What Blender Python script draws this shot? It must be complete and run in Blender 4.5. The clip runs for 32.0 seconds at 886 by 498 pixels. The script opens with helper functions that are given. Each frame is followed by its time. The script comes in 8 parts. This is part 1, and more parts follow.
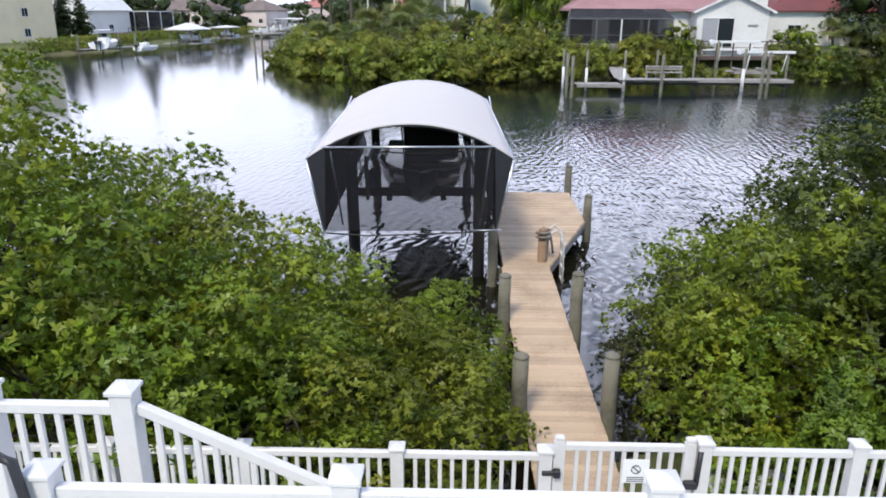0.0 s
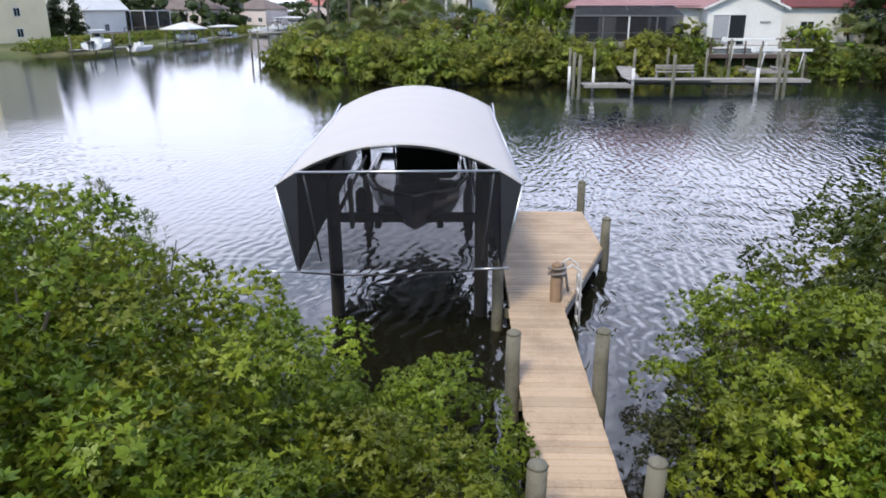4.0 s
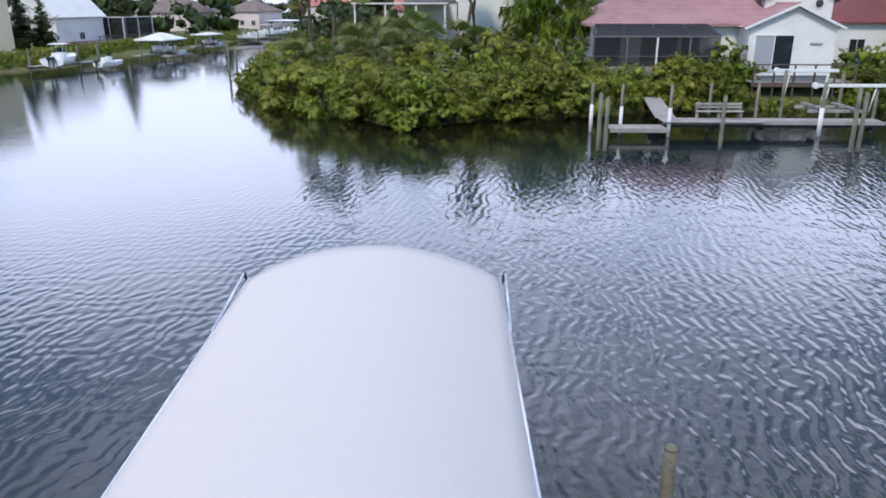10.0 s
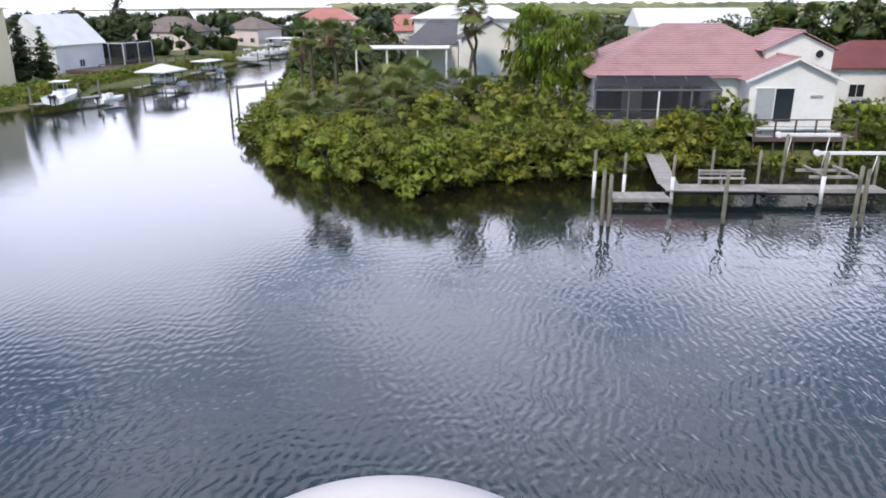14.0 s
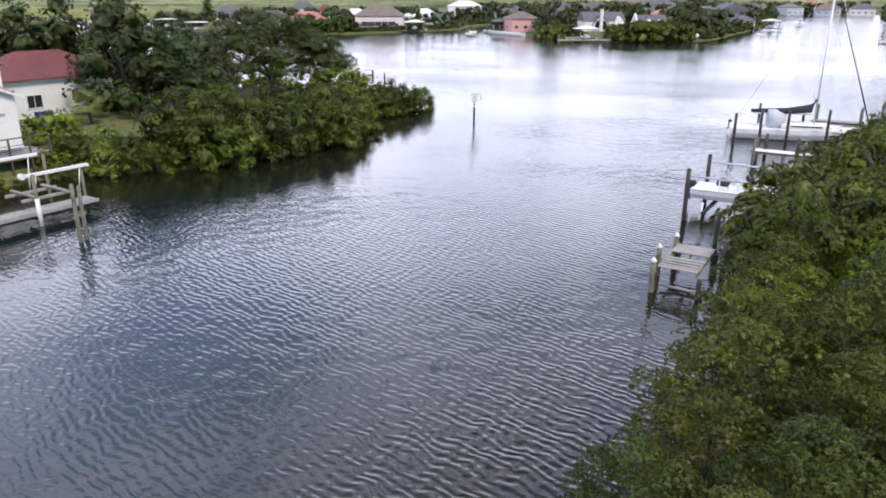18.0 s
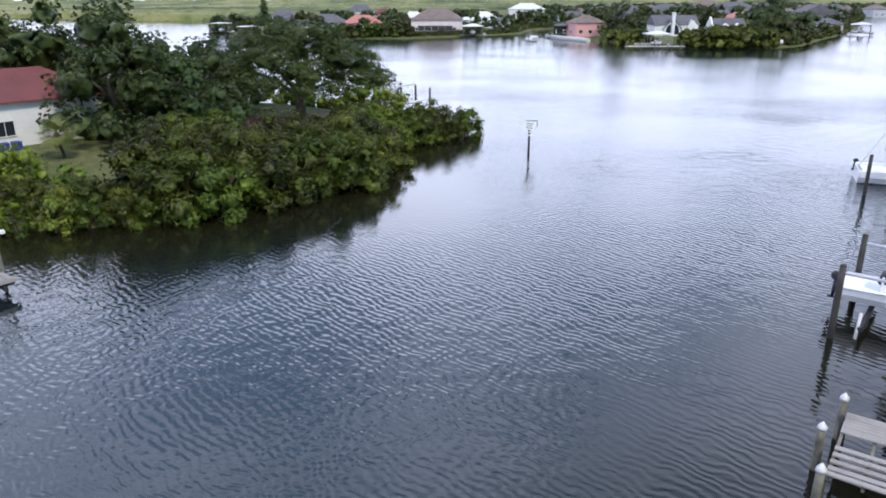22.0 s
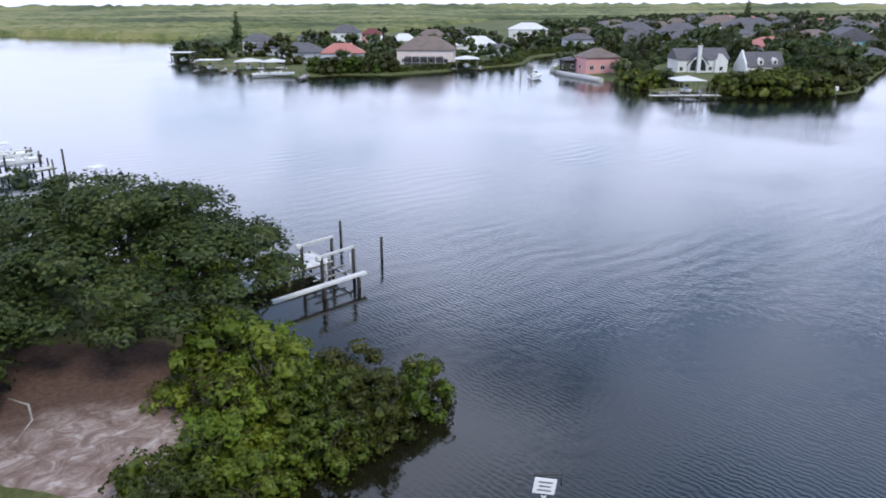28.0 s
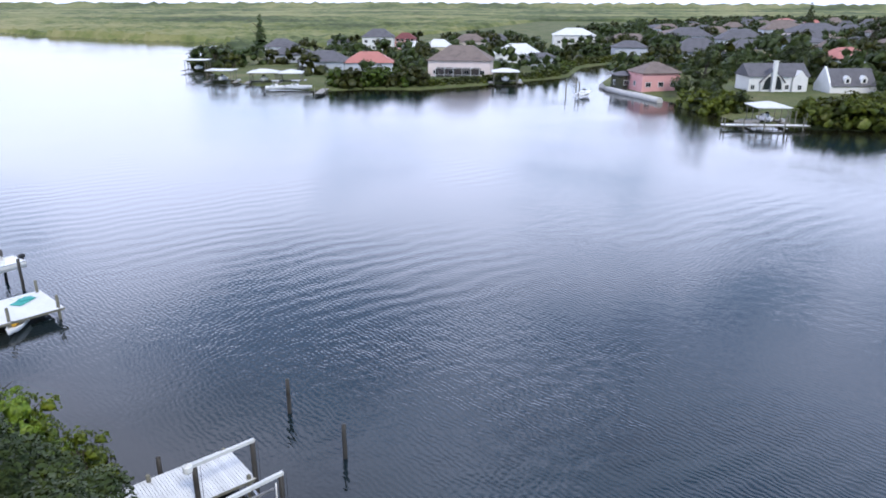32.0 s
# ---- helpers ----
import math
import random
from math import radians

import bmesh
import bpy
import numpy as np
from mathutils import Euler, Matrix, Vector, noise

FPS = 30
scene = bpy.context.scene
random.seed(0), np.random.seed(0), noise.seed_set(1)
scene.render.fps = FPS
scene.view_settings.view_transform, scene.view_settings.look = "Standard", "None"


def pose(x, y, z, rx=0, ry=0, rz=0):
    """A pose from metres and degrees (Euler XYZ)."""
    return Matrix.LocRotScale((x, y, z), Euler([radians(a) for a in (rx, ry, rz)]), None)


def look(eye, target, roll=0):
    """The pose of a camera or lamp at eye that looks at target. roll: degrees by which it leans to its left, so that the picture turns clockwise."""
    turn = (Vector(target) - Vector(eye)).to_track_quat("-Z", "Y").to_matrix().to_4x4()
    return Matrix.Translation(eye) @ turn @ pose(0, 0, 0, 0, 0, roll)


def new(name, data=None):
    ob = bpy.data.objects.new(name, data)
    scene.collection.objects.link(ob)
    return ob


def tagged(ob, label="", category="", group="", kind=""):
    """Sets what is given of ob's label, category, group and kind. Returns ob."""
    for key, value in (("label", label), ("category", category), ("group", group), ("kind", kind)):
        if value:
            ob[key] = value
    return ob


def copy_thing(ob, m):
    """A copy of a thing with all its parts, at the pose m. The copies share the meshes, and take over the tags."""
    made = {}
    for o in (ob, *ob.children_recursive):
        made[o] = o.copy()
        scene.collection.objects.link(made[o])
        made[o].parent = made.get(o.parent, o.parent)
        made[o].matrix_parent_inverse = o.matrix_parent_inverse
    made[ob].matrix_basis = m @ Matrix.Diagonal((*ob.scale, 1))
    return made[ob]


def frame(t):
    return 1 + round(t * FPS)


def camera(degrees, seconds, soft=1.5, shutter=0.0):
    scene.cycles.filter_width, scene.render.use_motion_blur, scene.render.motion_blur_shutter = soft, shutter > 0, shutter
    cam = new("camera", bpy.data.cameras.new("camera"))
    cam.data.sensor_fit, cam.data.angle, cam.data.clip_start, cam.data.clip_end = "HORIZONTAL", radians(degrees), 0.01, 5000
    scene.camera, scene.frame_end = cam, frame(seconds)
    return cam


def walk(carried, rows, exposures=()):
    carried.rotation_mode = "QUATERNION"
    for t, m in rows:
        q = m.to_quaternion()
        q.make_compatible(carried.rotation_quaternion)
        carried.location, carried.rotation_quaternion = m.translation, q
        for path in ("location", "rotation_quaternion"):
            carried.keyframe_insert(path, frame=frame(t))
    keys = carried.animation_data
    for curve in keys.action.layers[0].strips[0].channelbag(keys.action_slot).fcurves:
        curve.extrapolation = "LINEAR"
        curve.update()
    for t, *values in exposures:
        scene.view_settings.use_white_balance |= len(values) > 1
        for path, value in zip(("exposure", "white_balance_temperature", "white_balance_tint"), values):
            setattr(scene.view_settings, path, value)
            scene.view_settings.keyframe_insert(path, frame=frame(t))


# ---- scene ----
# metres; z = 0 is the water level; +y runs out along the private dock
PATH = [  # seconds, x, y, z, yaw, pitch, roll
    (0.0, 0.00, 0.00, 6.12, 1.39, -18.39, 0.23),
    (0.5, 0.02, 0.10, 6.11, 1.45, -18.41, 0.18),
    (1.0, 0.04, 0.27, 6.12, 1.47, -18.43, 0.14),
    (1.5, 0.06, 0.50, 6.11, 1.52, -18.45, 0.10),
    (2.0, 0.08, 0.82, 6.13, 1.54, -18.48, 0.05),
    (2.5, 0.09, 1.20, 6.13, 1.61, -18.51, 0.01),
    (3.5, 0.08, 2.06, 6.12, 1.64, -18.54, -0.04),
    (4.5, 0.06, 3.05, 6.11, 1.66, -18.57, -0.10),
    (5.0, 0.06, 3.61, 6.12, 1.70, -18.59, -0.13),
    (5.5, 0.06, 4.32, 6.14, 1.74, -18.61, -0.15),
    (6.0, 0.06, 5.17, 6.16, 1.77, -18.65, -0.18),
    (6.5, 0.08, 6.12, 6.32, 1.80, -18.69, -0.18),
    (7.0, 0.10, 7.02, 6.52, 1.76, -18.74, -0.11),
    (7.5, 0.10, 8.01, 6.71, 1.76, -18.78, -0.03),
    (8.0, 0.12, 8.96, 6.87, 1.73, -18.81, 0.04),
    (8.5, 0.15, 9.91, 7.05, 1.74, -18.84, 0.08),
    (9.0, 0.19, 10.98, 7.17, 1.79, -18.86, 0.07),
    (9.5, 0.20, 12.10, 7.49, 1.80, -18.87, 0.02),
    (10.0, 0.24, 13.06, 7.90, 1.90, -18.87, -0.05),
    (10.5, 0.19, 13.89, 8.32, 1.87, -18.84, -0.08),
    (11.0, 0.19, 14.13, 8.80, 1.83, -18.80, -0.08),
    (11.5, 0.16, 14.14, 9.31, 1.79, -18.77, -0.09),
    (12.0, 0.15, 14.09, 9.79, 1.80, -18.74, -0.10),
    (12.5, 0.11, 14.04, 10.28, 1.78, -18.72, -0.11),
    (13.0, 0.03, 14.01, 10.77, 1.77, -18.70, -0.15),
    (13.5, -0.05, 14.07, 11.31, 1.77, -18.71, -0.14),
    (14.5, -0.27, 14.38, 12.32, 1.72, -18.72, -0.13),
    (15.5, -0.41, 14.55, 12.99, 1.67, -18.75, -0.21),
    (16.0, -0.37, 14.40, 13.03, -3.63, -18.83, -0.21),
    (16.5, -0.46, 14.25, 13.07, -17.66, -18.95, -0.11),
    (17.0, -0.45, 14.13, 13.19, -30.83, -19.08, -0.09),
    (17.5, -0.39, 14.05, 13.38, -44.41, -19.18, -0.03),
    (18.0, -0.32, 14.19, 13.44, -56.90, -19.19, 0.08),
    (18.5, -0.31, 14.55, 13.50, -63.01, -19.19, 0.12),
    (19.0, 0.36, 15.00, 13.54, -63.05, -19.18, 0.13),
    (19.5, 1.62, 15.67, 13.54, -63.10, -19.16, 0.09),
    (20.0, 3.25, 16.52, 13.65, -63.10, -19.12, 0.01),
    (20.5, 5.09, 17.48, 13.72, -63.17, -19.10, -0.05),
    (21.0, 7.35, 18.76, 13.72, -57.01, -19.08, -0.08),
    (21.25, 8.55, 19.26, 13.73, -53.45, -19.08, -0.10),
    (21.5, 9.81, 19.78, 13.75, -52.09, -19.07, -0.12),
    (22.0, 12.60, 21.33, 13.85, -52.12, -19.06, -0.11),
    (22.5, 15.23, 22.91, 13.83, -52.20, -19.05, -0.07),
    (23.0, 17.91, 24.62, 13.76, -52.20, -19.03, -0.08),
    (23.5, 20.85, 26.37, 13.90, -52.18, -19.02, -0.08),
    (24.0, 23.79, 28.28, 14.21, -52.23, -19.01, -0.08),
    (24.5, 26.83, 30.23, 15.08, -52.22, -18.99, -0.09),
    (25.0, 29.81, 32.10, 15.98, -52.22, -18.97, -0.10),
    (25.5, 32.88, 33.98, 17.06, -52.14, -18.95, -0.10),
    (26.5, 38.98, 37.91, 19.28, -52.05, -18.93, -0.08),
    (27.5, 44.89, 41.86, 21.32, -52.03, -18.90, -0.14),
    (28.0, 47.67, 43.76, 22.14, -52.05, -18.87, -0.18),
    (28.5, 50.45, 45.64, 22.47, -52.04, -18.86, -0.15),
    (29.0, 53.46, 47.57, 22.90, -52.00, -18.87, -0.12),
    (29.5, 56.25, 49.43, 23.17, -52.00, -18.87, -0.09),
    (30.0, 59.02, 51.29, 23.37, -52.02, -18.88, -0.02),
    (30.5, 61.84, 53.16, 23.62, -52.02, -18.89, 0.05),
    (31.0, 64.78, 55.11, 23.92, -52.02, -18.92, 0.11),
    (31.5, 67.84, 57.18, 24.17, -52.03, -18.95, 0.16),
    (32.0, 70.64, 59.46, 24.19, -48.93, -18.98, 0.14),
]
cam = camera(63.0, 32.0, soft=1.8)
walk(cam, [(t, pose(x, y, z, 90 + p, 0, w) @ pose(0, 0, 0, 0, 0, r)) for t, x, y, z, w, p, r in PATH],
     # the film's own brightness and tint: brighter and warmer at first, cooler over the open water
     [(0, 0.54, 6800, 10), (5, 0.45, 6700, 10), (8, 0.33, 6500, 10), (11, 0.33, 6380, 10), (13, 0.48, 6800, 11), (16, 0.62, 7050, 12), (18, 0.54, 7050, 12), (19, 0.36, 6950, 11), (21, 0.38, 6600, 10), (23, 0.45, 6450, 10),
      (25, 0.36, 6420, 10), (28, 0.18, 6400, 10), (31, 0.17, 6280, 10), (32, 0.38, 6300, 11)])

# ---- light: thin overcast, soft high sun ----
world = bpy.data.worlds.new("overcast_sky")
scene.world = world
world.use_nodes = True
wt = world.node_tree
wt.nodes.clear()


def wnode(kind, **sets):
    n = wt.nodes.new(kind)
    for k, v in sets.items():
        n.inputs[k].default_value = v
    return n


SUN_EL, SUN_AZ = 48, 200
sky = wnode("ShaderNodeTexSky")
sky.sky_type = "NISHITA"
sky.sun_disc = False
sky.sun_elevation, sky.sun_rotation = radians(SUN_EL), radians(SUN_AZ)
sky.air_density, sky.dust_density, sky.ozone_density = 1.2, 0.4, 6.0
coord = wnode("ShaderNodeTexCoord")
# cloud layer: direction projected on a flat deck
sep = wnode("ShaderNodeSeparateXYZ")
zc = wnode("ShaderNodeMath")
zc.operation = "MAXIMUM"
zc.inputs[1].default_value = 0.0
za = wnode("ShaderNodeMath")
za.operation = "ADD"
za.inputs[1].default_value = 0.12
dx, dy = wnode("ShaderNodeMath"), wnode("ShaderNodeMath")
dx.operation = dy.operation = "DIVIDE"
comb = wnode("ShaderNodeCombineXYZ")
cloud = wnode("ShaderNodeTexNoise", Scale=1.1, Detail=6.0, Roughness=0.55)
L = wt.links.new


def wmath(op, a, b=None, c=None):
    n = wnode("ShaderNodeMath")
    n.operation = op
    for i, v in enumerate((a, b, c)):
        if isinstance(v, bpy.types.NodeSocket):
            L(v, n.inputs[i])
        elif v is not None:
            n.inputs[i].default_value = v
    return n.outputs[0]


L(coord.outputs["Generated"], sep.inputs[0])
L(sep.outputs[2], zc.inputs[0])
L(zc.outputs[0], za.inputs[0])
L(sep.outputs[0], dx.inputs[0]), L(za.outputs[0], dx.inputs[1])
L(sep.outputs[1], dy.inputs[0]), L(za.outputs[0], dy.inputs[1])
L(dx.outputs[0], comb.inputs[0]), L(dy.outputs[0], comb.inputs[1])
L(comb.outputs[0], cloud.inputs["Vector"])
# cover grows with the length of the way through the cloud layer
thick = wmath("MULTIPLY", wmath("MAXIMUM", wmath("SUBTRACT", cloud.outputs["Fac"], 0.395), 0.012), 1.25)
thick = wmath("MULTIPLY", thick, wmath("MULTIPLY_ADD", sep.outputs[1], 1.5, wmath("MULTIPLY_ADD", sep.outputs[0], -0.15, 0.84)))
cover = wmath("SUBTRACT", 1.0, wmath("EXPONENT", wmath("MULTIPLY", wmath("DIVIDE", thick, wmath("MULTIPLY_ADD", zc.outputs[0], zc.outputs[0], 0.02)), -1.0)))
haze = wnode("ShaderNodeMapRange")
haze.interpolation_type = "SMOOTHSTEP"
haze.inputs["From Max"].default_value = 0.27
haze.inputs["To Min"].default_value, haze.inputs["To Max"].default_value = 7.6, 14.6
L(zc.outputs[0], haze.inputs["Value"])
deck = wnode("ShaderNodeMix")
deck.data_type, deck.blend_type = "RGBA", "MULTIPLY"
deck.inputs[0].default_value = 1.0
deck.inputs[6].default_value = (0.865, 0.935, 1.215, 1)
L(haze.outputs[0], deck.inputs[7])
skys = wnode("ShaderNodeMix")
skys.data_type, skys.blend_type = "RGBA", "MIX"
L(cover, skys.inputs[0])
L(sky.outputs[0], skys.inputs[6])
L(deck.outputs[2], skys.inputs[7])
bg = wnode("ShaderNodeBackground", Strength=0.15)
wout = wnode("ShaderNodeOutputWorld")
L(skys.outputs[2], bg.inputs[0])
L(bg.outputs[0], wout.inputs[0])

sun = new("sun", bpy.data.lights.new("sun", "SUN"))
sun.data.energy, sun.data.angle, sun.data.color = 2.2, radians(12), (1.0, 0.93, 0.80)
sun.matrix_world = look((0, 0, 60), (-60 * math.sin(radians(SUN_AZ)) / math.tan(radians(SUN_EL)), -60 * math.cos(radians(SUN_AZ)) / math.tan(radians(SUN_EL)), 0))


# ---- materials ----
def material(name, rough=0.7, metal=0.0, spec=0.5):
    m = bpy.data.materials.new(name)
    m.use_nodes = True
    b = m.node_tree.nodes["Principled BSDF"]
    b.inputs["Roughness"].default_value, b.inputs["Metallic"].default_value = rough, metal
    b.inputs["Specular IOR Level"].default_value = spec
    return m, m.node_tree, b


def ramp_node(nt, stops):
    r = nt.nodes.new("ShaderNodeValToRGB")
    e = r.color_ramp.elements
    while len(e) < len(stops):
        e.new(0.5)
    for s, (p, c) in zip(e, stops):
        s.position, s.color = p, (*c, 1)
    return r


def mix_rgb(nt, fac, a, b, blend="MIX"):
    n = nt.nodes.new("ShaderNodeMix")
    n.data_type, n.blend_type = "RGBA", blend
    for i, v in ((0, fac), (6, a), (7, b)):
        if isinstance(v, bpy.types.NodeSocket):
            nt.links.new(v, n.inputs[i])
        elif i == 0:
            n.inputs[0].default_value = v
        else:
            n.inputs[i].default_value = (*v, 1)
    return n.outputs[2]


def noise_node(nt, scale, detail=4.0, rough=0.55, vec=None, distort=0.0):
    n = nt.nodes.new("ShaderNodeTexNoise")
    n.inputs["Scale"].default_value, n.inputs["Detail"].default_value = scale, detail
    n.inputs["Roughness"].default_value, n.inputs["Distortion"].default_value = rough, distort
    if vec is None:
        vec = nt.nodes.new("ShaderNodeNewGeometry").outputs["Position"]
    nt.links.new(vec, n.inputs["Vector"])
    return n.outputs["Fac"]


def stretched(nt, s, rot=(0, 0, 0), kind="Position"):
    mp = nt.nodes.new("ShaderNodeMapping")
    mp.inputs["Scale"].default_value, mp.inputs["Rotation"].default_value = s, [radians(a) for a in rot]
    src = nt.nodes.new("ShaderNodeNewGeometry").outputs["Position"] if kind == "Position" else nt.nodes.new("ShaderNodeTexCoord").outputs["Object"]
    nt.links.new(src, mp.inputs["Vector"])
    return mp.outputs[0]


def bump(nt, b, height, strength=0.3, dist=0.02):
    n = nt.nodes.new("ShaderNodeBump")
    n.inputs["Strength"].default_value, n.inputs["Distance"].default_value = strength, dist
    nt.links.new(height, n.inputs["Height"])
    nt.links.new(n.outputs[0], b.inputs["Normal"])
    return n


def weathered(name, base, dark, rough=0.7, coarse=0.6, fine=9.0, amount=1.0, relief=0.15, metal=0.0, rnd=0.0, spec=0.4):
    """Base colour with stains at a coarse and a fine scale."""
    m, nt, b = material(name, rough, metal, spec)
    vec = stretched(nt, (1, 1, 1), kind="Position")
    c = noise_node(nt, coarse, 5, 0.6, vec)
    f = noise_node(nt, fine, 6, 0.65, vec)
    r = ramp_node(nt, [(0.32, dark), (0.68, base)])
    mixv = nt.nodes.new("ShaderNodeMath")
    mixv.operation = "MULTIPLY_ADD"
    nt.links.new(f, mixv.inputs[0])
    mixv.inputs[1].default_value = 0.6
    sub = nt.nodes.new("ShaderNodeMath")
    sub.operation = "MULTIPLY_ADD"
    nt.links.new(c, sub.inputs[0])
    sub.inputs[1].default_value, sub.inputs[2].default_value = amount, 0.32 - 0.5 * amount + 0.0
    nt.links.new(sub.outputs[0], mixv.inputs[2])
    nt.links.new(mixv.outputs[0], r.inputs[0])
    col = r.outputs[0]
    if rnd:
        oi = nt.nodes.new("ShaderNodeObjectInfo")
        mr = nt.nodes.new("ShaderNodeMapRange")
        mr.inputs["To Min"].default_value, mr.inputs["To Max"].default_value = 1 - rnd, 1 + rnd
        nt.links.new(oi.outputs["Random"], mr.inputs["Value"])
        hv = nt.nodes.new("ShaderNodeHueSaturation")
        nt.links.new(mr.outputs[0], hv.inputs["Value"])
        nt.links.new(col, hv.inputs["Color"])
        col = hv.outputs[0]
    nt.links.new(col, b.inputs["Base Color"])
    if relief:
        bump(nt, b, f, relief, 0.01)
    return m


def foliage(name, cols, rough=0.5, trans=0.25):
    """Leaves: each leaf its own shade, each plant its own tint."""
    m, nt, b = material(name, rough, 0, 0.35)
    g = nt.nodes.new("ShaderNodeNewGeometry")
    r = ramp_node(nt, cols)

    def spread(value, lo, hi, then):
        n = nt.nodes.new("ShaderNodeMapRange")
        n.inputs["From Min"].default_value, n.inputs["From Max"].default_value = 0.32, 0.68
        n.inputs["To Min"].default_value, n.inputs["To Max"].default_value = lo, hi
        nt.links.new(value, n.inputs["Value"])
        a = nt.nodes.new("ShaderNodeMath")
        a.operation = "ADD"
        nt.links.new(n.outputs[0], a.inputs[0])
        nt.links.new(then, a.inputs[1])
        return a.outputs[0]

    leaf = nt.nodes.new("ShaderNodeMath")
    leaf.operation = "MULTIPLY"
    leaf.inputs[1].default_value = 0.2
    nt.links.new(g.outputs["Random Per Island"], leaf.inputs[0])
    fac = spread(noise_node(nt, 0.35, 3, 0.5), 0.0, 0.32, leaf.outputs[0])
    fac = spread(noise_node(nt, 1.7, 2, 0.5), 0.0, 0.4, fac)
    nt.links.new(fac, r.inputs[0])
    oi = nt.nodes.new("ShaderNodeObjectInfo")
    mr = nt.nodes.new("ShaderNodeMapRange")
    mr.inputs["To Min"].default_value, mr.inputs["To Max"].default_value = 0.72, 1.25
    nt.links.new(oi.outputs["Random"], mr.inputs["Value"])
    hv = nt.nodes.new("ShaderNodeHueSaturation")
    nt.links.new(mr.outputs[0], hv.inputs["Value"])
    hj = nt.nodes.new("ShaderNodeMapRange")
    hj.inputs["To Min"].default_value, hj.inputs["To Max"].default_value = 0.468, 0.508
    fr = nt.nodes.new("ShaderNodeMath")
    fr.operation = "FRACT"
    ml = nt.nodes.new("ShaderNodeMath")
    ml.operation = "MULTIPLY"
    ml.inputs[1].default_value = 7.31
    nt.links.new(oi.outputs["Random"], ml.inputs[0])
    nt.links.new(ml.outputs[0], fr.inputs[0])
    nt.links.new(fr.outputs[0], hj.inputs["Value"])
    nt.links.new(hj.outputs[0], hv.inputs["Hue"])
    nt.links.new(r.outputs[0], hv.inputs["Color"])
    nt.links.new(hv.outputs[0], b.inputs["Base Color"])
    t = nt.nodes.new("ShaderNodeBsdfTranslucent")
    nt.links.new(hv.outputs[0], t.inputs[0])
    ms = nt.nodes.new("ShaderNodeMixShader")
    ms.inputs[0].default_value = trans
    nt.links.new(b.outputs[0], ms.inputs[1])
    nt.links.new(t.outputs[0], ms.inputs[2])
    nt.links.new(ms.outputs[0], nt.nodes["Material Output"].inputs["Surface"])
    return m


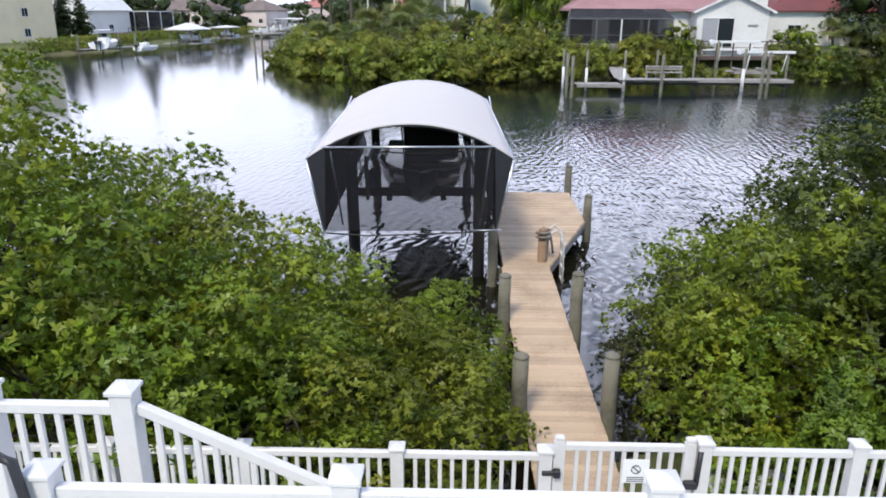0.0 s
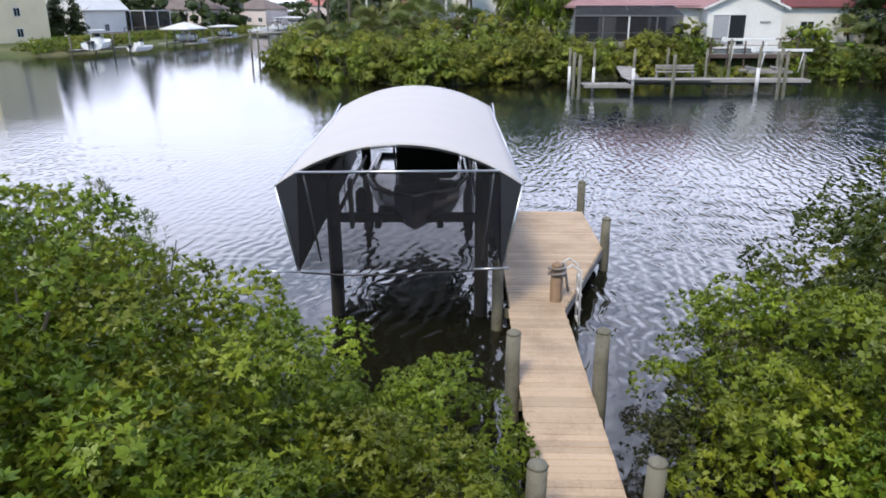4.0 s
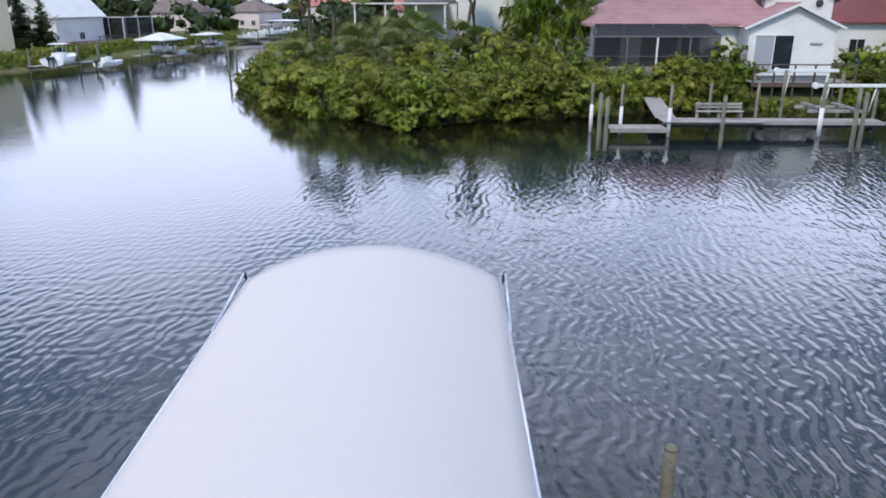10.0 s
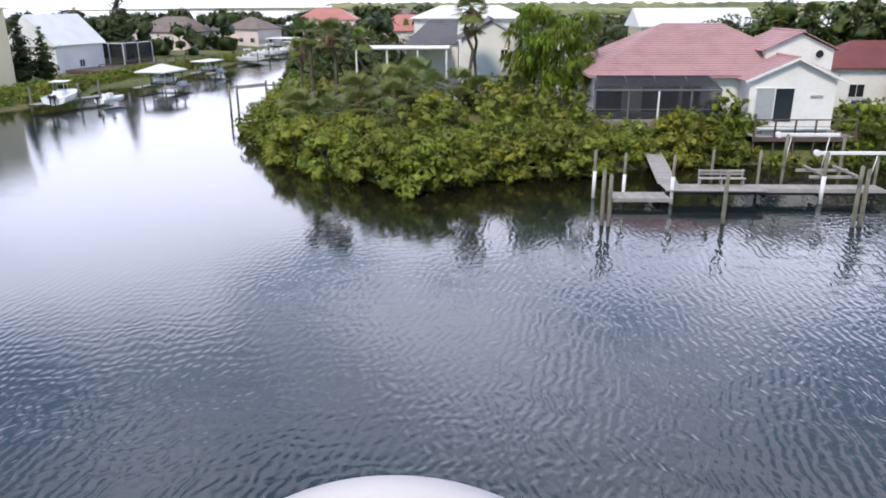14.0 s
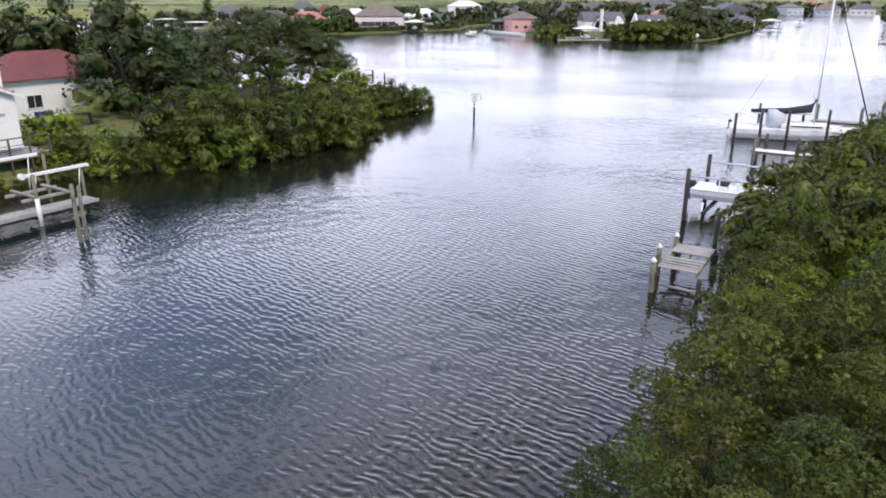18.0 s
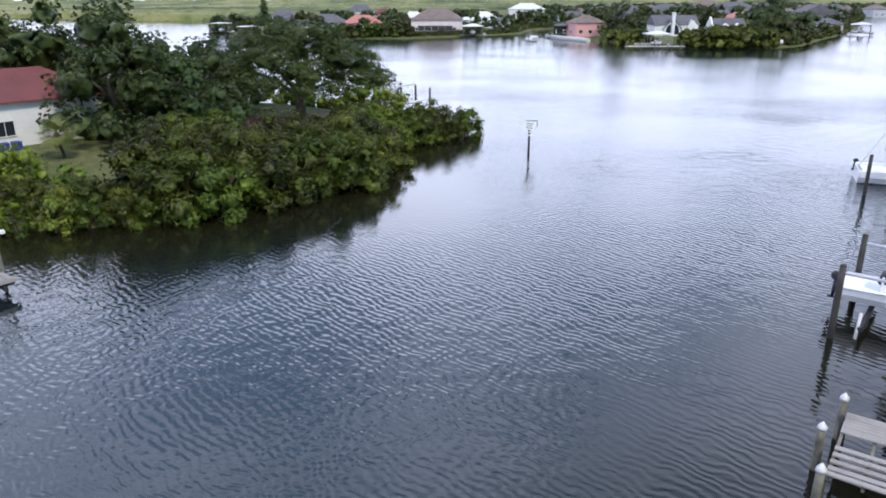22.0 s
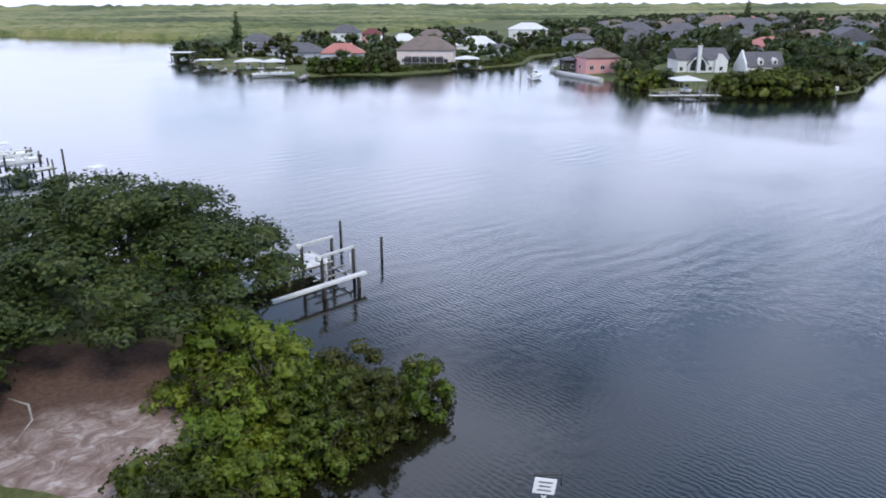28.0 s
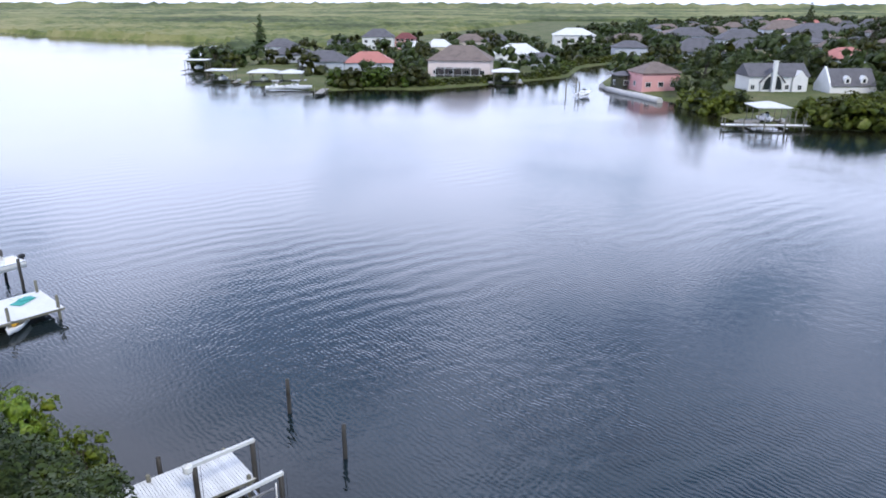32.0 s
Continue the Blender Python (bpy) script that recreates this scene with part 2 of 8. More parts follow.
def make_water():
    """Rippled water: olive over the shallows, teal over the deep, wind ripples in patches and long wake trains."""
    m, nt, b = material("canal_water", 0.08, 0, 0.5)
    b.inputs["IOR"].default_value = 1.5

    def math_node(op, x, y=None, z=None):
        n = nt.nodes.new("ShaderNodeMath")
        n.operation = op
        for i, v in enumerate((x, y, z)):
            if isinstance(v, bpy.types.NodeSocket):
                nt.links.new(v, n.inputs[i])
            elif v is not None:
                n.inputs[i].default_value = v
        return n.outputs[0]

    def patches(scale, lo, hi, a, c, shift=0.0):
        n = nt.nodes.new("ShaderNodeMapRange")
        n.interpolation_type = "SMOOTHSTEP"
        n.inputs["From Min"].default_value, n.inputs["From Max"].default_value = lo, hi
        n.inputs["To Min"].default_value, n.inputs["To Max"].default_value = a, c
        mp = nt.nodes.new("ShaderNodeMapping")
        mp.inputs["Location"].default_value = (shift, shift * 0.7, 0)
        nt.links.new(nt.nodes.new("ShaderNodeNewGeometry").outputs["Position"], mp.inputs["Vector"])
        nt.links.new(noise_node(nt, scale, 2, 0.5, mp.outputs[0]), n.inputs["Value"])
        return n.outputs[0]

    def swell(scale, turn, distort, detail):
        w = nt.nodes.new("ShaderNodeTexWave")
        w.wave_type, w.bands_direction, w.wave_profile = "BANDS", "X", "SIN"
        w.inputs["Scale"].default_value, w.inputs["Distortion"].default_value = scale, distort
        w.inputs["Detail"].default_value, w.inputs["Detail Scale"].default_value, w.inputs["Detail Roughness"].default_value = detail, 0.9, 0.55
        nt.links.new(stretched(nt, (1, 1, 1), (0, 0, turn)), w.inputs["Vector"])
        return w.outputs["Fac"]

    depth = nt.nodes.new("ShaderNodeAttribute")
    depth.attribute_name = "shallow"
    breeze = nt.nodes.new("ShaderNodeAttribute")
    breeze.attribute_name = "breeze"
    tint = ramp_node(nt, [(0.35, (0.005, 0.0145, 0.0205)), (0.65, (0.007, 0.0185, 0.0255))])
    nt.links.new(noise_node(nt, 0.03, 3, 0.5), tint.inputs[0])
    nt.links.new(mix_rgb(nt, depth.outputs["Fac"], tint.outputs[0], (0.0105, 0.010, 0.0048)), b.inputs["Base Color"])
    # two crossing wind waves that come and go in patches
    wind = math_node("MULTIPLY", swell(0.84, 9, 9.0, 2.0), patches(0.045, 0.36, 0.6, 0.7, 1.2))
    wind = math_node("MULTIPLY_ADD", swell(0.52, 74, 13.0, 3.0), patches(0.05, 0.4, 0.62, 0.1, 0.8, 40.0), wind)
    fine = noise_node(nt, 3.2, 2, 0.5, stretched(nt, (1.0, 0.6, 1), (0, 0, 50)), 0.4)
    height = math_node("MULTIPLY", math_node("MULTIPLY_ADD", fine, 0.9, wind), patches(0.03, 0.38, 0.62, 0.6, 1.2, 90.0))
    height = math_node("MULTIPLY", height, breeze.outputs["Fac"])
    # wake trains crossing the open water
    sep_x = nt.nodes.new("ShaderNodeSeparateXYZ")
    nt.links.new(nt.nodes.new("ShaderNodeNewGeometry").outputs["Position"], sep_x.inputs[0])
    east = nt.nodes.new("ShaderNodeMapRange")
    east.interpolation_type = "SMOOTHSTEP"
    east.inputs["From Min"].default_value, east.inputs["From Max"].default_value = 66, 105
    nt.links.new(sep_x.outputs[0], east.inputs["Value"])
    wake = math_node("MULTIPLY", patches(0.028, 0.42, 0.64, 0.0, 1.0, 15.0), east.outputs[0])
    height = math_node("MULTIPLY_ADD", swell(0.13, -75, 6.0, 2.5), wake, height)
    bump(nt, b, height, 1.0, 0.0128)
    return m


WATER = make_water()
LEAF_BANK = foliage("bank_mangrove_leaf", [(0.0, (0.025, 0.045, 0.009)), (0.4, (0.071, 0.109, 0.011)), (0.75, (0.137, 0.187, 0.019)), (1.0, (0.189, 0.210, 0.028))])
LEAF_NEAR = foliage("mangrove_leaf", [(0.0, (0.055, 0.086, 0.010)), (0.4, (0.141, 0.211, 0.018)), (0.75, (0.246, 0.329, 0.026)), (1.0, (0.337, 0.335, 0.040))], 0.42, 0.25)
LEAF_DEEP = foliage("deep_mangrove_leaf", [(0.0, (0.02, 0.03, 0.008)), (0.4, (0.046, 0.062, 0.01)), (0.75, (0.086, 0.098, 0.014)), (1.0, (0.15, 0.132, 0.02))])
LEAF_DARK = foliage("oak_leaf", [(0.0, (0.023, 0.041, 0.013)), (0.5, (0.050, 0.082, 0.021)), (1.0, (0.10, 0.13, 0.03))])
LEAF_OAK = foliage("live_oak_leaf", [(0.0, (0.025, 0.042, 0.013)), (0.5, (0.056, 0.081, 0.02)), (1.0, (0.117, 0.138, 0.028))])
LEAF_LIME = foliage("young_leaf", [(0.0, (0.071, 0.121, 0.014)), (0.5, (0.151, 0.233, 0.022)), (1.0, (0.253, 0.306, 0.034))])
# lit and dimmed copies of the mangrove leaf, light and shade in the colour
LEAF_LIT = foliage("lit_mangrove_leaf", [(0.0, (0.09, 0.14, 0.016)), (0.5, (0.2, 0.285, 0.024)), (1.0, (0.34, 0.37, 0.04))], 0.42, 0.25)
LEAF_DIMMED = foliage("dimmed_mangrove_leaf", [(0.0, (0.023, 0.038, 0.008)), (0.4, (0.057, 0.085, 0.010)), (0.75, (0.111, 0.145, 0.016)), (1.0, (0.170, 0.181, 0.025))])
PALM_LEAF = foliage("palm_leaf", [(0.0, (0.07, 0.10, 0.03)), (0.5, (0.14, 0.18, 0.05)), (0.8, (0.22, 0.24, 0.09)), (1.0, (0.32, 0.24, 0.12))], 0.45)
DEAD_LEAF = foliage("dead_palm_leaf", [(0.0, (0.16, 0.10, 0.06)), (1.0, (0.34, 0.24, 0.15))], 0.8)
LEAF_POINT = foliage("pale_mangrove_leaf", [(0.0, (0.089, 0.121, 0.023)), (0.4, (0.181, 0.228, 0.034)), (0.75, (0.282, 0.313, 0.046)), (1.0, (0.372, 0.346, 0.069))], 0.5, 0.35)
LEAF_WISP = foliage("casuarina_needles", [(0.0, (0.12, 0.15, 0.07)), (0.5, (0.2, 0.24, 0.12)), (1.0, (0.3, 0.32, 0.18))])
BARK = weathered("grey_bark", (0.085, 0.072, 0.052), (0.035, 0.03, 0.022), 0.9, 1.5, 18, 1.0, 0.6)
DECK = weathered("deck_board", (0.50, 0.37, 0.25), (0.33, 0.23, 0.15), 0.75, 1.2, 22, 1.0, 0.25, rnd=0.13)
PILE = weathered("treated_pile", (0.185, 0.175, 0.135), (0.08, 0.078, 0.058), 0.85, 1.6, 14, 1.2, 0.5)
PILE_TAN = weathered("tan_pile", (0.34, 0.23, 0.15), (0.18, 0.12, 0.08), 0.8, 1.6, 14, 1.2, 0.4)
GREYWOOD = weathered("silvered_wood", (0.30, 0.28, 0.262), (0.165, 0.155, 0.143), 0.85, 1.0, 16, 1.0, 0.3, rnd=0.1)
VINYL = weathered("white_vinyl", (0.62, 0.61, 0.60), (0.54, 0.53, 0.52), 0.35, 1.2, 12, 0.5, 0.02)
WHITE = weathered("white_paint", (0.68, 0.68, 0.67), (0.54, 0.54, 0.52), 0.6, 0.5, 6, 0.7, 0.05)
FABRIC = weathered("pale_grey_vinyl_fabric", (0.495, 0.465, 0.445), (0.465, 0.435, 0.415), 0.75, 0.4, 14, 0.6, 0.06)
DARKMESH = weathered("black_screen_fabric", (0.022, 0.024, 0.03), (0.010, 0.011, 0.014), 0.7, 0.8, 30, 0.8, 0.2)
BLACK = weathered("black_metal", (0.03, 0.03, 0.033), (0.015, 0.015, 0.017), 0.45, 1, 10, 0.8, 0.05)
ALU = weathered("aluminium", (0.62, 0.63, 0.65), (0.45, 0.46, 0.48), 0.35, 1, 12, 0.8, 0.05, metal=0.9)
def make_sand():
    """Brown trampled sand with pale windblown streaks."""
    m, nt, b = material("sand", 0.95, 0, 0.2)
    streak = noise_node(nt, 0.75, 7, 0.72, stretched(nt, (0.9, 1.2, 1), (0, 0, 35), kind="Position"), 0.8)
    r = ramp_node(nt, [(0.34, (0.14, 0.09, 0.073)), (0.47, (0.23, 0.165, 0.14)), (0.55, (0.32, 0.255, 0.225)), (0.66, (0.5, 0.435, 0.40))])
    nt.links.new(streak, r.inputs[0])
    # brown soil beyond the pale patch, darkened in colour for the oak's shade
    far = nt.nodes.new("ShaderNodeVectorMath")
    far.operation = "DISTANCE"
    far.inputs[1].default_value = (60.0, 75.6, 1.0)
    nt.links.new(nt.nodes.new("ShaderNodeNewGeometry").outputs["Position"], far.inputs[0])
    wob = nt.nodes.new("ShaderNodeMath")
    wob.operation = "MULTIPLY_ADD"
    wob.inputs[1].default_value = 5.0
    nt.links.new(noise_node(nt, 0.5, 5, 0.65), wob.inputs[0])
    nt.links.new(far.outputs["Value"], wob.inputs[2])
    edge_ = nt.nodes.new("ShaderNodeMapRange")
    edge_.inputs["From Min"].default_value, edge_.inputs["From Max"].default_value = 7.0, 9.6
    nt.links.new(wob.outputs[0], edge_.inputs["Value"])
    shaded_soil = ramp_node(nt, [(0.35, (0.085, 0.052, 0.04)), (0.65, (0.155, 0.1, 0.08))])
    nt.links.new(noise_node(nt, 3.0, 6, 0.7), shaded_soil.inputs[0])
    nt.links.new(mix_rgb(nt, edge_.outputs[0], r.outputs[0], shaded_soil.outputs[0]), b.inputs["Base Color"])
    bump(nt, b, noise_node(nt, 2.2, 6, 0.65), 0.6, 0.04)
    return m


SAND = make_sand()


def obj(name, mesh, mat, parent=None, label=""):
    ob = new(name, mesh)
    if mat:
        mesh.materials.append(mat)
    ob.parent = parent
    if label:
        ob["label"] = label
    return ob


def np_mesh(name, verts, faces, smooth=False):
    """A mesh from arrays of points and of equal-sided faces."""
    verts, faces = np.asarray(verts, np.float32).reshape(-1, 3), np.asarray(faces, np.int32)
    me = bpy.data.meshes.new(name)
    k = faces.shape[1]
    me.vertices.add(len(verts))
    me.vertices.foreach_set("co", verts.ravel())
    me.loops.add(faces.size)
    me.loops.foreach_set("vertex_index", faces.ravel())
    me.polygons.add(len(faces))
    me.polygons.foreach_set("loop_start", np.arange(0, faces.size, k, dtype=np.int32))
    me.polygons.foreach_set("loop_total", np.full(len(faces), k, np.int32))
    if smooth:
        me.polygons.foreach_set("use_smooth", np.ones(len(faces), bool))
    me.update(calc_edges=True)
    return me


class Shape:
    """Gathers solids into one mesh."""

    def __init__(self):
        self.v, self.f, self.s = [], [], []

    def add(self, verts, faces, m=None, smooth=False):
        n = len(self.v)
        self.v += [tuple(m @ Vector(p)) if m else tuple(p) for p in verts]
        self.f += [tuple(n + i for i in q) for q in faces]
        self.s += [smooth] * len(faces)
        return self

    def box(self, c, s, m=None, bev=0.0):
        """A box round c of sizes s, with its edges broken by bev."""
        hx, hy, hz = s[0] / 2, s[1] / 2, s[2] / 2
        if bev <= 0:
            vs = [(c[0] + a * hx, c[1] + b * hy, c[2] + d * hz) for a in (-1, 1) for b in (-1, 1) for d in (-1, 1)]
            return self.add(vs, [(0, 1, 3, 2), (4, 6, 7, 5), (0, 4, 5, 1), (2, 3, 7, 6), (0, 2, 6, 4), (1, 5, 7, 3)], m)
        e = min(bev, 0.45 * min(s))
        vs, ring = [], []
        for z, k in ((-hz, e), (-hz + e, 0), (hz - e, 0), (hz, e)):
            x, y = hx - k, hy - k
            q = e * 0.6
            vs += [(c[0] + a, c[1] + b, c[2] + z) for a, b in ((x - q, -y), (x, -y + q), (x, y - q), (x - q, y), (-x + q, y), (-x, y - q), (-x, -y + q), (-x + q, -y))]
        fs = [tuple(range(7, -1, -1)), tuple(range(24, 32))]
        for j in range(3):
            fs += [(8 * j + i, 8 * j + (i + 1) % 8, 8 * j + 8 + (i + 1) % 8, 8 * j + 8 + i) for i in range(8)]
        return self.add(vs, fs, m)

    def tube(self, pts, radii, n=8, m=None, caps=True, smooth=True):
        """A round tapered tube along points."""
        pts = [Vector(p) for p in pts]
        if not hasattr(radii, "__len__"):
            radii = [radii] * len(pts)
        vs, fs = [], []
        for i, p in enumerate(pts):
            d = (pts[min(i + 1, len(pts) - 1)] - pts[max(i - 1, 0)]).normalized()
            a = d.orthogonal().normalized() if abs(d.z) < 0.9 else d.cross(Vector((0, 1, 0))).normalized()
            b = d.cross(a)
            vs += [p + radii[i] * (math.cos(k * 2 * math.pi / n) * a + math.sin(k * 2 * math.pi / n) * b) for k in range(n)]
        for i in range(len(pts) - 1):
            fs += [(i * n + k, i * n + (k + 1) % n, i * n + n + (k + 1) % n, i * n + n + k) for k in range(n)]
        self.add(vs, fs, m, smooth)
        if caps:
            o = len(self.v) - len(vs)
            self.f += [tuple(o + k for k in range(n - 1, -1, -1)), tuple(o + len(vs) - n + k for k in range(n))]
            self.s += [False, False]
        return self

    def prism(self, poly, depth, m=None):
        """A polygon in xz, swept along +y by depth."""
        n = len(poly)
        vs = [(x, 0, z) for x, z in poly] + [(x, depth, z) for x, z in poly]
        fs = [tuple(range(n)), tuple(range(2 * n - 1, n - 1, -1))] + [(i, n + i, n + (i + 1) % n, (i + 1) % n) for i in range(n)]
        return self.add(vs, fs, m)

    def mesh(self, name):
        me = bpy.data.meshes.new(name)
        me.from_pydata(self.v, [], self.f)
        me.polygons.foreach_set("use_smooth", self.s)
        b = bmesh.new()
        b.from_mesh(me)
        bmesh.ops.recalc_face_normals(b, faces=b.faces)
        b.to_mesh(me)
        b.free()
        return me


def part(name, shape, mat, parent, label=""):
    return obj(name, shape.mesh(name), mat, parent, label)


def thing(name, m, label, category, group="", kind=""):
    ob = new(name)
    ob.empty_display_size = 0.2
    ob.matrix_world = m
    return tagged(ob, label, category, group, kind)


def T(x, y, z=0.0, rz=0.0, rx=0.0, ry=0.0):
    return pose(x, y, z, rx, ry, rz)

# ---- ground and water ----
HOME = [(-400, 15), (-60, 15), (-14, 14), (-8, 12), (-3, 11.5), (0.4, 9.5), (0.6, 8), (2.4, 8), (3.0, 10), (6, 13), (10, 17), (16.3, 20), (20, 18.6), (28.6, 18.2), (35, 18.8), (48, 20),
        (62, 19), (72, 16.5), (90, 15), (134, 11), (186, 11), (226, 14), (276, 18), (467, 32), (648, 49), (900, 52), (900, -400), (-400, -400)]
ISLAND = [(-70, 420), (-40, 300), (-34.8, 161), (-23, 112), (-24, 100), (-21.5, 88), (-17, 77), (-13, 71), (-9, 66), (-5.5, 61.5), (-3, 60.5), (1.2, 64), (5, 65), (8.4, 65.5), (15, 69), (22, 70),
          (29.5, 70), (33, 66.5), (37, 64), (42, 62), (48, 61), (54, 61.5), (60, 64.5), (66, 68), (71, 66), (74.5, 67), (75.5, 70), (76, 78), (79, 86), (80, 95), (78, 108), (74, 120),
          (62, 132), (40, 150), (20, 190), (0, 260), (-20, 420)]
WEST = [(-400, 60), (-80, 66), (-62, 82), (-55, 96), (-52.5, 101), (-51, 112), (-54, 122), (-49, 130), (-49, 161), (-47, 182), (-46, 200), (-50, 260), (-76, 420), (-400, 420)]
FAR = [(900, 50), (672, 54), (664, 96), (640, 114), (573, 108), (345, 80), (285, 77), (261, 75), (250, 79), (243, 81), (232, 89.5), (227.5, 98.5), (226, 112), (237, 125), (247, 135), (253, 152), (261, 163), (272, 172), (318, 190), (360, 200), (362, 207), (318, 205), (284, 190),
       (249, 195), (224, 202), (215, 215), (207, 218), (199, 234), (200, 254), (214, 296), (232, 320), (262, 370), (300, 415), (319, 440), (297, 517), (277, 625), (276, 680), (180, 900), (-200, 1300),
       (-900, 1700), (-900, 2600), (2600, 2600), (2600, 50)]
LANDS = [HOME, ISLAND, WEST, FAR]


def inside_distance(poly, X, Y):
    """Distance to the outline, positive inside."""
    inside = np.zeros(X.shape, bool)
    dist = np.full(X.shape, 1e9)
    for (x0, y0), (x1, y1) in zip(poly, poly[1:] + poly[:1]):
        ex, ey = x1 - x0, y1 - y0
        k = np.clip(((X - x0) * ex + (Y - y0) * ey) / (ex * ex + ey * ey), 0, 1)
        dist = np.minimum(dist, np.hypot(X - x0 - k * ex, Y - y0 - k * ey))
        if y0 != y1:
            cross = ((y0 > Y) != (y1 > Y)) & (X < ex * (Y - y0) / ey + x0)
            inside ^= cross
    return np.where(inside, dist, -dist)


def land_height(X, Y):
    X, Y = np.asarray(X, float), np.asarray(Y, float)
    sd = np.max([inside_distance(p, X, Y) for p in LANDS], axis=0)
    z = np.interp(sd, [-6, -1, 0, 1.2, 5, 14], [-1.8, -0.6, -0.1, 0.35, 0.8, 1.1])
    lot = np.clip(1.6 - np.hypot((X - 20) / 24, (Y - 86) / 14.5), 0, 0.6) / 0.6
    z = np.where(sd > 0.5, z + 1.25 * lot * np.clip((sd - 0.5) / 3.5, 0, 1), z)
    return z + np.where(sd > 3, 0.12 * np.sin(X * 0.31) * np.cos(Y * 0.27), 0)


def make_ground():
    near = np.arange(-140, 460, 2.2)
    xs = np.r_[-2600, -1800, -1200, -800, -550, -380, -260, -190, near, 470, 500, 560, 640, 760, 950, 1300, 1800, 2400, 4000]
    ys = np.r_[-2600, -1500, -800, -400, -200, -100, np.arange(-50, 330, 2.2), np.arange(336, 740, 8), 760, 800, 900, 1000, 1150, 1350, 1650, 2000, 2500, 4000]
    X, Y = np.meshgrid(xs, ys)
    Z = land_height(X, Y)
    nx, ny = len(xs), len(ys)
    i = (np.arange(ny - 1)[:, None] * nx + np.arange(nx - 1)).ravel()
    me = np_mesh("ground", np.stack([X, Y, Z], -1), np.stack([i, i + 1, i + nx + 1, i + nx], 1), True)
    m, nt, b = material("lawn_and_marsh", 0.95, 0, 0.2)
    c1 = noise_node(nt, 0.08, 5, 0.6)
    c2 = noise_node(nt, 1.6, 6, 0.65)
    r1 = ramp_node(nt, [(0.3, (0.07, 0.095, 0.03)), (0.55, (0.13, 0.14, 0.055)), (0.75, (0.2, 0.17, 0.09))])
    nt.links.new(c1, r1.inputs[0])
    r2 = ramp_node(nt, [(0.3, (0.55, 0.55, 0.55)), (0.7, (1.15, 1.15, 1.15))])
    nt.links.new(c2, r2.inputs[0])
    nt.links.new(mix_rgb(nt, 1.0, r1.outputs[0], r2.outputs[0], "MULTIPLY"), b.inputs["Base Color"])
    bump(nt, b, c2, 0.4, 0.05)
    tagged(obj("ground", me, m), "grassy low banks and marsh running to the horizon", "ground", kind="structure")
    xs = np.r_[-2600, -1000, -400, -200, np.arange(-140, 460, 4), 500, 600, 900, 1500, 4000]
    ys = np.r_[-300, -100, np.arange(-40, 330, 4), 350, 400, 500, 700, 1000, 2000, 4000]
    X, Y = np.meshgrid(xs, ys)
    sd = np.max([inside_distance(p, X, Y) for p in LANDS], axis=0)
    nx, ny = len(xs), len(ys)
    i = (np.arange(ny - 1)[:, None] * nx + np.arange(nx - 1)).ravel()
    me = np_mesh("water", np.stack([X, Y, X * 0], -1), np.stack([i, i + 1, i + nx + 1, i + nx], 1))
    me.attributes.new("shallow", "FLOAT", "POINT").data.foreach_set("value", np.clip(1.35 + sd / 13, 0, 1).ravel().astype(np.float32))
    # the wind dies in the lee of the banks, up the side canal and over the far reach
    lee = 1 - 0.88 * np.clip(1 + inside_distance(ISLAND, X, Y) / 17, 0, 1) ** 0.7
    lee *= 1 - 0.75 * np.clip(1 + inside_distance(FAR, X, Y) / 26, 0, 1)
    canal = 1 - 0.8 * np.clip((2 - X) / 18, 0, 1) * np.clip((Y - 29) / 14, 0, 1)
    chop = 0.72 + 0.75 * np.clip((X + 6) / 11, 0, 1) * np.clip((30 - X) / 14, 0, 1) * np.clip((42 - Y) / 16, 0, 1)
    reach = 1 - 0.55 * np.clip((np.hypot(X, Y) - 115) / 60, 0, 1)
    me.attributes.new("breeze", "FLOAT", "POINT").data.foreach_set("value", (lee * canal * reach * chop).ravel().astype(np.float32))
    tagged(obj("water", me, WATER), "rippled blue-grey canal water under an overcast sky", "water", kind="structure")


make_ground()

# ---- plants ----


def unit(a):
    return a / np.maximum(np.linalg.norm(a, axis=-1, keepdims=True), 1e-9)


def ico(n):
    """A round lump of triangles."""
    bm = bmesh.new()
    bmesh.ops.create_icosphere(bm, subdivisions=n, radius=1)
    out = np.array([tuple(v.co) for v in bm.verts]), np.array([[v.index for v in f.verts] for f in bm.faces])
    bm.free()
    return out


HEARTS = {1: ico(1), 2: ico(2)}


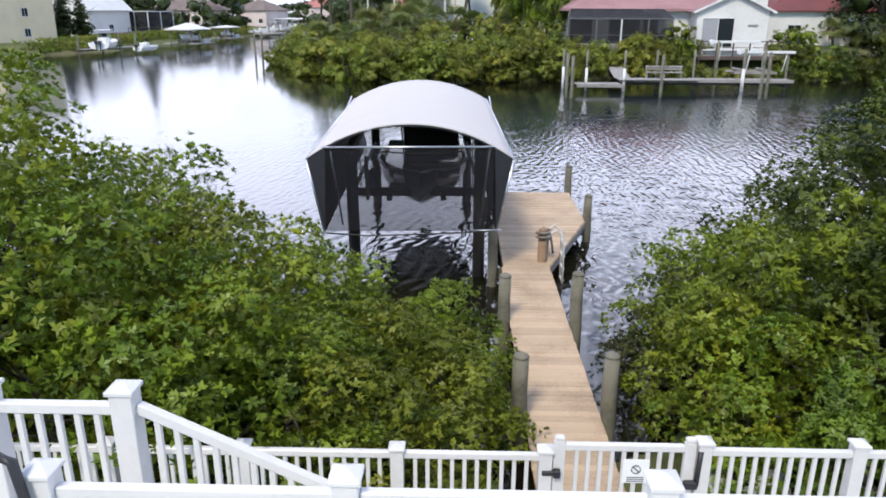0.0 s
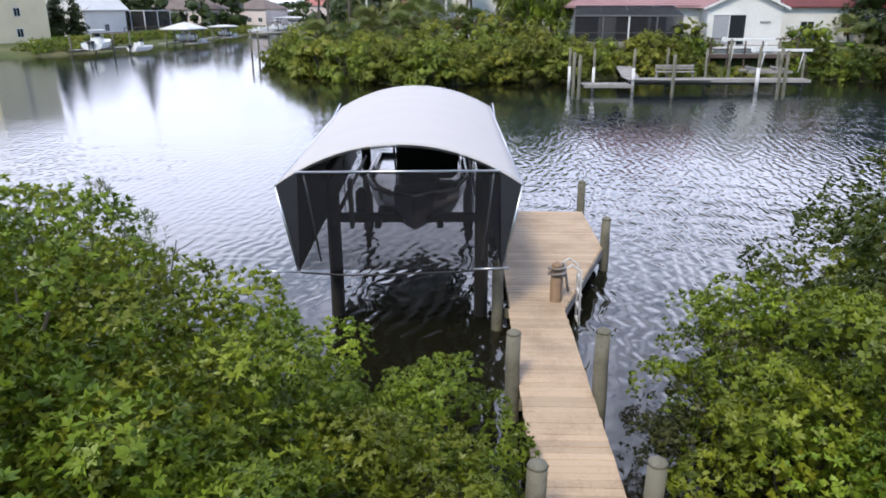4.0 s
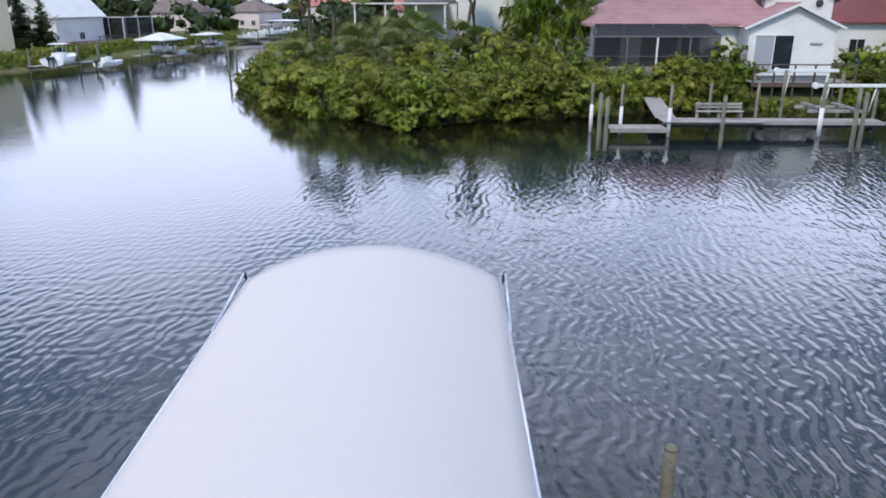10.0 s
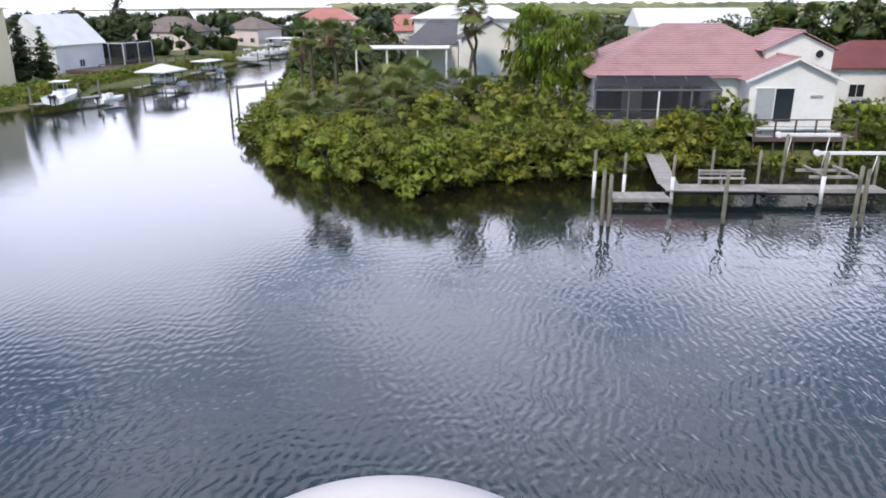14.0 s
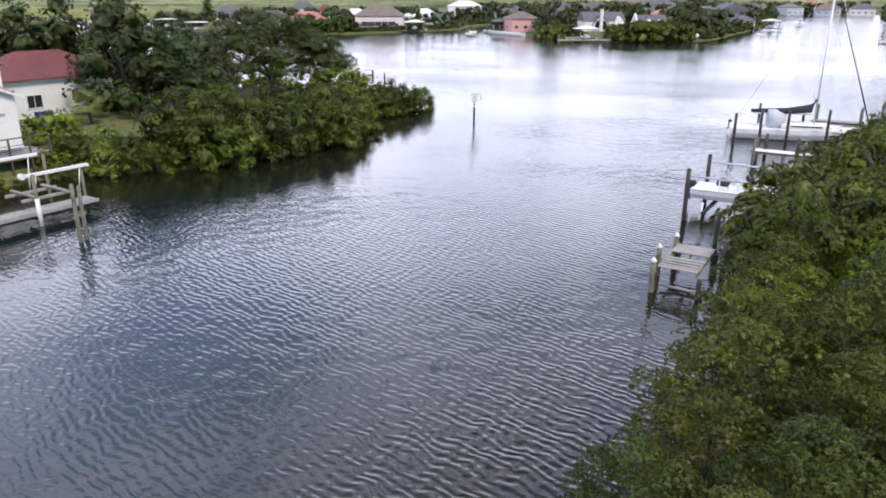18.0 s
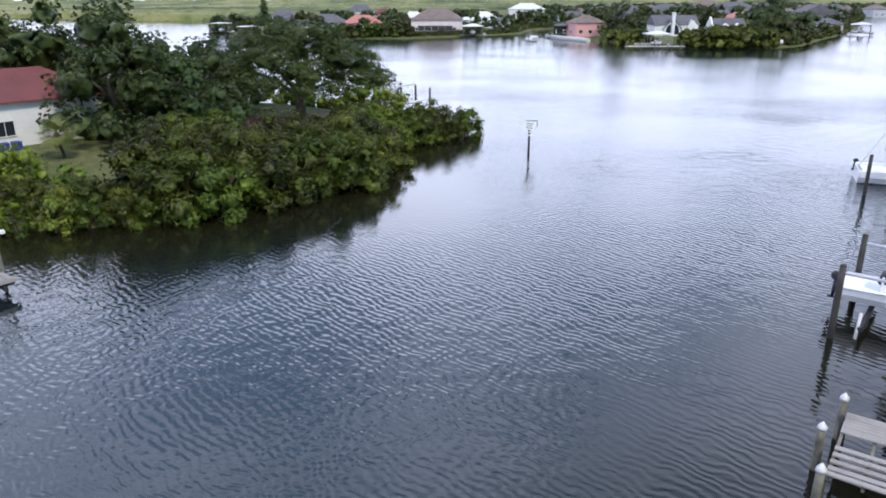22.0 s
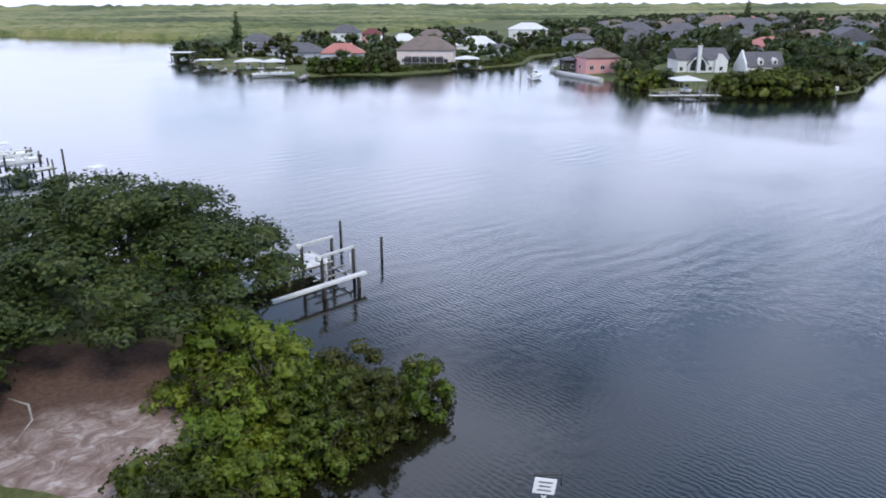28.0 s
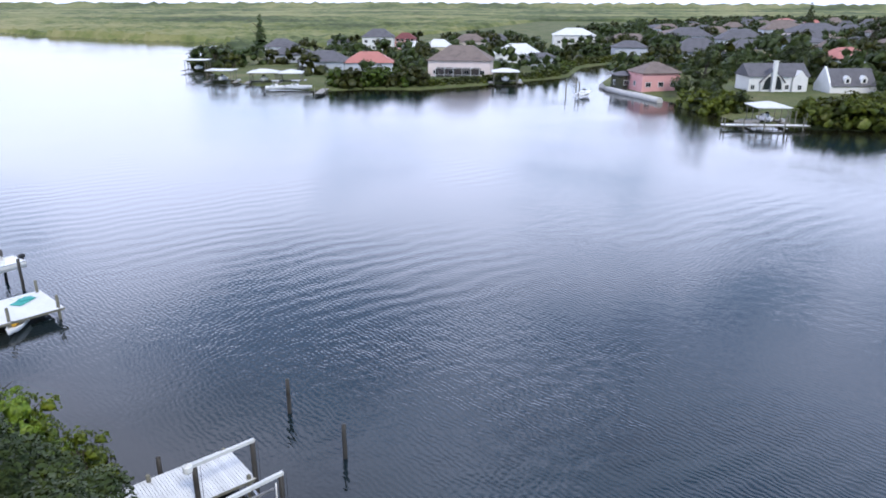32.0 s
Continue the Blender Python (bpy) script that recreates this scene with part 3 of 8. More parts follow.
def leaf_mesh(name, blobs, count, length, width, droop=0.15, up=0.5, seed=0, inner=0.3, tuft=8, sprigs=8, lobe=1.0, leafy=0.22, roundness=0.8, shoots=0.05, tight=1.0, simple=False, skin_share=0.38, heart=0.0, grain=2):
    """Rosettes of small leaves on the boughs of a set of lumps (x, y, z, radius, flattening)."""
    g = np.random.default_rng(seed)
    B = np.asarray(blobs, float)
    flat = np.stack([np.ones(len(B)), np.ones(len(B)), B[:, 4]], 1)
    # every lump carries smaller boughs
    m = len(B) * sprigs
    par = np.repeat(np.arange(len(B)), sprigs)
    sd = unit(g.normal(size=(m, 3)) + np.array([0, 0, 0.3]))
    sd[:, 2] = np.where(sd[:, 2] < -0.3, -sd[:, 2], sd[:, 2])
    sr = B[par, 3] * g.uniform(0.32, 0.52, m) * lobe
    sc = B[par, :3] + sd * (B[par, 3] * g.uniform(0.5, 0.8, m))[:, None] * flat[par]
    # rosettes on the boughs' skin, few of them deep inside the crown
    want = max(8, count // tuft)
    n = want * 3
    k = g.choice(m, n, p=sr ** 2 / (sr ** 2).sum())
    d = unit(g.normal(size=(n, 3)) + sd[k] * 0.7 + np.array([0, 0, 0.3]))
    rad = g.normal(0.95, 0.1 * tight, n)
    shoot = g.random(n) < shoots
    rad = np.where(shoot, rad + g.uniform(0.2, 0.6, n), rad)
    d = np.where(shoot[:, None], unit(d + np.array([0, 0, 0.9])), d)
    q = sc[k] + d * (sr[k] * rad)[:, None] * np.array([1, 1, 0.88])
    skin = g.random(n) < skin_share
    q = np.where(skin[:, None], B[par[k], :3] + d * (B[par[k], 3] * g.normal(0.9, 0.09, n))[:, None] * flat[par[k]], q)
    deep = np.zeros(n, bool)
    for i in range(len(B)):
        deep |= (((q - B[i, :3]) / flat[i]) ** 2).sum(1) < (0.7 * B[i, 3]) ** 2
    keep = np.flatnonzero(~deep | (g.random(n) < inner))[:want]
    k, d, q = k[keep], d[keep], q[keep]
    w = len(keep)
    axis = unit(d * 0.55 + sd[k] * 0.2 + np.array([0, 0, up]) + g.normal(size=(w, 3)) * 0.22)
    e1 = unit(np.cross(axis, g.normal(size=(w, 3))))
    e2 = np.cross(axis, e1)
    j = np.repeat(np.arange(w), tuft)
    c = len(j)
    phi = np.tile(np.arange(tuft) * 2.4, w) + g.uniform(0, 0.9, c)
    th = g.uniform(0.3, 1.25, c)
    a = axis[j] * np.cos(th)[:, None] + (e1[j] * np.cos(phi)[:, None] + e2[j] * np.sin(phi)[:, None]) * np.sin(th)[:, None]
    s = unit(np.cross(a, axis[j]))
    nrm = np.cross(s, a)
    L = length * g.uniform(0.65, 1.3, c)[:, None]
    W = width * g.uniform(0.75, 1.2, c)[:, None]
    mid = q[j] + a * L * 0.5
    tip = q[j] + a * L + np.array([0, 0, -1.0]) * L * droop
    left, right = mid - s * W / 2 + nrm * L * 0.04, mid + s * W / 2 + nrm * L * 0.04
    out = unit(unit(q - sc[k]) + roundness * unit(q - B[par[k], :3]) + np.array([0, 0, 0.2]))
    face_n = np.cross(left - q[j], tip - q[j])
    turn = (face_n * out[j]).sum(1) < 0
    nrm = nrm * np.sign((nrm * out[j]).sum(1, keepdims=True) + 1e-9)
    ln = unit(out[j] * (1 - leafy) + nrm * leafy)
    if simple:
        # far leaves: one triangle each
        i = w + 2 * np.arange(c)
        lift = (tip - mid) * 0.8
        faces = np.stack([j, np.where(turn, i + 1, i), np.where(turn, i, i + 1)], 1)
        verts = np.concatenate([q, np.stack([left + lift, right + lift], 1).reshape(-1, 3)])
    else:
        i = w + 3 * np.arange(c)
        faces = np.stack([j, np.where(turn, i + 2, i), i + 1, np.where(turn, i, i + 2)], 1)
        verts = np.concatenate([q, np.stack([left, tip, right], 1).reshape(-1, 3)])
    norms = np.concatenate([out, np.repeat(ln, 2 if simple else 3, 0)])
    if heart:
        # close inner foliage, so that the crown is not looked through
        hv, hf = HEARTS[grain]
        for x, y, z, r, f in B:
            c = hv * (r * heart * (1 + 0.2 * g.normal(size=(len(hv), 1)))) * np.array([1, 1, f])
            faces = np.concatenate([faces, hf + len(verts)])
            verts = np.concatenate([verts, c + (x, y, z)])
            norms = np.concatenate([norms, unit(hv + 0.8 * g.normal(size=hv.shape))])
    me = np_mesh(name, verts, faces, True)
    me.normals_split_custom_set_from_vertices(norms.tolist())
    SKIN[me.name] = (verts, faces, norms)
    return me


SKIN = {}


def dome_blobs(seed, n, rx, ry, h, r0, r1, base=0.25):
    """Lumps over a dome of half-widths rx, ry and height h, kept apart so that dark creases stay between them."""
    g = np.random.default_rng(seed)
    out = []
    for i in range(n):
        best = None
        for k in range(14):
            a, q = g.uniform(0, 2 * math.pi), math.sqrt(g.uniform(0, 1))
            r = g.uniform(r0, r1)
            top = h * (base + (1 - base) * math.sqrt(max(0, 1 - q * q))) * g.uniform(0.8, 1.06)
            zz = max((g.uniform(0.4, 0.9) if k % 3 == 0 else 1.0) * top - r, r * 0.5)
            p = (rx * q * math.cos(a) * 0.92, ry * q * math.sin(a) * 0.92, zz, r)
            gap = min([math.dist(p[:3], o[:3]) / (r + o[3]) for o in out] or [1.0])
            if best is None or gap > best[0]:
                best = (gap, p)
        out.append((*best[1], g.uniform(0.7, 0.95)))
    return out


def trunk_shape(seed, stems, h, r, lean=0.5, roots=0):
    g = random.Random(seed)
    s = Shape()
    for i in range(stems):
        a = g.uniform(0, 6.28)
        x, y = math.cos(a) * 0.25 * (stems > 1), math.sin(a) * 0.25 * (stems > 1)
        pts = [(x, y, -0.9)]
        for k in range(1, 5):
            f = k / 4
            pts.append((x + math.cos(a) * lean * h * f * f + g.uniform(-0.12, 0.12), y + math.sin(a) * lean * h * f * f + g.uniform(-0.12, 0.12), h * f))
        s.tube(pts, [r * 1.25, r, r * 0.8, r * 0.6, r * 0.3], 6)
        for b in range(3):
            p = Vector(pts[2 + b % 2])
            c = g.uniform(0, 6.28)
            e = p + Vector((math.cos(c) * h * 0.35, math.sin(c) * h * 0.35, h * 0.28))
            s.tube([p, (p + e) / 2 + Vector((0, 0, 0.1)), e], [r * 0.5, r * 0.35, r * 0.12], 5)
    for i in range(roots):
        c = g.uniform(0, 6.28)
        q = g.uniform(0.5, 1.1)
        s.tube([(0, 0, 0.9), (math.cos(c) * q * 0.6, math.sin(c) * q * 0.6, 0.6), (math.cos(c) * q, math.sin(c) * q, -0.9)], [0.03, 0.028, 0.02], 4)
    return s


def plant(name, blobs, trunk, leaves, length, width, mat, label, category, group="", seed=0, **kw):
    """A thing of one trunk mesh and one crown of leaves, far below the ground as a pattern to copy."""
    t = thing(name, T(0, 0, -60), label, category, group)
    part("trunk", trunk, BARK, t)
    obj("crown", leaf_mesh("crown", blobs, leaves, length, width, seed=seed, **kw), mat, t)
    return t


PATTERNS = []


def pattern(*a, **k):
    p = plant(*a, **k)
    PATTERNS.append(p)
    return p


def grow(p, x, y, z=None, s=1.0, rz=None, sz=None):
    if z is None:
        z = float(land_height(x, y)) - 0.15
    m = T(x, y, max(z, -0.25), random.uniform(0, 360) if rz is None else rz)
    ob = copy_thing(p, m)
    ob.scale = (s, s, sz or s)
    return ob


MANG = "dense glossy green mangrove shrub rooted at the water's edge"
NEAR = [pattern("mangrove_shrub", dome_blobs(10 + i, 19, 1.75, 1.6, 3.2, 0.42, 0.8), trunk_shape(i, 4, 1.9, 0.035, 0.3, 9), 20000, 0.078, 0.032, (LEAF_NEAR, LEAF_LIT, LEAF_DEEP, LEAF_NEAR)[i], MANG, "shrub", "mangroves of the home bank", seed=50 + i, sprigs=9, up=0.75, lobe=0.75, leafy=0.3, roundness=1.3, shoots=0.09) for i in range(4)]
TALL = [pattern("mangrove_shrub", dome_blobs(210 + i, 30, 2.8, 2.6, 5.2, 0.62, 1.15), trunk_shape(210 + i, 5, 3.3, 0.06, 0.24, 9), (26000, 26000, 34000)[i], 0.10, (0.043, 0.043, 0.062)[i], (LEAF_NEAR, LEAF_LIT, LEAF_DIMMED)[i], "tall bushy green mangrove on the home bank", "shrub", "mangroves of the home bank", seed=250 + i, sprigs=9, up=0.75, lobe=0.75, leafy=0.24, roundness=1.4, shoots=0.07, simple=i == 2) for i in range(3)]
MID = [pattern("mangrove_shrub", dome_blobs(30 + i, 14, 2.3, 2.1, 3.6, 0.65, 1.1), trunk_shape(20 + i, 4, 2.6, 0.07, 0.35, 6), 8500, 0.12, 0.085, (LEAF_BANK, LEAF_DIMMED, LEAF_DIMMED, LEAF_LIME)[i], MANG, "shrub", "mangroves of the far banks", seed=70 + i, sprigs=9, lobe=0.7, roundness=1.6, leafy=0.16, heart=0.5, simple=True, skin_share=0.35) for i in range(4)]
ISLE = [pattern("mangrove_shrub", dome_blobs(130 + i, 15, 2.4, 2.2, 3.7, 0.65, 1.1), trunk_shape(124 + i, 4, 2.6, 0.07, 0.35, 6), 11500, 0.115, 0.08, (LEAF_DEEP, LEAF_BANK, LEAF_DIMMED)[i], "deep green mangrove shrub overhanging the water at the wooded point", "shrub", "mangroves of the wooded point", seed=177 + i, sprigs=9, lobe=0.7, roundness=1.6, leafy=0.16, heart=0.5, simple=True, skin_share=0.35) for i in range(3)]
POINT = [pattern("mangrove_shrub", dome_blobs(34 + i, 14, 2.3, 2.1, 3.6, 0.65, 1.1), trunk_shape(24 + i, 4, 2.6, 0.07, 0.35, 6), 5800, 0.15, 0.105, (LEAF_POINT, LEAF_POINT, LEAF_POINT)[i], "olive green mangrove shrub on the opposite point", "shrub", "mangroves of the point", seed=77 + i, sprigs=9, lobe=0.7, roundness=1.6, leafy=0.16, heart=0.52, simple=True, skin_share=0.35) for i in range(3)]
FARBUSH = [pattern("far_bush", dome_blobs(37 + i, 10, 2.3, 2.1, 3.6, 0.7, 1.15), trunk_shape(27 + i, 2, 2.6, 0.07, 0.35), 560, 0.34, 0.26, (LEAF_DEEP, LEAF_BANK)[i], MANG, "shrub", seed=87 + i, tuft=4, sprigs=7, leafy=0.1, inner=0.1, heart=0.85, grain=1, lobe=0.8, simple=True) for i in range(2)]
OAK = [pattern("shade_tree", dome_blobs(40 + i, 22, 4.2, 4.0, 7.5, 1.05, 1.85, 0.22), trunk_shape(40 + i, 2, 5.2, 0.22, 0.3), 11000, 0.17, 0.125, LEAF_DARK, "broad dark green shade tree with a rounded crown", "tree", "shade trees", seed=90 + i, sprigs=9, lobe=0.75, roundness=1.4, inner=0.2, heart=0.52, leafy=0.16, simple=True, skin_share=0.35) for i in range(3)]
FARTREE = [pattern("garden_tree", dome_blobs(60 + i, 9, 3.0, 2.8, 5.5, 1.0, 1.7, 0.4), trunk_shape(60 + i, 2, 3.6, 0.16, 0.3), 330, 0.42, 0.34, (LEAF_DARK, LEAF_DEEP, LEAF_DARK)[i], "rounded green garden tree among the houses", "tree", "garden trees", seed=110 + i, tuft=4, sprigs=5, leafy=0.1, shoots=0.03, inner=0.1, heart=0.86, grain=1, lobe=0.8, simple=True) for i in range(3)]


def thicket(name, patterns, pts, label, s0=0.9, s1=1.1):
    """Far plants that nobody could count, joined: one mesh of kind stuff for each leaf material."""
    bins = {}
    for x, y, f in pts:
        p = random.choice(patterns)
        crown = [c for c in p.children if c.name.startswith("crown")][0]
        key = crown.data.materials[0].name
        v, fc, nr = SKIN[crown.data.name]
        k, a = f * random.uniform(s0, s1), random.uniform(0, 6.28)
        turn = np.array([[math.cos(a), math.sin(a), 0], [-math.sin(a), math.cos(a), 0], [0, 0, 1]])
        z = max(float(land_height(x, y)) - 0.2, -0.3)
        bins.setdefault(key, []).append((v @ turn * k + np.array([x, y, z]), fc, nr @ turn))
    for key, vs in bins.items():
        start = np.cumsum([0] + [len(v) for v, f, n in vs])
        me = np_mesh(name, np.concatenate([v for v, f, n in vs]), np.concatenate([f + b for (v, f, n), b in zip(vs, start)]), True)
        me.normals_split_custom_set_from_vertices(np.concatenate([n for v, f, n in vs]).tolist())
        tagged(obj(name, me, bpy.data.materials[key]), label, "trees", kind="stuff")

random.seed(11)


def scatter(patterns, pts, s0, s1, jitter=0.6, z=None):
    for i, (x, y, *k) in enumerate(pts):
        f = k[0] if k else 1.0
        grow(random.choice(patterns), x + random.uniform(-jitter, jitter), y + random.uniform(-jitter, jitter), z, random.uniform(s0, s1) * f)


def along(line, step, inset=0.0, rows=1, gap=2.2):
    """Points beside a polyline, inset to its left in rows."""
    out = []
    for (x0, y0), (x1, y1) in zip(line, line[1:]):
        n = max(1, round(math.hypot(x1 - x0, y1 - y0) / step))
        ux, uy = (x1 - x0), (y1 - y0)
        l = math.hypot(ux, uy)
        nx, ny = -uy / l, ux / l
        for i in range(n):
            f = (i + 0.5) / n
            for r in range(rows):
                out.append((x0 + ux * f + nx * (inset + r * gap), y0 + uy * f + ny * (inset + r * gap)))
    return out


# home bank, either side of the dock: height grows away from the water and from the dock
# left of the dock: brighter leaf colours stand for the lit side
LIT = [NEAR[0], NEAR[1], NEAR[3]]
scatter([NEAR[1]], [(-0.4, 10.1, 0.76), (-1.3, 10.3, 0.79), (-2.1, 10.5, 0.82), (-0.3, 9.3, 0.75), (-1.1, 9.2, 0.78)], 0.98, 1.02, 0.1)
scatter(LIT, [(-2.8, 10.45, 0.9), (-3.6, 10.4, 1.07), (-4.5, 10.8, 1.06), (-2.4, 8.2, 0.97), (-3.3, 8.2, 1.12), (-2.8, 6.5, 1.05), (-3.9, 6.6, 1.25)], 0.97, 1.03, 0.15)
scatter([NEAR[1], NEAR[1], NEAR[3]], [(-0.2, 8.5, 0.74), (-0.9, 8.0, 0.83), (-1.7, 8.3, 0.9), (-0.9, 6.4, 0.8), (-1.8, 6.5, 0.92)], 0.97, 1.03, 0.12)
scatter(TALL[:2], [(-5.5, 11.3, 0.75), (-4.6, 8.6, 0.84), (-5.9, 9.0, 0.98), (-7.4, 9.4, 1.06), (-7.0, 11.8, 0.9), (-8.8, 11.2, 1.06), (-10.6, 11.6, 1.06), (-5.5, 6.8, 0.98), (-7.6, 7.3, 1.06), (-12.5, 9, 0.95), (-13, 12.5, 0.88)], 0.97, 1.03, 0.15)
# right of the dock: NEAR[2] and TALL[2] carry shade in darker leaf colours
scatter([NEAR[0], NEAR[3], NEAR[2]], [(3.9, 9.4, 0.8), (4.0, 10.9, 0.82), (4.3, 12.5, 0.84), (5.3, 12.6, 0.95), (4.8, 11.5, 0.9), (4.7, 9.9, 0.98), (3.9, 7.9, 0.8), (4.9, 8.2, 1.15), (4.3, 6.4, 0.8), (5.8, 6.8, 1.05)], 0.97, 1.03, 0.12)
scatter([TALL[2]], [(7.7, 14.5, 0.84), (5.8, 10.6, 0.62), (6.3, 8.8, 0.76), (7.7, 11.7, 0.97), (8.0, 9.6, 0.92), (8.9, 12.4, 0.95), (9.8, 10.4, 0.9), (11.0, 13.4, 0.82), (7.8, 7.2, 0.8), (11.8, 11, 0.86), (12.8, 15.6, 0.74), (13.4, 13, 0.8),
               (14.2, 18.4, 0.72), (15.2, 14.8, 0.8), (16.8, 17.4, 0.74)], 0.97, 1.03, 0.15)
WISP = pattern("young_casuarina", [(math.cos(i * 2.4) * 0.22, math.sin(i * 2.4) * 0.22, 2.2 + 0.24 * i, 0.42 - 0.03 * i, 1.1) for i in range(8)], trunk_shape(83, 2, 3.6, 0.03, 0.06), 2600, 0.17, 0.014, LEAF_WISP, "wispy grey-green young casuarina above the mangroves", "tree", seed=135, up=1.1, inner=0.6, shoots=0.2, tight=2.0)
for x, y, s in ((-5.3, 12.4, 0.96), (-4.5, 12.3, 0.86), (-6.4, 12.9, 0.9)):
    grow(WISP, x, y, s=s)
# bank beyond, with the neighbours' docks
scatter([TALL[2], TALL[2], TALL[0]], along([(17.6, 18.4), (22, 18.0), (28.6, 17.6), (36, 18.2)], 3.0, -0.4, 2, -3.6), 0.78, 1.02, 0.5)
scatter(MID[:3], along([(36, 18.2), (48, 19.2)], 2.9, -0.4, 3, -3.0), 0.95, 1.6, 0.7)
scatter(MID[:3], along([(18, 9.6), (36, 10)], 3.2, -0.4, 1, -3.0), 1.1, 1.5, 0.7)
scatter(MID[:3], along([(48, 19.2), (62, 18.2), (72, 15.8), (90, 14)], 3.2, -0.4, 2, -3.2), 0.85, 1.5, 0.7)
thicket("far_mangroves", FARBUSH, [(x, y, 1.2) for x, y in along([(90, 14), (134, 10.6), (186, 10), (226, 13), (276, 17), (467, 31), (648, 48)], 4.0, -1.0, 3, -3.5)] + [(x, y, 1.0) for x, y in along([(-14, 13), (-60, 13.5)], 3.5, -1.2, 2, -3.0)], "mangrove thicket along the bank", 0.8, 1.4)
# the point opposite
scatter(POINT, along([(-21.5, 86), (-17, 77), (-13, 71), (-9, 66), (-5.5, 62), (-3, 61), (1.2, 64.2), (5, 65.2), (8.4, 66)], 2.3, 0.3, 2, 2.5), 0.75, 1.25, 0.8)
scatter(POINT, along([(8.4, 66), (15, 69.6), (21, 70.6)], 2.2, 0.3, 2, 2.0), 0.65, 0.9, 0.5)
scatter([MID[0], ISLE[2], POINT[0]], along([(30, 69.9), (33, 67.1), (37.5, 64.2)], 1.9, -0.1, 2, 2.0), 0.5, 0.78, 0.4)
scatter(ISLE, along([(37, 64.4), (42, 62.4), (48, 61.4), (54, 62), (57.5, 63.7)], 2.4, -0.3, 1), 1.05, 1.4, 0.5)
scatter(ISLE, along([(37, 64.4), (42, 62.4), (48, 61.4), (54, 62), (57.5, 63.7)], 2.6, 2.7, 2, 2.6), 1.1, 1.5, 0.7)
scatter([ISLE[0], ISLE[2], MID[3]], along([(57.5, 63.7), (60, 65), (66, 68.4)], 2.3, 0.3, 2, 2.4), 0.8, 1.15, 0.5)
scatter([ISLE[0], MID[0]], along([(66, 68.4), (71, 66.6), (74, 67.6), (75, 72)], 2.0, 0.6, 2, 2.2), 0.72, 0.98, 0.4)



# ---- docks and boats: builders ----
def pile_shape(h, r=0.12, under=0.9, cap=True):
    s = Shape().tube([(0, 0, -under), (0.008, 0, h * 0.3), (-0.006, 0.005, h * 0.7), (0, 0, h)], [r * 1.05, r, r * 0.97, r * 0.95], 10)
    if cap:
        s.tube([(0, 0, h), (0, 0, h + r * 0.25), (0, 0, h + r * 0.7)], [r * 1.02, r * 0.9, r * 0.12], 10)
    return s


def mooring_pile(x, y, top, r=0.13, mat=None, cap=None, name="mooring_pile", sleeve=None):
    t = thing(name, T(x, y, 0), "weathered round timber mooring pile standing in the water", "pile", "mooring piles")
    part("shaft", pile_shape(top, r, 1.5, cap is None), mat or PILE, t)
    if cap:
        part("cap", Shape().tube([(0, 0, top - 0.05), (0, 0, top + 0.04), (0, 0, top + 0.22)], [r * 1.15, r * 1.12, 0.01], 10), cap, t, "white conical pile cap")
    if sleeve:
        part("sleeve", Shape().tube([(0, 0, 0.05), (0, 0, sleeve)], r * 1.12, 12), VINYL, t, "white plastic sleeve at the waterline")
    return t


PLANKS = {}


def plank(parent, x0, x1, y, z, w=0.138, th=0.04, mat=None, along_y=False):
    """One deck board lying across from x0 to x1."""
    key = (round(x1 - x0, 3), w, th, (mat or DECK).name, along_y)
    if key not in PLANKS:
        s = (x1 - x0, w, th) if not along_y else (w, x1 - x0, th)
        PLANKS[key] = Shape().box((0, 0, 0), s, None, 0.006).mesh("plank")
        PLANKS[key].materials.append(mat or DECK)
    ob = new("plank", PLANKS[key])
    ob.parent = parent
    c = ((x0 + x1) / 2, y) if not along_y else (y, (x0 + x1) / 2)
    ob.location = (c[0] + random.uniform(-0.008, 0.008), c[1], z + random.uniform(-0.003, 0.003))
    ob.rotation_euler = (0, 0, random.uniform(-0.004, 0.004))
    return ob


def dock(name, x, y, z, w, l, rz, label, piles=(), mat=None, plank_w=0.14, joint=0.012, under=True):
    """A straight dock: boards across its width w, running l along +y from its corner."""
    t = thing(name, T(x, y, z, rz), label, "dock")
    n = int(l / (plank_w + joint))
    for i in range(n):
        plank(t, 0, w, (i + 0.5) * (plank_w + joint), -0.02, plank_w, 0.04, mat)
    for u in (0.1, w / 2, w - 0.1):
        part("stringer", Shape().box((u, l / 2, -0.15), (0.05, l, 0.2), None, 0.008), PILE, t)
    for px, py, top in piles:
        part("dock_post", Shape().add(*shifted(pile_shape(top, 0.12, z + 1.5), px, py)), PILE, t)
    return t


def shifted(s, dx, dy, dz=0.0):
    return [(a + dx, b + dy, c + dz) for a, b, c in s.v], s.f


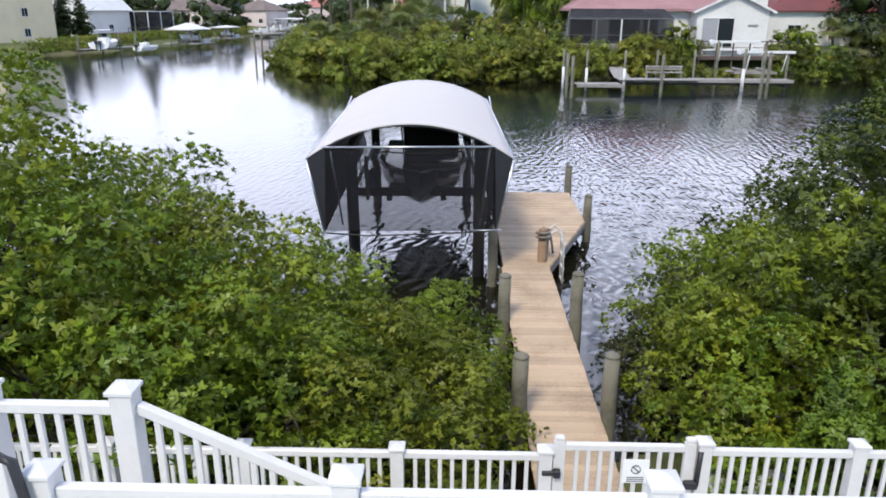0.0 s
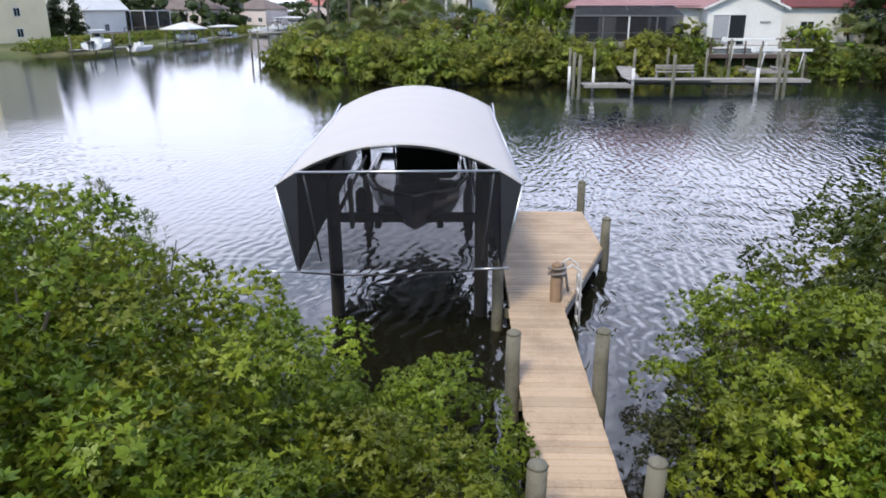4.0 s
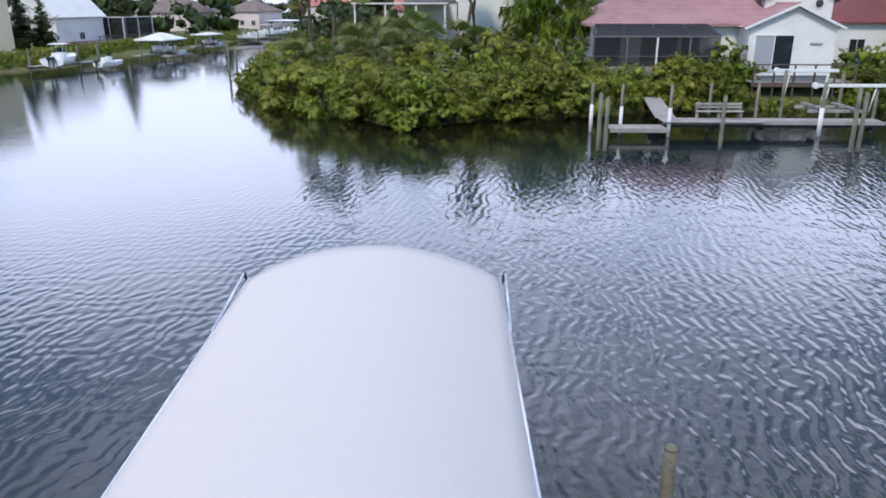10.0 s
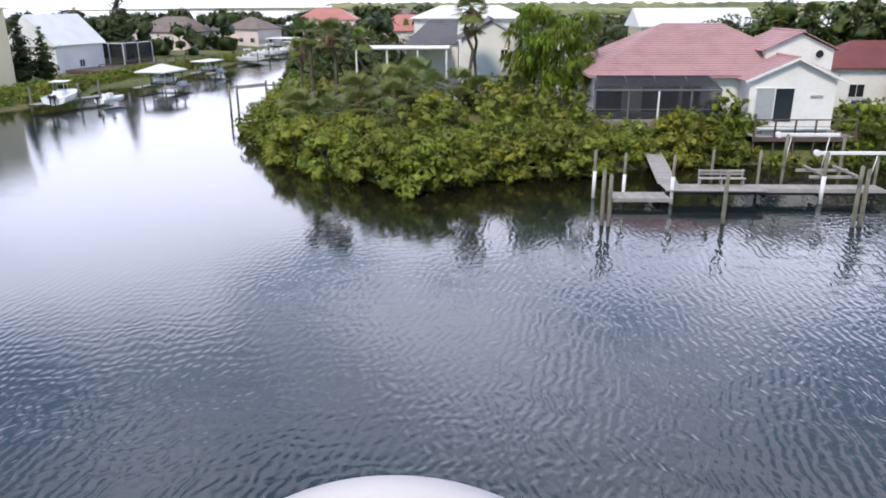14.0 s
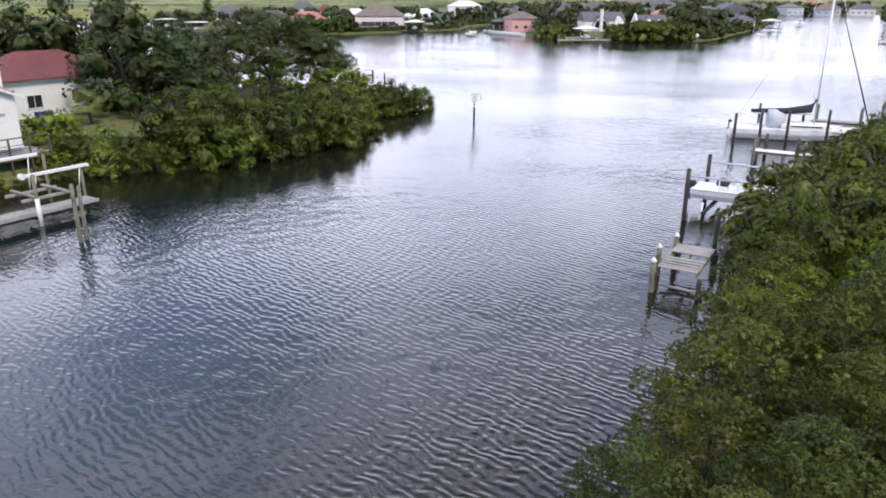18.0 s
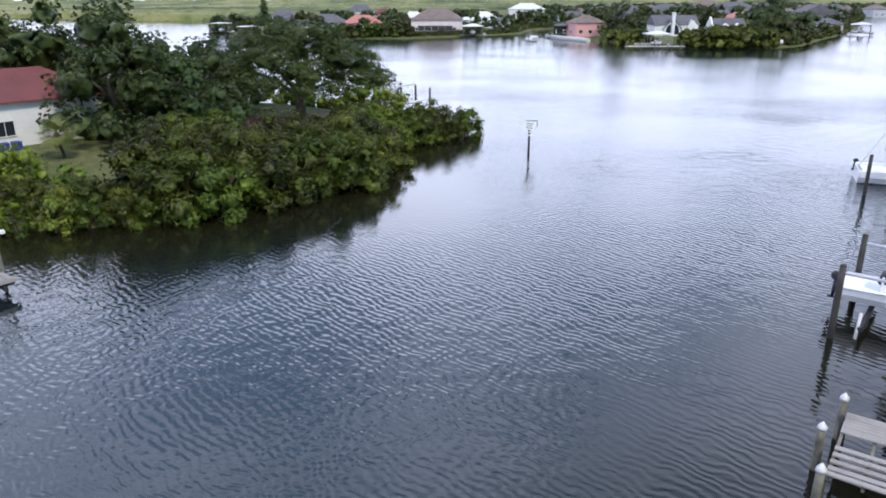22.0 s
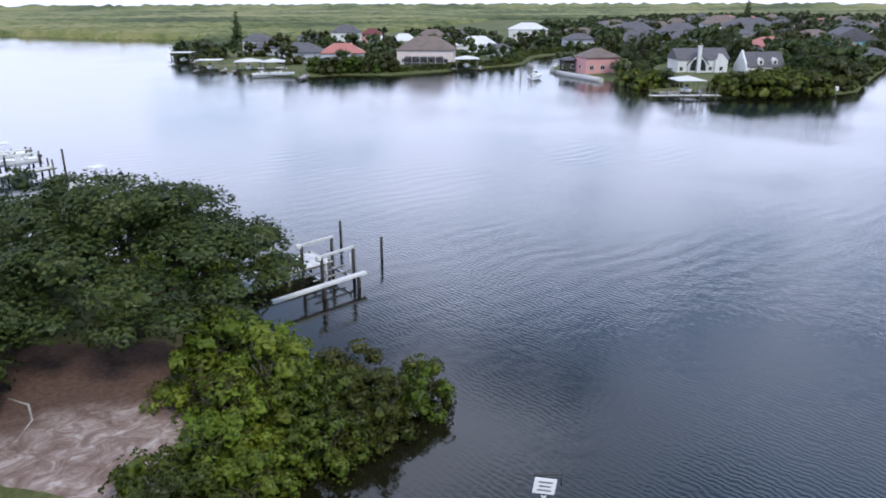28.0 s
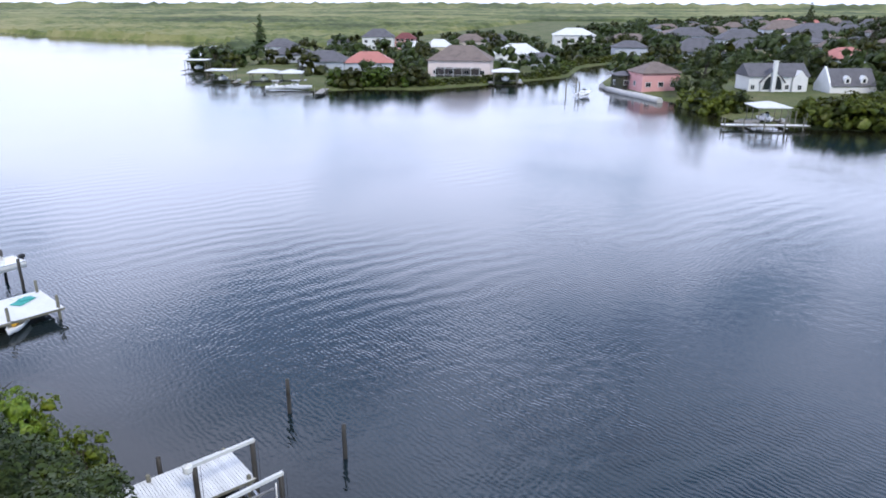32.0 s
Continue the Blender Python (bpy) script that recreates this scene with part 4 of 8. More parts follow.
def hull_shape(l, b, h, rise=0.35, dead=0.35):
    """A planing hull: keel along +y, bow at y = 0."""
    st = []
    for f in (0.0, 0.06, 0.16, 0.3, 0.5, 0.75, 1.0):
        w = b / 2 * min(1.0, (f / 0.42) ** 0.55 if f < 0.42 else 1.0)
        w = max(w, 0.03)
        keel = h * 0.55 * (1 - min(1, f / 0.32)) ** 1.6
        sheer = h * (1 + rise * (1 - f) ** 2)
        chine = keel + (sheer - keel) * (0.28 + 0.25 * (1 - min(1, f / 0.4)))
        st.append([(0, keel), (w * 0.82, chine), (w * 0.97, chine + (sheer - chine) * 0.5), (w, sheer), (w * 0.9, sheer + 0.02), (w * 0.86, sheer - 0.12)])
    vs, fs = [], []
    for f, sec in zip((0.0, 0.06, 0.16, 0.3, 0.5, 0.75, 1.0), st):
        vs += [(x, f * l, z) for x, z in sec] + [(-x, f * l, z) for x, z in sec]
    for i in range(6):
        for side in (0, 6):
            fs += [(12 * i + side + k, 12 * i + side + k + 1, 12 * i + 12 + side + k + 1, 12 * i + 12 + side + k) for k in range(5)]
    e = 72
    fs += [(e, e + 1, e + 2, e + 3), (e, e + 9, e + 8, e + 7), (e, e + 3, e + 9)]
    s = Shape()
    s.add(vs, fs, None, False)
    # floor liner
    lv = []
    for f, sec in zip((0.0, 0.06, 0.16, 0.3, 0.5, 0.75, 1.0), st):
        lv += [(sec[5][0], f * l, sec[5][1]), (-sec[5][0], f * l, sec[5][1])]
    s.add(lv, [(2 * i, 2 * i + 1, 2 * i + 3, 2 * i + 2) for i in range(6)])
    return s


def outboard(parent, x, y, z, mat=None, s=1.0):
    o = part("outboard_motor", Shape().box((x, y, z + 0.35 * s), (0.38 * s, 0.55 * s, 0.42 * s), None, 0.1).tube([(x, y + 0.05, z + 0.15 * s), (x, y + 0.12, z - 0.75 * s)], [0.11 * s, 0.06 * s], 8)
             .box((x, y + 0.14, z - 0.72 * s), (0.06, 0.34 * s, 0.1), None, 0.02), mat or BLACK, parent, "black outboard motor cowling")
    return o


GLASS = material("tinted_glass", 0.05, 0, 0.6)[0]
GLASS.node_tree.nodes["Principled BSDF"].inputs["Base Color"].default_value = (0.02, 0.025, 0.03, 1)


def boat(name, m, l, b, hull_mat, label, top=True, engines=1, cover=None, liner=None, top_mat=None, th=1.55):
    t = thing(name, m, label, "boat")
    h = b * 0.36
    part("hull", hull_shape(l, b, h), hull_mat, t)
    part("rub_rail", Shape().tube([(b * 0.5, l, h), (b * 0.5, l * 0.45, h * 1.1), (b * 0.36, l * 0.16, h * 1.25), (0.02, -0.02, h * 1.37), (-b * 0.36, l * 0.16, h * 1.25), (-b * 0.5, l * 0.45, h * 1.1), (-b * 0.5, l, h)], 0.035, 6), ALU, t)
    part("console", Shape().box((0, l * 0.56, h + 0.18), (b * 0.38, 0.7, 0.95), None, 0.08), liner or WHITE, t)
    part("windscreen", Shape().add([(-b * 0.18, l * 0.56 - 0.36, h + 0.66), (b * 0.18, l * 0.56 - 0.36, h + 0.66), (b * 0.15, l * 0.56 - 0.16, h + 1.1), (-b * 0.15, l * 0.56 - 0.16, h + 1.1),
                                  (-b * 0.18, l * 0.56 - 0.33, h + 0.66), (b * 0.18, l * 0.56 - 0.33, h + 0.66), (b * 0.15, l * 0.56 - 0.13, h + 1.1), (-b * 0.15, l * 0.56 - 0.13, h + 1.1)],
                                 [(0, 1, 2, 3), (7, 6, 5, 4), (0, 4, 5, 1), (1, 5, 6, 2), (2, 6, 7, 3), (3, 7, 4, 0)]), GLASS, t)
    part("seat", Shape().box((0, l * 0.73, h + 0.05), (b * 0.4, 0.5, 0.5), None, 0.07).box((0, l * 0.73 + 0.22, h + 0.42), (b * 0.4, 0.1, 0.4), None, 0.04), liner or WHITE, t)
    part("bow_cushion", Shape().box((0, l * 0.24, h * 1.02), (b * 0.42, l * 0.16, 0.14), None, 0.05), liner or WHITE, t)
    if top:
        for sx in (-1, 1):
            for yy in (0.5, 0.68):
                part("top_post", Shape().tube([(sx * b * 0.21, l * yy, h - 0.1), (sx * b * 0.24, l * yy, h + th)], 0.025, 6), top_mat or ALU, t)
        part("hard_top", Shape().box((0, l * 0.58, h + th + 0.03), (b * 0.72, l * 0.3, 0.07), None, 0.03), cover or WHITE, t)
    for i in range(engines):
        outboard(t, (i - (engines - 1) / 2) * 0.5, l + 0.2, h * 0.75)
    return t


# ---- home bank: fence, gate, stair rails ----
DARKPILE = weathered("dark_wet_pile", (0.05, 0.045, 0.04), (0.02, 0.018, 0.016), 0.7, 1.6, 14, 1.0, 0.4)
PICKETS = {}


def picket(parent, x, y, z, h, w=0.036):
    k = (round(h, 2), w)
    if k not in PICKETS:
        PICKETS[k] = Shape().box((0, 0, h / 2), (w, 0.03, h), None, 0.006).mesh("picket")
        PICKETS[k].materials.append(VINYL)
    ob = new("picket", PICKETS[k])
    ob.parent, ob.location = parent, (x, y, z)
    return ob


def rail_post(parent, x, y, z, h, w=0.115):
    p = part("post", Shape().box((0, 0, h / 2), (w, w, h), None, 0.008), VINYL, parent)
    p.location = (x, y, z)
    part("cap", Shape().box((0, 0, h + 0.012), (w + 0.03, w + 0.03, 0.03), None, 0.006)
         .add([(-w / 2 - 0.01, -w / 2 - 0.01, h + 0.026), (w / 2 + 0.01, -w / 2 - 0.01, h + 0.026), (w / 2 + 0.01, w / 2 + 0.01, h + 0.026), (-w / 2 - 0.01, w / 2 + 0.01, h + 0.026), (0, 0, h + 0.065)],
              [(0, 1, 4), (1, 2, 4), (2, 3, 4), (3, 0, 4)]), VINYL, p)
    return p


def rail_run(parent, x0, x1, y, z0, z1, drop, spacing=0.105):
    """Rails and pickets between two posts; z0, z1: the top rail at each end."""
    l = math.hypot(x1 - x0, z1 - z0)
    a = math.degrees(math.atan2(z1 - z0, x1 - x0))
    for name, dz, hh in (("top_rail", -0.03, 0.07), ("bottom_rail", -drop + 0.05, 0.06)):
        part(name, Shape().box((0, 0, 0), (l, 0.055, hh), T((x0 + x1) / 2, y, (z0 + z1) / 2 + dz, 0, 0, -a), 0.01), VINYL, parent)
    n = max(1, round((x1 - x0) / spacing))
    for i in range(1, n):
        x = x0 + (x1 - x0) * i / n
        zt = z0 + (z1 - z0) * i / n
        picket(parent, x, y, zt - drop + 0.02, drop - 0.05)


FY = 5.46
fence = thing("picket_fence", T(0, FY, 1.23), "white vinyl picket fence along the waterside patio", "fence")
xs = [-4.4, -3.1, -1.89, -0.53, 0.77]
for x in xs:
    rail_post(fence, x, 0, 0, 1.23)
for x in (2.14, 3.46, 4.75, 6.0):
    rail_post(fence, x, 0, 0, 1.34)
for a, b in zip(xs, xs[1:]):
    rail_run(fence, a + 0.05, b - 0.05, 0, 1.2, 1.2, 1.12)
for a, b in ((2.14, 3.46), (3.46, 4.75), (4.75, 6.0)):
    rail_run(fence, a + 0.05, b - 0.05, 0, 1.28, 1.28, 1.2)
gate = thing("garden_gate", T(0.84, FY, 1.23), "closed white vinyl picket gate with black latch and hinges", "gate")
for x in (0.05, 1.18):
    part("gate_stile", Shape().box((x, 0, 0.7), (0.1, 0.05, 1.28), None, 0.008).box((x, 0, 1.36), (0.085, 0.06, 0.05), None, 0.012), VINYL, gate)
rail_run(gate, 0.1, 1.13, 0, 1.31, 1.31, 1.19)
part("latch", Shape().box((-0.02, -0.05, 1.04), (0.16, 0.05, 0.05), None, 0.01).box((0.03, -0.06, 1.04), (0.06, 0.06, 0.08), None, 0.01), BLACK, gate, "black gravity latch")
for z in (0.94, 0.3):
    part("hinge", Shape().box((1.2, -0.05, z), (0.12, 0.05, 0.08), None, 0.01).tube([(1.25, -0.05, z), (1.26, -0.05, z + 0.34)], 0.026, 6), BLACK, gate, "black self-closing hinge")
SIGN = weathered("sign_white", (0.78, 0.78, 0.78), (0.7, 0.7, 0.7), 0.5, 2, 20, 0.5, 0.0)
INK = weathered("sign_ink", (0.12, 0.12, 0.13), (0.08, 0.08, 0.09), 0.6, 2, 20, 0.5, 0.0)
sg = part("notice", Shape().box((0.72, -0.035, 1.06), (0.23, 0.006, 0.24), None, 0.002), SIGN, gate, "small white notice with a round grey symbol")
part("symbol", Shape().tube([(0.72 + 0.04 * math.cos(a * 0.524), -0.041, 1.08 + 0.04 * math.sin(a * 0.524)) for a in range(13)], 0.006, 5), INK, sg)
part("symbol_bar", Shape().tube([(0.695, -0.041, 1.105), (0.745, -0.041, 1.055)], 0.006, 5), INK, sg)
for k in range(3):
    part("text_bar", Shape().box((0.72, -0.041, 1.0 - 0.02 * k), (0.15, 0.003, 0.008)), INK, sg)

stair = thing("stair_railing", T(0, 3.45, 3.1), "white vinyl railing of the upper stair landing", "railing")
for x in (-3.7, -2.6, -1.82):
    rail_post(stair, x, 0, 0, 1.04, 0.125)
rail_run(stair, -3.65, -2.66, 0, 0.96, 0.96, 0.9)
rail_run(stair, -2.54, -1.88, 0, 0.96, 0.96, 0.9)
rail_run(stair, -1.76, 0.4, 0, 0.97, -0.08, 0.85)
rail_post(stair, 0.46, 0, -1.05, 1.05, 0.12)
land = thing("stair_landing", T(0, 0, 0), "white painted stair landing with treads stepping down", "stairs")
part("platform", Shape().box((-2.75, 3.22, 3.03), (2.0, 0.62, 0.12), None, 0.01), WHITE, land)
for i in range(9):
    part("tread", Shape().box((-1.6 + 0.27 * i, 3.2, 2.92 - 0.14 * i), (0.29, 0.46, 0.045), None, 0.008), WHITE, land)
for x in (-3.6, -1.82, 0.46):
    part("support_post", Shape().box((x, 3.45, (3.1 if x < 0 else 2.05) / 2 + 0.3), (0.12, 0.12, 2.5 if x < 0 else 1.5), None, 0.01), WHITE, land)
front = thing("deck_railing", T(-0.02, 2.87, 3.0), "white vinyl railing of the raised terrace", "railing")
for x in (-1.95, -0.5, 0.98, 2.45):
    rail_post(front, x, 0, 0, 1.03, 0.125)
for a, b in ((-1.95, -0.5), (-0.5, 0.98), (0.98, 2.45)):
    rail_run(front, a + 0.06, b - 0.06, 0, 0.96, 0.96, 0.9)
terrace = thing("raised_terrace", T(0, 0, 0), "raised terrace of pale boards on white posts", "terrace")
for i in range(16):
    plank(terrace, -2.05, 2.6, 0.7 + 0.145 * i, 2.98, 0.14, 0.04, WHITE)
for x in (-1.9, 0.3, 2.5):
    for y in (0.8, 2.8):
        part("support_post", Shape().box((x, y, 2.08), (0.12, 0.12, 1.76), None, 0.01), WHITE, terrace)
hose = thing("black_pole", T(-2.0, 2.75, 3.0), "thin black handrail pole fixed beside the railing", "pole")
part("pole", Shape().tube([(0, 0, -0.02), (0, 0.02, 0.9), (-0.03, 0.02, 1.15), (-0.1, 0.02, 1.18)], 0.025, 8), BLACK, hose)
PATIO = weathered("patio_concrete", (0.48, 0.47, 0.45), (0.36, 0.35, 0.33), 0.85, 0.5, 8, 1.0, 0.2)
tagged(part("patio", Shape().box((0, 0.8, 0.1), (14, 10.3, 2.2), None, 0.02), PATIO, None), "pale concrete patio slab behind the fence", "patio", kind="structure")
STONE = weathered("pale_stone", (0.5, 0.49, 0.47), (0.3, 0.29, 0.28), 0.9, 1.2, 10, 1.0, 0.5, rnd=0.15)
rip = thing("stone_bank", T(0, 0, 0), "bank of pale loose stones below the fence", "stones")
rr = random.Random(5)
for i in range(60):
    me = bpy.data.meshes.new("stone")
    bm = bmesh.new()
    bmesh.ops.create_icosphere(bm, subdivisions=1, radius=1)
    for v in bm.verts:
        v.co *= rr.uniform(0.75, 1.15)
        v.co.z *= 0.65
    bm.to_mesh(me)
    bm.free()
    o = obj("stone", me, STONE, rip)
    x = rr.uniform(2.7, 6.5)
    o.location, o.scale = (x, rr.uniform(6.05, 7.3), rr.uniform(0.75, 0.95)), [rr.uniform(0.12, 0.26)] * 3
    o.rotation_euler = (0, 0, rr.uniform(0, 6))

# ---- the private dock ----
HD = 0.62
pier = thing("wooden_dock", T(0, 0, 0), "tan timber dock with a wider head, boards laid crosswise", "dock")
y = 6.0
while y < 22.3:
    left = 0.95 if y < 15.4 else 0.98
    right = 2.03 if y < 15.4 else min(2.03 + (y - 15.4) * 0.37, 3.42)
    plank(pier, left, right, y, HD - 0.02, 0.135)
    y += 0.1425
for x, y0, y1 in ((1.02, 6, 22.2), (1.5, 6, 22.2), (1.97, 6, 22.2), (3.35, 19.3, 22.25)):
    part("stringer", Shape().box((x, (y0 + y1) / 2, HD - 0.16), (0.05, y1 - y0, 0.2), None, 0.008), PILE, pier)
part("fascia", Shape().box((0, 0, 0), (0.04, 4.05, 0.19), T(2.74, 17.32, HD - 0.14, -20.4), 0.006), GREYWOOD, pier)
part("fascia", Shape().box((2.2, 22.36, HD - 0.14), (2.45, 0.04, 0.19), None, 0.006), GREYWOOD, pier)
for y in (9.2, 12.4, 15.9, 19.2, 21.9):
    part("cross_beam", Shape().box((1.5 if y < 17 else 2.2, y, HD - 0.34), (1.3 if y < 17 else 2.6, 0.09, 0.2), None, 0.01), PILE, pier)
for x, y, top, mm in ((0.86, 8.95, 1.6, PILE), (2.14, 9.1, 1.55, PILE), (0.84, 12.4, 1.48, PILE), (2.15, 12.3, 1.57, PILE), (0.76, 15.75, 1.4, PILE), (1.9, 15.75, 1.36, PILE_TAN), (3.5, 19.25, 1.28, PILE), (3.45, 22.75, 1.36, PILE), (0.85, 21.9, 0.5, PILE)):
    part("dock_post", Shape().add(*shifted(pile_shape(top, 0.115, 1.5), x, y), None, True), mm, pier)
rope = thing("coiled_rope", T(1.9, 15.75, 1.28), "grey mooring rope coiled round a dock pile", "rope")
part("coil", Shape().tube([(0.16 * math.cos(a * 0.7), 0.16 * math.sin(a * 0.7), -0.14 + 0.012 * a) for a in range(20)] + [(0.2, 0.1, -0.2), (0.25, 0.12, -0.5)], 0.028, 6), GREYWOOD, rope)
lad = thing("dock_ladder", T(2.32, 16.15, 0), "white aluminium swim ladder on the dock edge", "ladder")
for u in (-0.2, 0.2):
    part("ladder_rail", Shape().tube([(-0.3, u, HD + 0.02), (-0.28, u, HD + 0.55), (-0.1, u, HD + 0.68), (0.08, u, HD + 0.55), (0.1, u, -0.5)], 0.025, 8), VINYL, lad)
for z in (0.95, 0.65, 0.35, 0.05, -0.25):
    part("rung", Shape().box((0.1, 0, z), (0.07, 0.4, 0.03), None, 0.006), VINYL, lad)

# ---- boat lift under its canopy ----
FRONTMESH, mnt, mb = material("sheer_black_mesh", 0.8, 0, 0.2)
mb.inputs["Base Color"].default_value = (0.02, 0.02, 0.024, 1)
mtr, mmx = mnt.nodes.new("ShaderNodeBsdfTransparent"), mnt.nodes.new("ShaderNodeMixShader")
mmx.inputs[0].default_value = 0.42
mnt.links.new(mtr.outputs[0], mmx.inputs[1])
mnt.links.new(mb.outputs[0], mmx.inputs[2])
mnt.links.new(mmx.outputs[0], mnt.nodes["Material Output"].inputs["Surface"])
CAN = T(-1.05, 14.8, 0, 1.95)
can = thing("boat_lift_canopy", CAN, "arched pale grey fabric canopy with black screens over the boat lift", "canopy")
CL, HW = 10.4, 2.15


def arch(u, v):
    """Across u (-1..1), along v (0..1)."""
    sag = 0.025 * abs(math.sin(v * math.pi * 6)) * (1 - u * u)
    return ((HW + 0.12 * v) * u, CL * v, 3.17 + (0.71 - 0.07 * v) * (1 - abs(u) ** 2.1) - sag)


NU, NV = 20, 24
top_pts = [arch(-1 + 2 * i / NU, j / NV) for j in range(NV + 1) for i in range(NU + 1)]
quads = [(j * (NU + 1) + i, j * (NU + 1) + i + 1, (j + 1) * (NU + 1) + i + 1, (j + 1) * (NU + 1) + i) for j in range(NV) for i in range(NU)]
k = len(top_pts)
edge = [i for i in range(NU + 1)] + [j * (NU + 1) + NU for j in range(1, NV + 1)] + [NV * (NU + 1) + i for i in range(NU - 1, -1, -1)] + [j * (NU + 1) for j in range(NV - 1, 0, -1)]
sh = Shape().add(top_pts + [(x, y, z - 0.012) for x, y, z in top_pts], quads + [tuple(k + i for i in q[::-1]) for q in quads] + [(a, b, k + b, k + a) for a, b in zip(edge, edge[1:] + edge[:1])], None, True)
part("fabric_roof", sh, FABRIC, can, "pale grey vinyl roof cover")
for j in range(7):
    part("rib" if j else "hem_pipe", Shape().tube([(x, y, z - 0.04) for x, y, z in (arch(-1 + 2 * i / 12, min(0.998, j / 6 + 0.002)) for i in range(13))], 0.022 if j else 0.012, 6), ALU if j else BLACK, can)
for s in (-1, 1):
    part("eave_tube", Shape().tube([(s * HW, 0, 3.15), (s * (HW + 0.12), CL + 0.05, 3.15)], 0.03, 8), ALU, can)
    part("rear_strut", Shape().tube([(s * (HW + 0.12), CL - 2.2, 3.16), (s * (HW + 0.22), CL + 0.1, 3.24)], 0.022, 6), ALU, can)
    part("rear_pipe", Shape().tube([(s * (HW + 0.22), CL + 0.1, 3.26), (s * 1.95, CL + 0.04, 1.6)], 0.03, 6), DARKMESH, can, "dark sloping rear corner pipe")
    part("side_screen", Shape().add([(s * HW, 0, 3.16), (s * (HW + 0.12), CL, 3.16), (s * 1.9, CL, 1.6), (s * 1.83, 0, 1.6), (s * (HW - 0.015), 0, 3.16), (s * (HW + 0.105), CL, 3.16), (s * 1.885, CL, 1.6), (s * 1.815, 0, 1.6)],
                                     [(0, 1, 2, 3), (7, 6, 5, 4), (0, 4, 5, 1), (1, 5, 6, 2), (2, 6, 7, 3), (3, 7, 4, 0)]), DARKMESH, can, "black mesh side screen")
    part("front_flap", Shape().add([(s * HW, -0.02, 3.16), (s * 1.76, -0.02, 3.4), (s * 1.82, -0.02, 1.58), (s * HW, -0.005, 3.16), (s * 1.76, -0.005, 3.4), (s * 1.82, -0.005, 1.58)],
                                    [(0, 1, 2), (5, 4, 3), (0, 3, 4, 1), (1, 4, 5, 2), (2, 5, 3, 0)]), DARKMESH, can, "black mesh corner flap")
    part("corner_pipe", Shape().tube([(s * HW, -0.03, 3.15), (s * 1.84, -0.03, 1.58)], 0.022, 6), ALU, can)
    part("drop_pipe", Shape().tube([(s * 1.66, 0.02, 3.4), (s * 1.5, 0.4, 1.62)], 0.02, 6), ALU, can)
part("front_screen", Shape().box((-0.02, -0.012, 2.49), (3.56, 0.006, 1.78)), FRONTMESH, can, "see-through black mesh front screen")
part("front_bar", Shape().tube([(-1.8, -0.02, 3.4), (1.75, -0.02, 3.42)], 0.025, 8), ALU, can)
part("bottom_bar", Shape().tube([(-2.72, -0.05, 1.6), (-1.8, -0.05, 1.58)], 0.022, 6), ALU, can)
part("bottom_bar", Shape().tube([(1.3, -0.05, 1.62), (1.95, -0.05, 1.64)], 0.022, 6), ALU, can)
part("front_rope", Shape().tube([(-1.8, -0.04, 1.56), (-0.9, -0.04, 1.5), (0, -0.04, 1.53), (0.9, -0.04, 1.56), (1.8, -0.04, 1.62)], 0.018, 6), BLACK, can)
for sx, ys in ((-1.42, (1.7, 8.6)), (1.55, (1.6, 8.6))):
    for yy in ys:
        part("lift_post", Shape().add(*shifted(pile_shape(3.05, 0.14, 1.5, False), sx, yy), None, True), DARKPILE, can, "dark wet lift pile")
    part("lift_beam", Shape().box((sx, 5.1, 3.1), (0.16, 8.2, 0.2), None, 0.02), BLACK, can)
    part("truss", Shape().box((sx, 5.1, 2.0), (0.06, 7.2, 0.1), None, 0.01), BLACK, can)
for yy in (3.0, 7.4):
    part("cradle_beam", Shape().box((0.06, yy, 1.72), (3.1, 0.16, 0.2), None, 0.02), BLACK, can)
    for sx in (-1.35, 1.45):
        part("lift_cable", Shape().tube([(sx, yy, 1.8), (sx, yy, 3.05)], 0.012, 5), BLACK, can)
for sx in (-0.62, 0.72):
    part("bunk", Shape().box((sx, 5.2, 1.66), (0.14, 5.2, 0.16), T(0, 0, 0), 0.02), BLACK, can)
part("guide_board", Shape().box((-1.12, 2.6, 1.75), (0.08, 0.22, 1.1), T(0, 0, 0, 0, 12), 0.02), GREYWOOD, can, "pale upright guide board")
HULLDARK = weathered("dark_gelcoat", (0.035, 0.038, 0.05), (0.02, 0.022, 0.03), 0.15, 0.8, 8, 0.6, 0.0, spec=0.6)
CANVAS = weathered("black_canvas", (0.03, 0.03, 0.035), (0.018, 0.018, 0.02), 0.8, 1.0, 25, 0.8, 0.2)
liftboat = boat("motor_boat", CAN @ T(0.16, 2.35, 1.14), 6.4, 2.5, HULLDARK, "dark-hulled motor boat raised on the lift under the canopy", True, 1, CANVAS, CANVAS, BLACK, 1.0)
part("console_cover", Shape().box((0.25, 3.3, 1.45), (1.5, 1.1, 1.0), None, 0.12), CANVAS, liftboat, "black canvas cover over the console")
part("bow_rail", Shape().tube([(1.16, 2.3, 1.25), (1.0, 1.2, 1.5), (0.55, 0.4, 1.62), (0.0, 0.12, 1.66), (-0.55, 0.4, 1.62), (-1.0, 1.2, 1.5), (-1.16, 2.3, 1.25)], 0.018, 6), ALU, liftboat, "polished bow rail")
part("fender", Shape().tube([(-1.28, 1.9, 0.95), (-1.3, 1.9, 0.85), (-1.3, 1.9, 0.3), (-1.28, 1.9, 0.22)], [0.04, 0.13, 0.13, 0.04], 10), CANVAS, liftboat, "dark hanging fender")

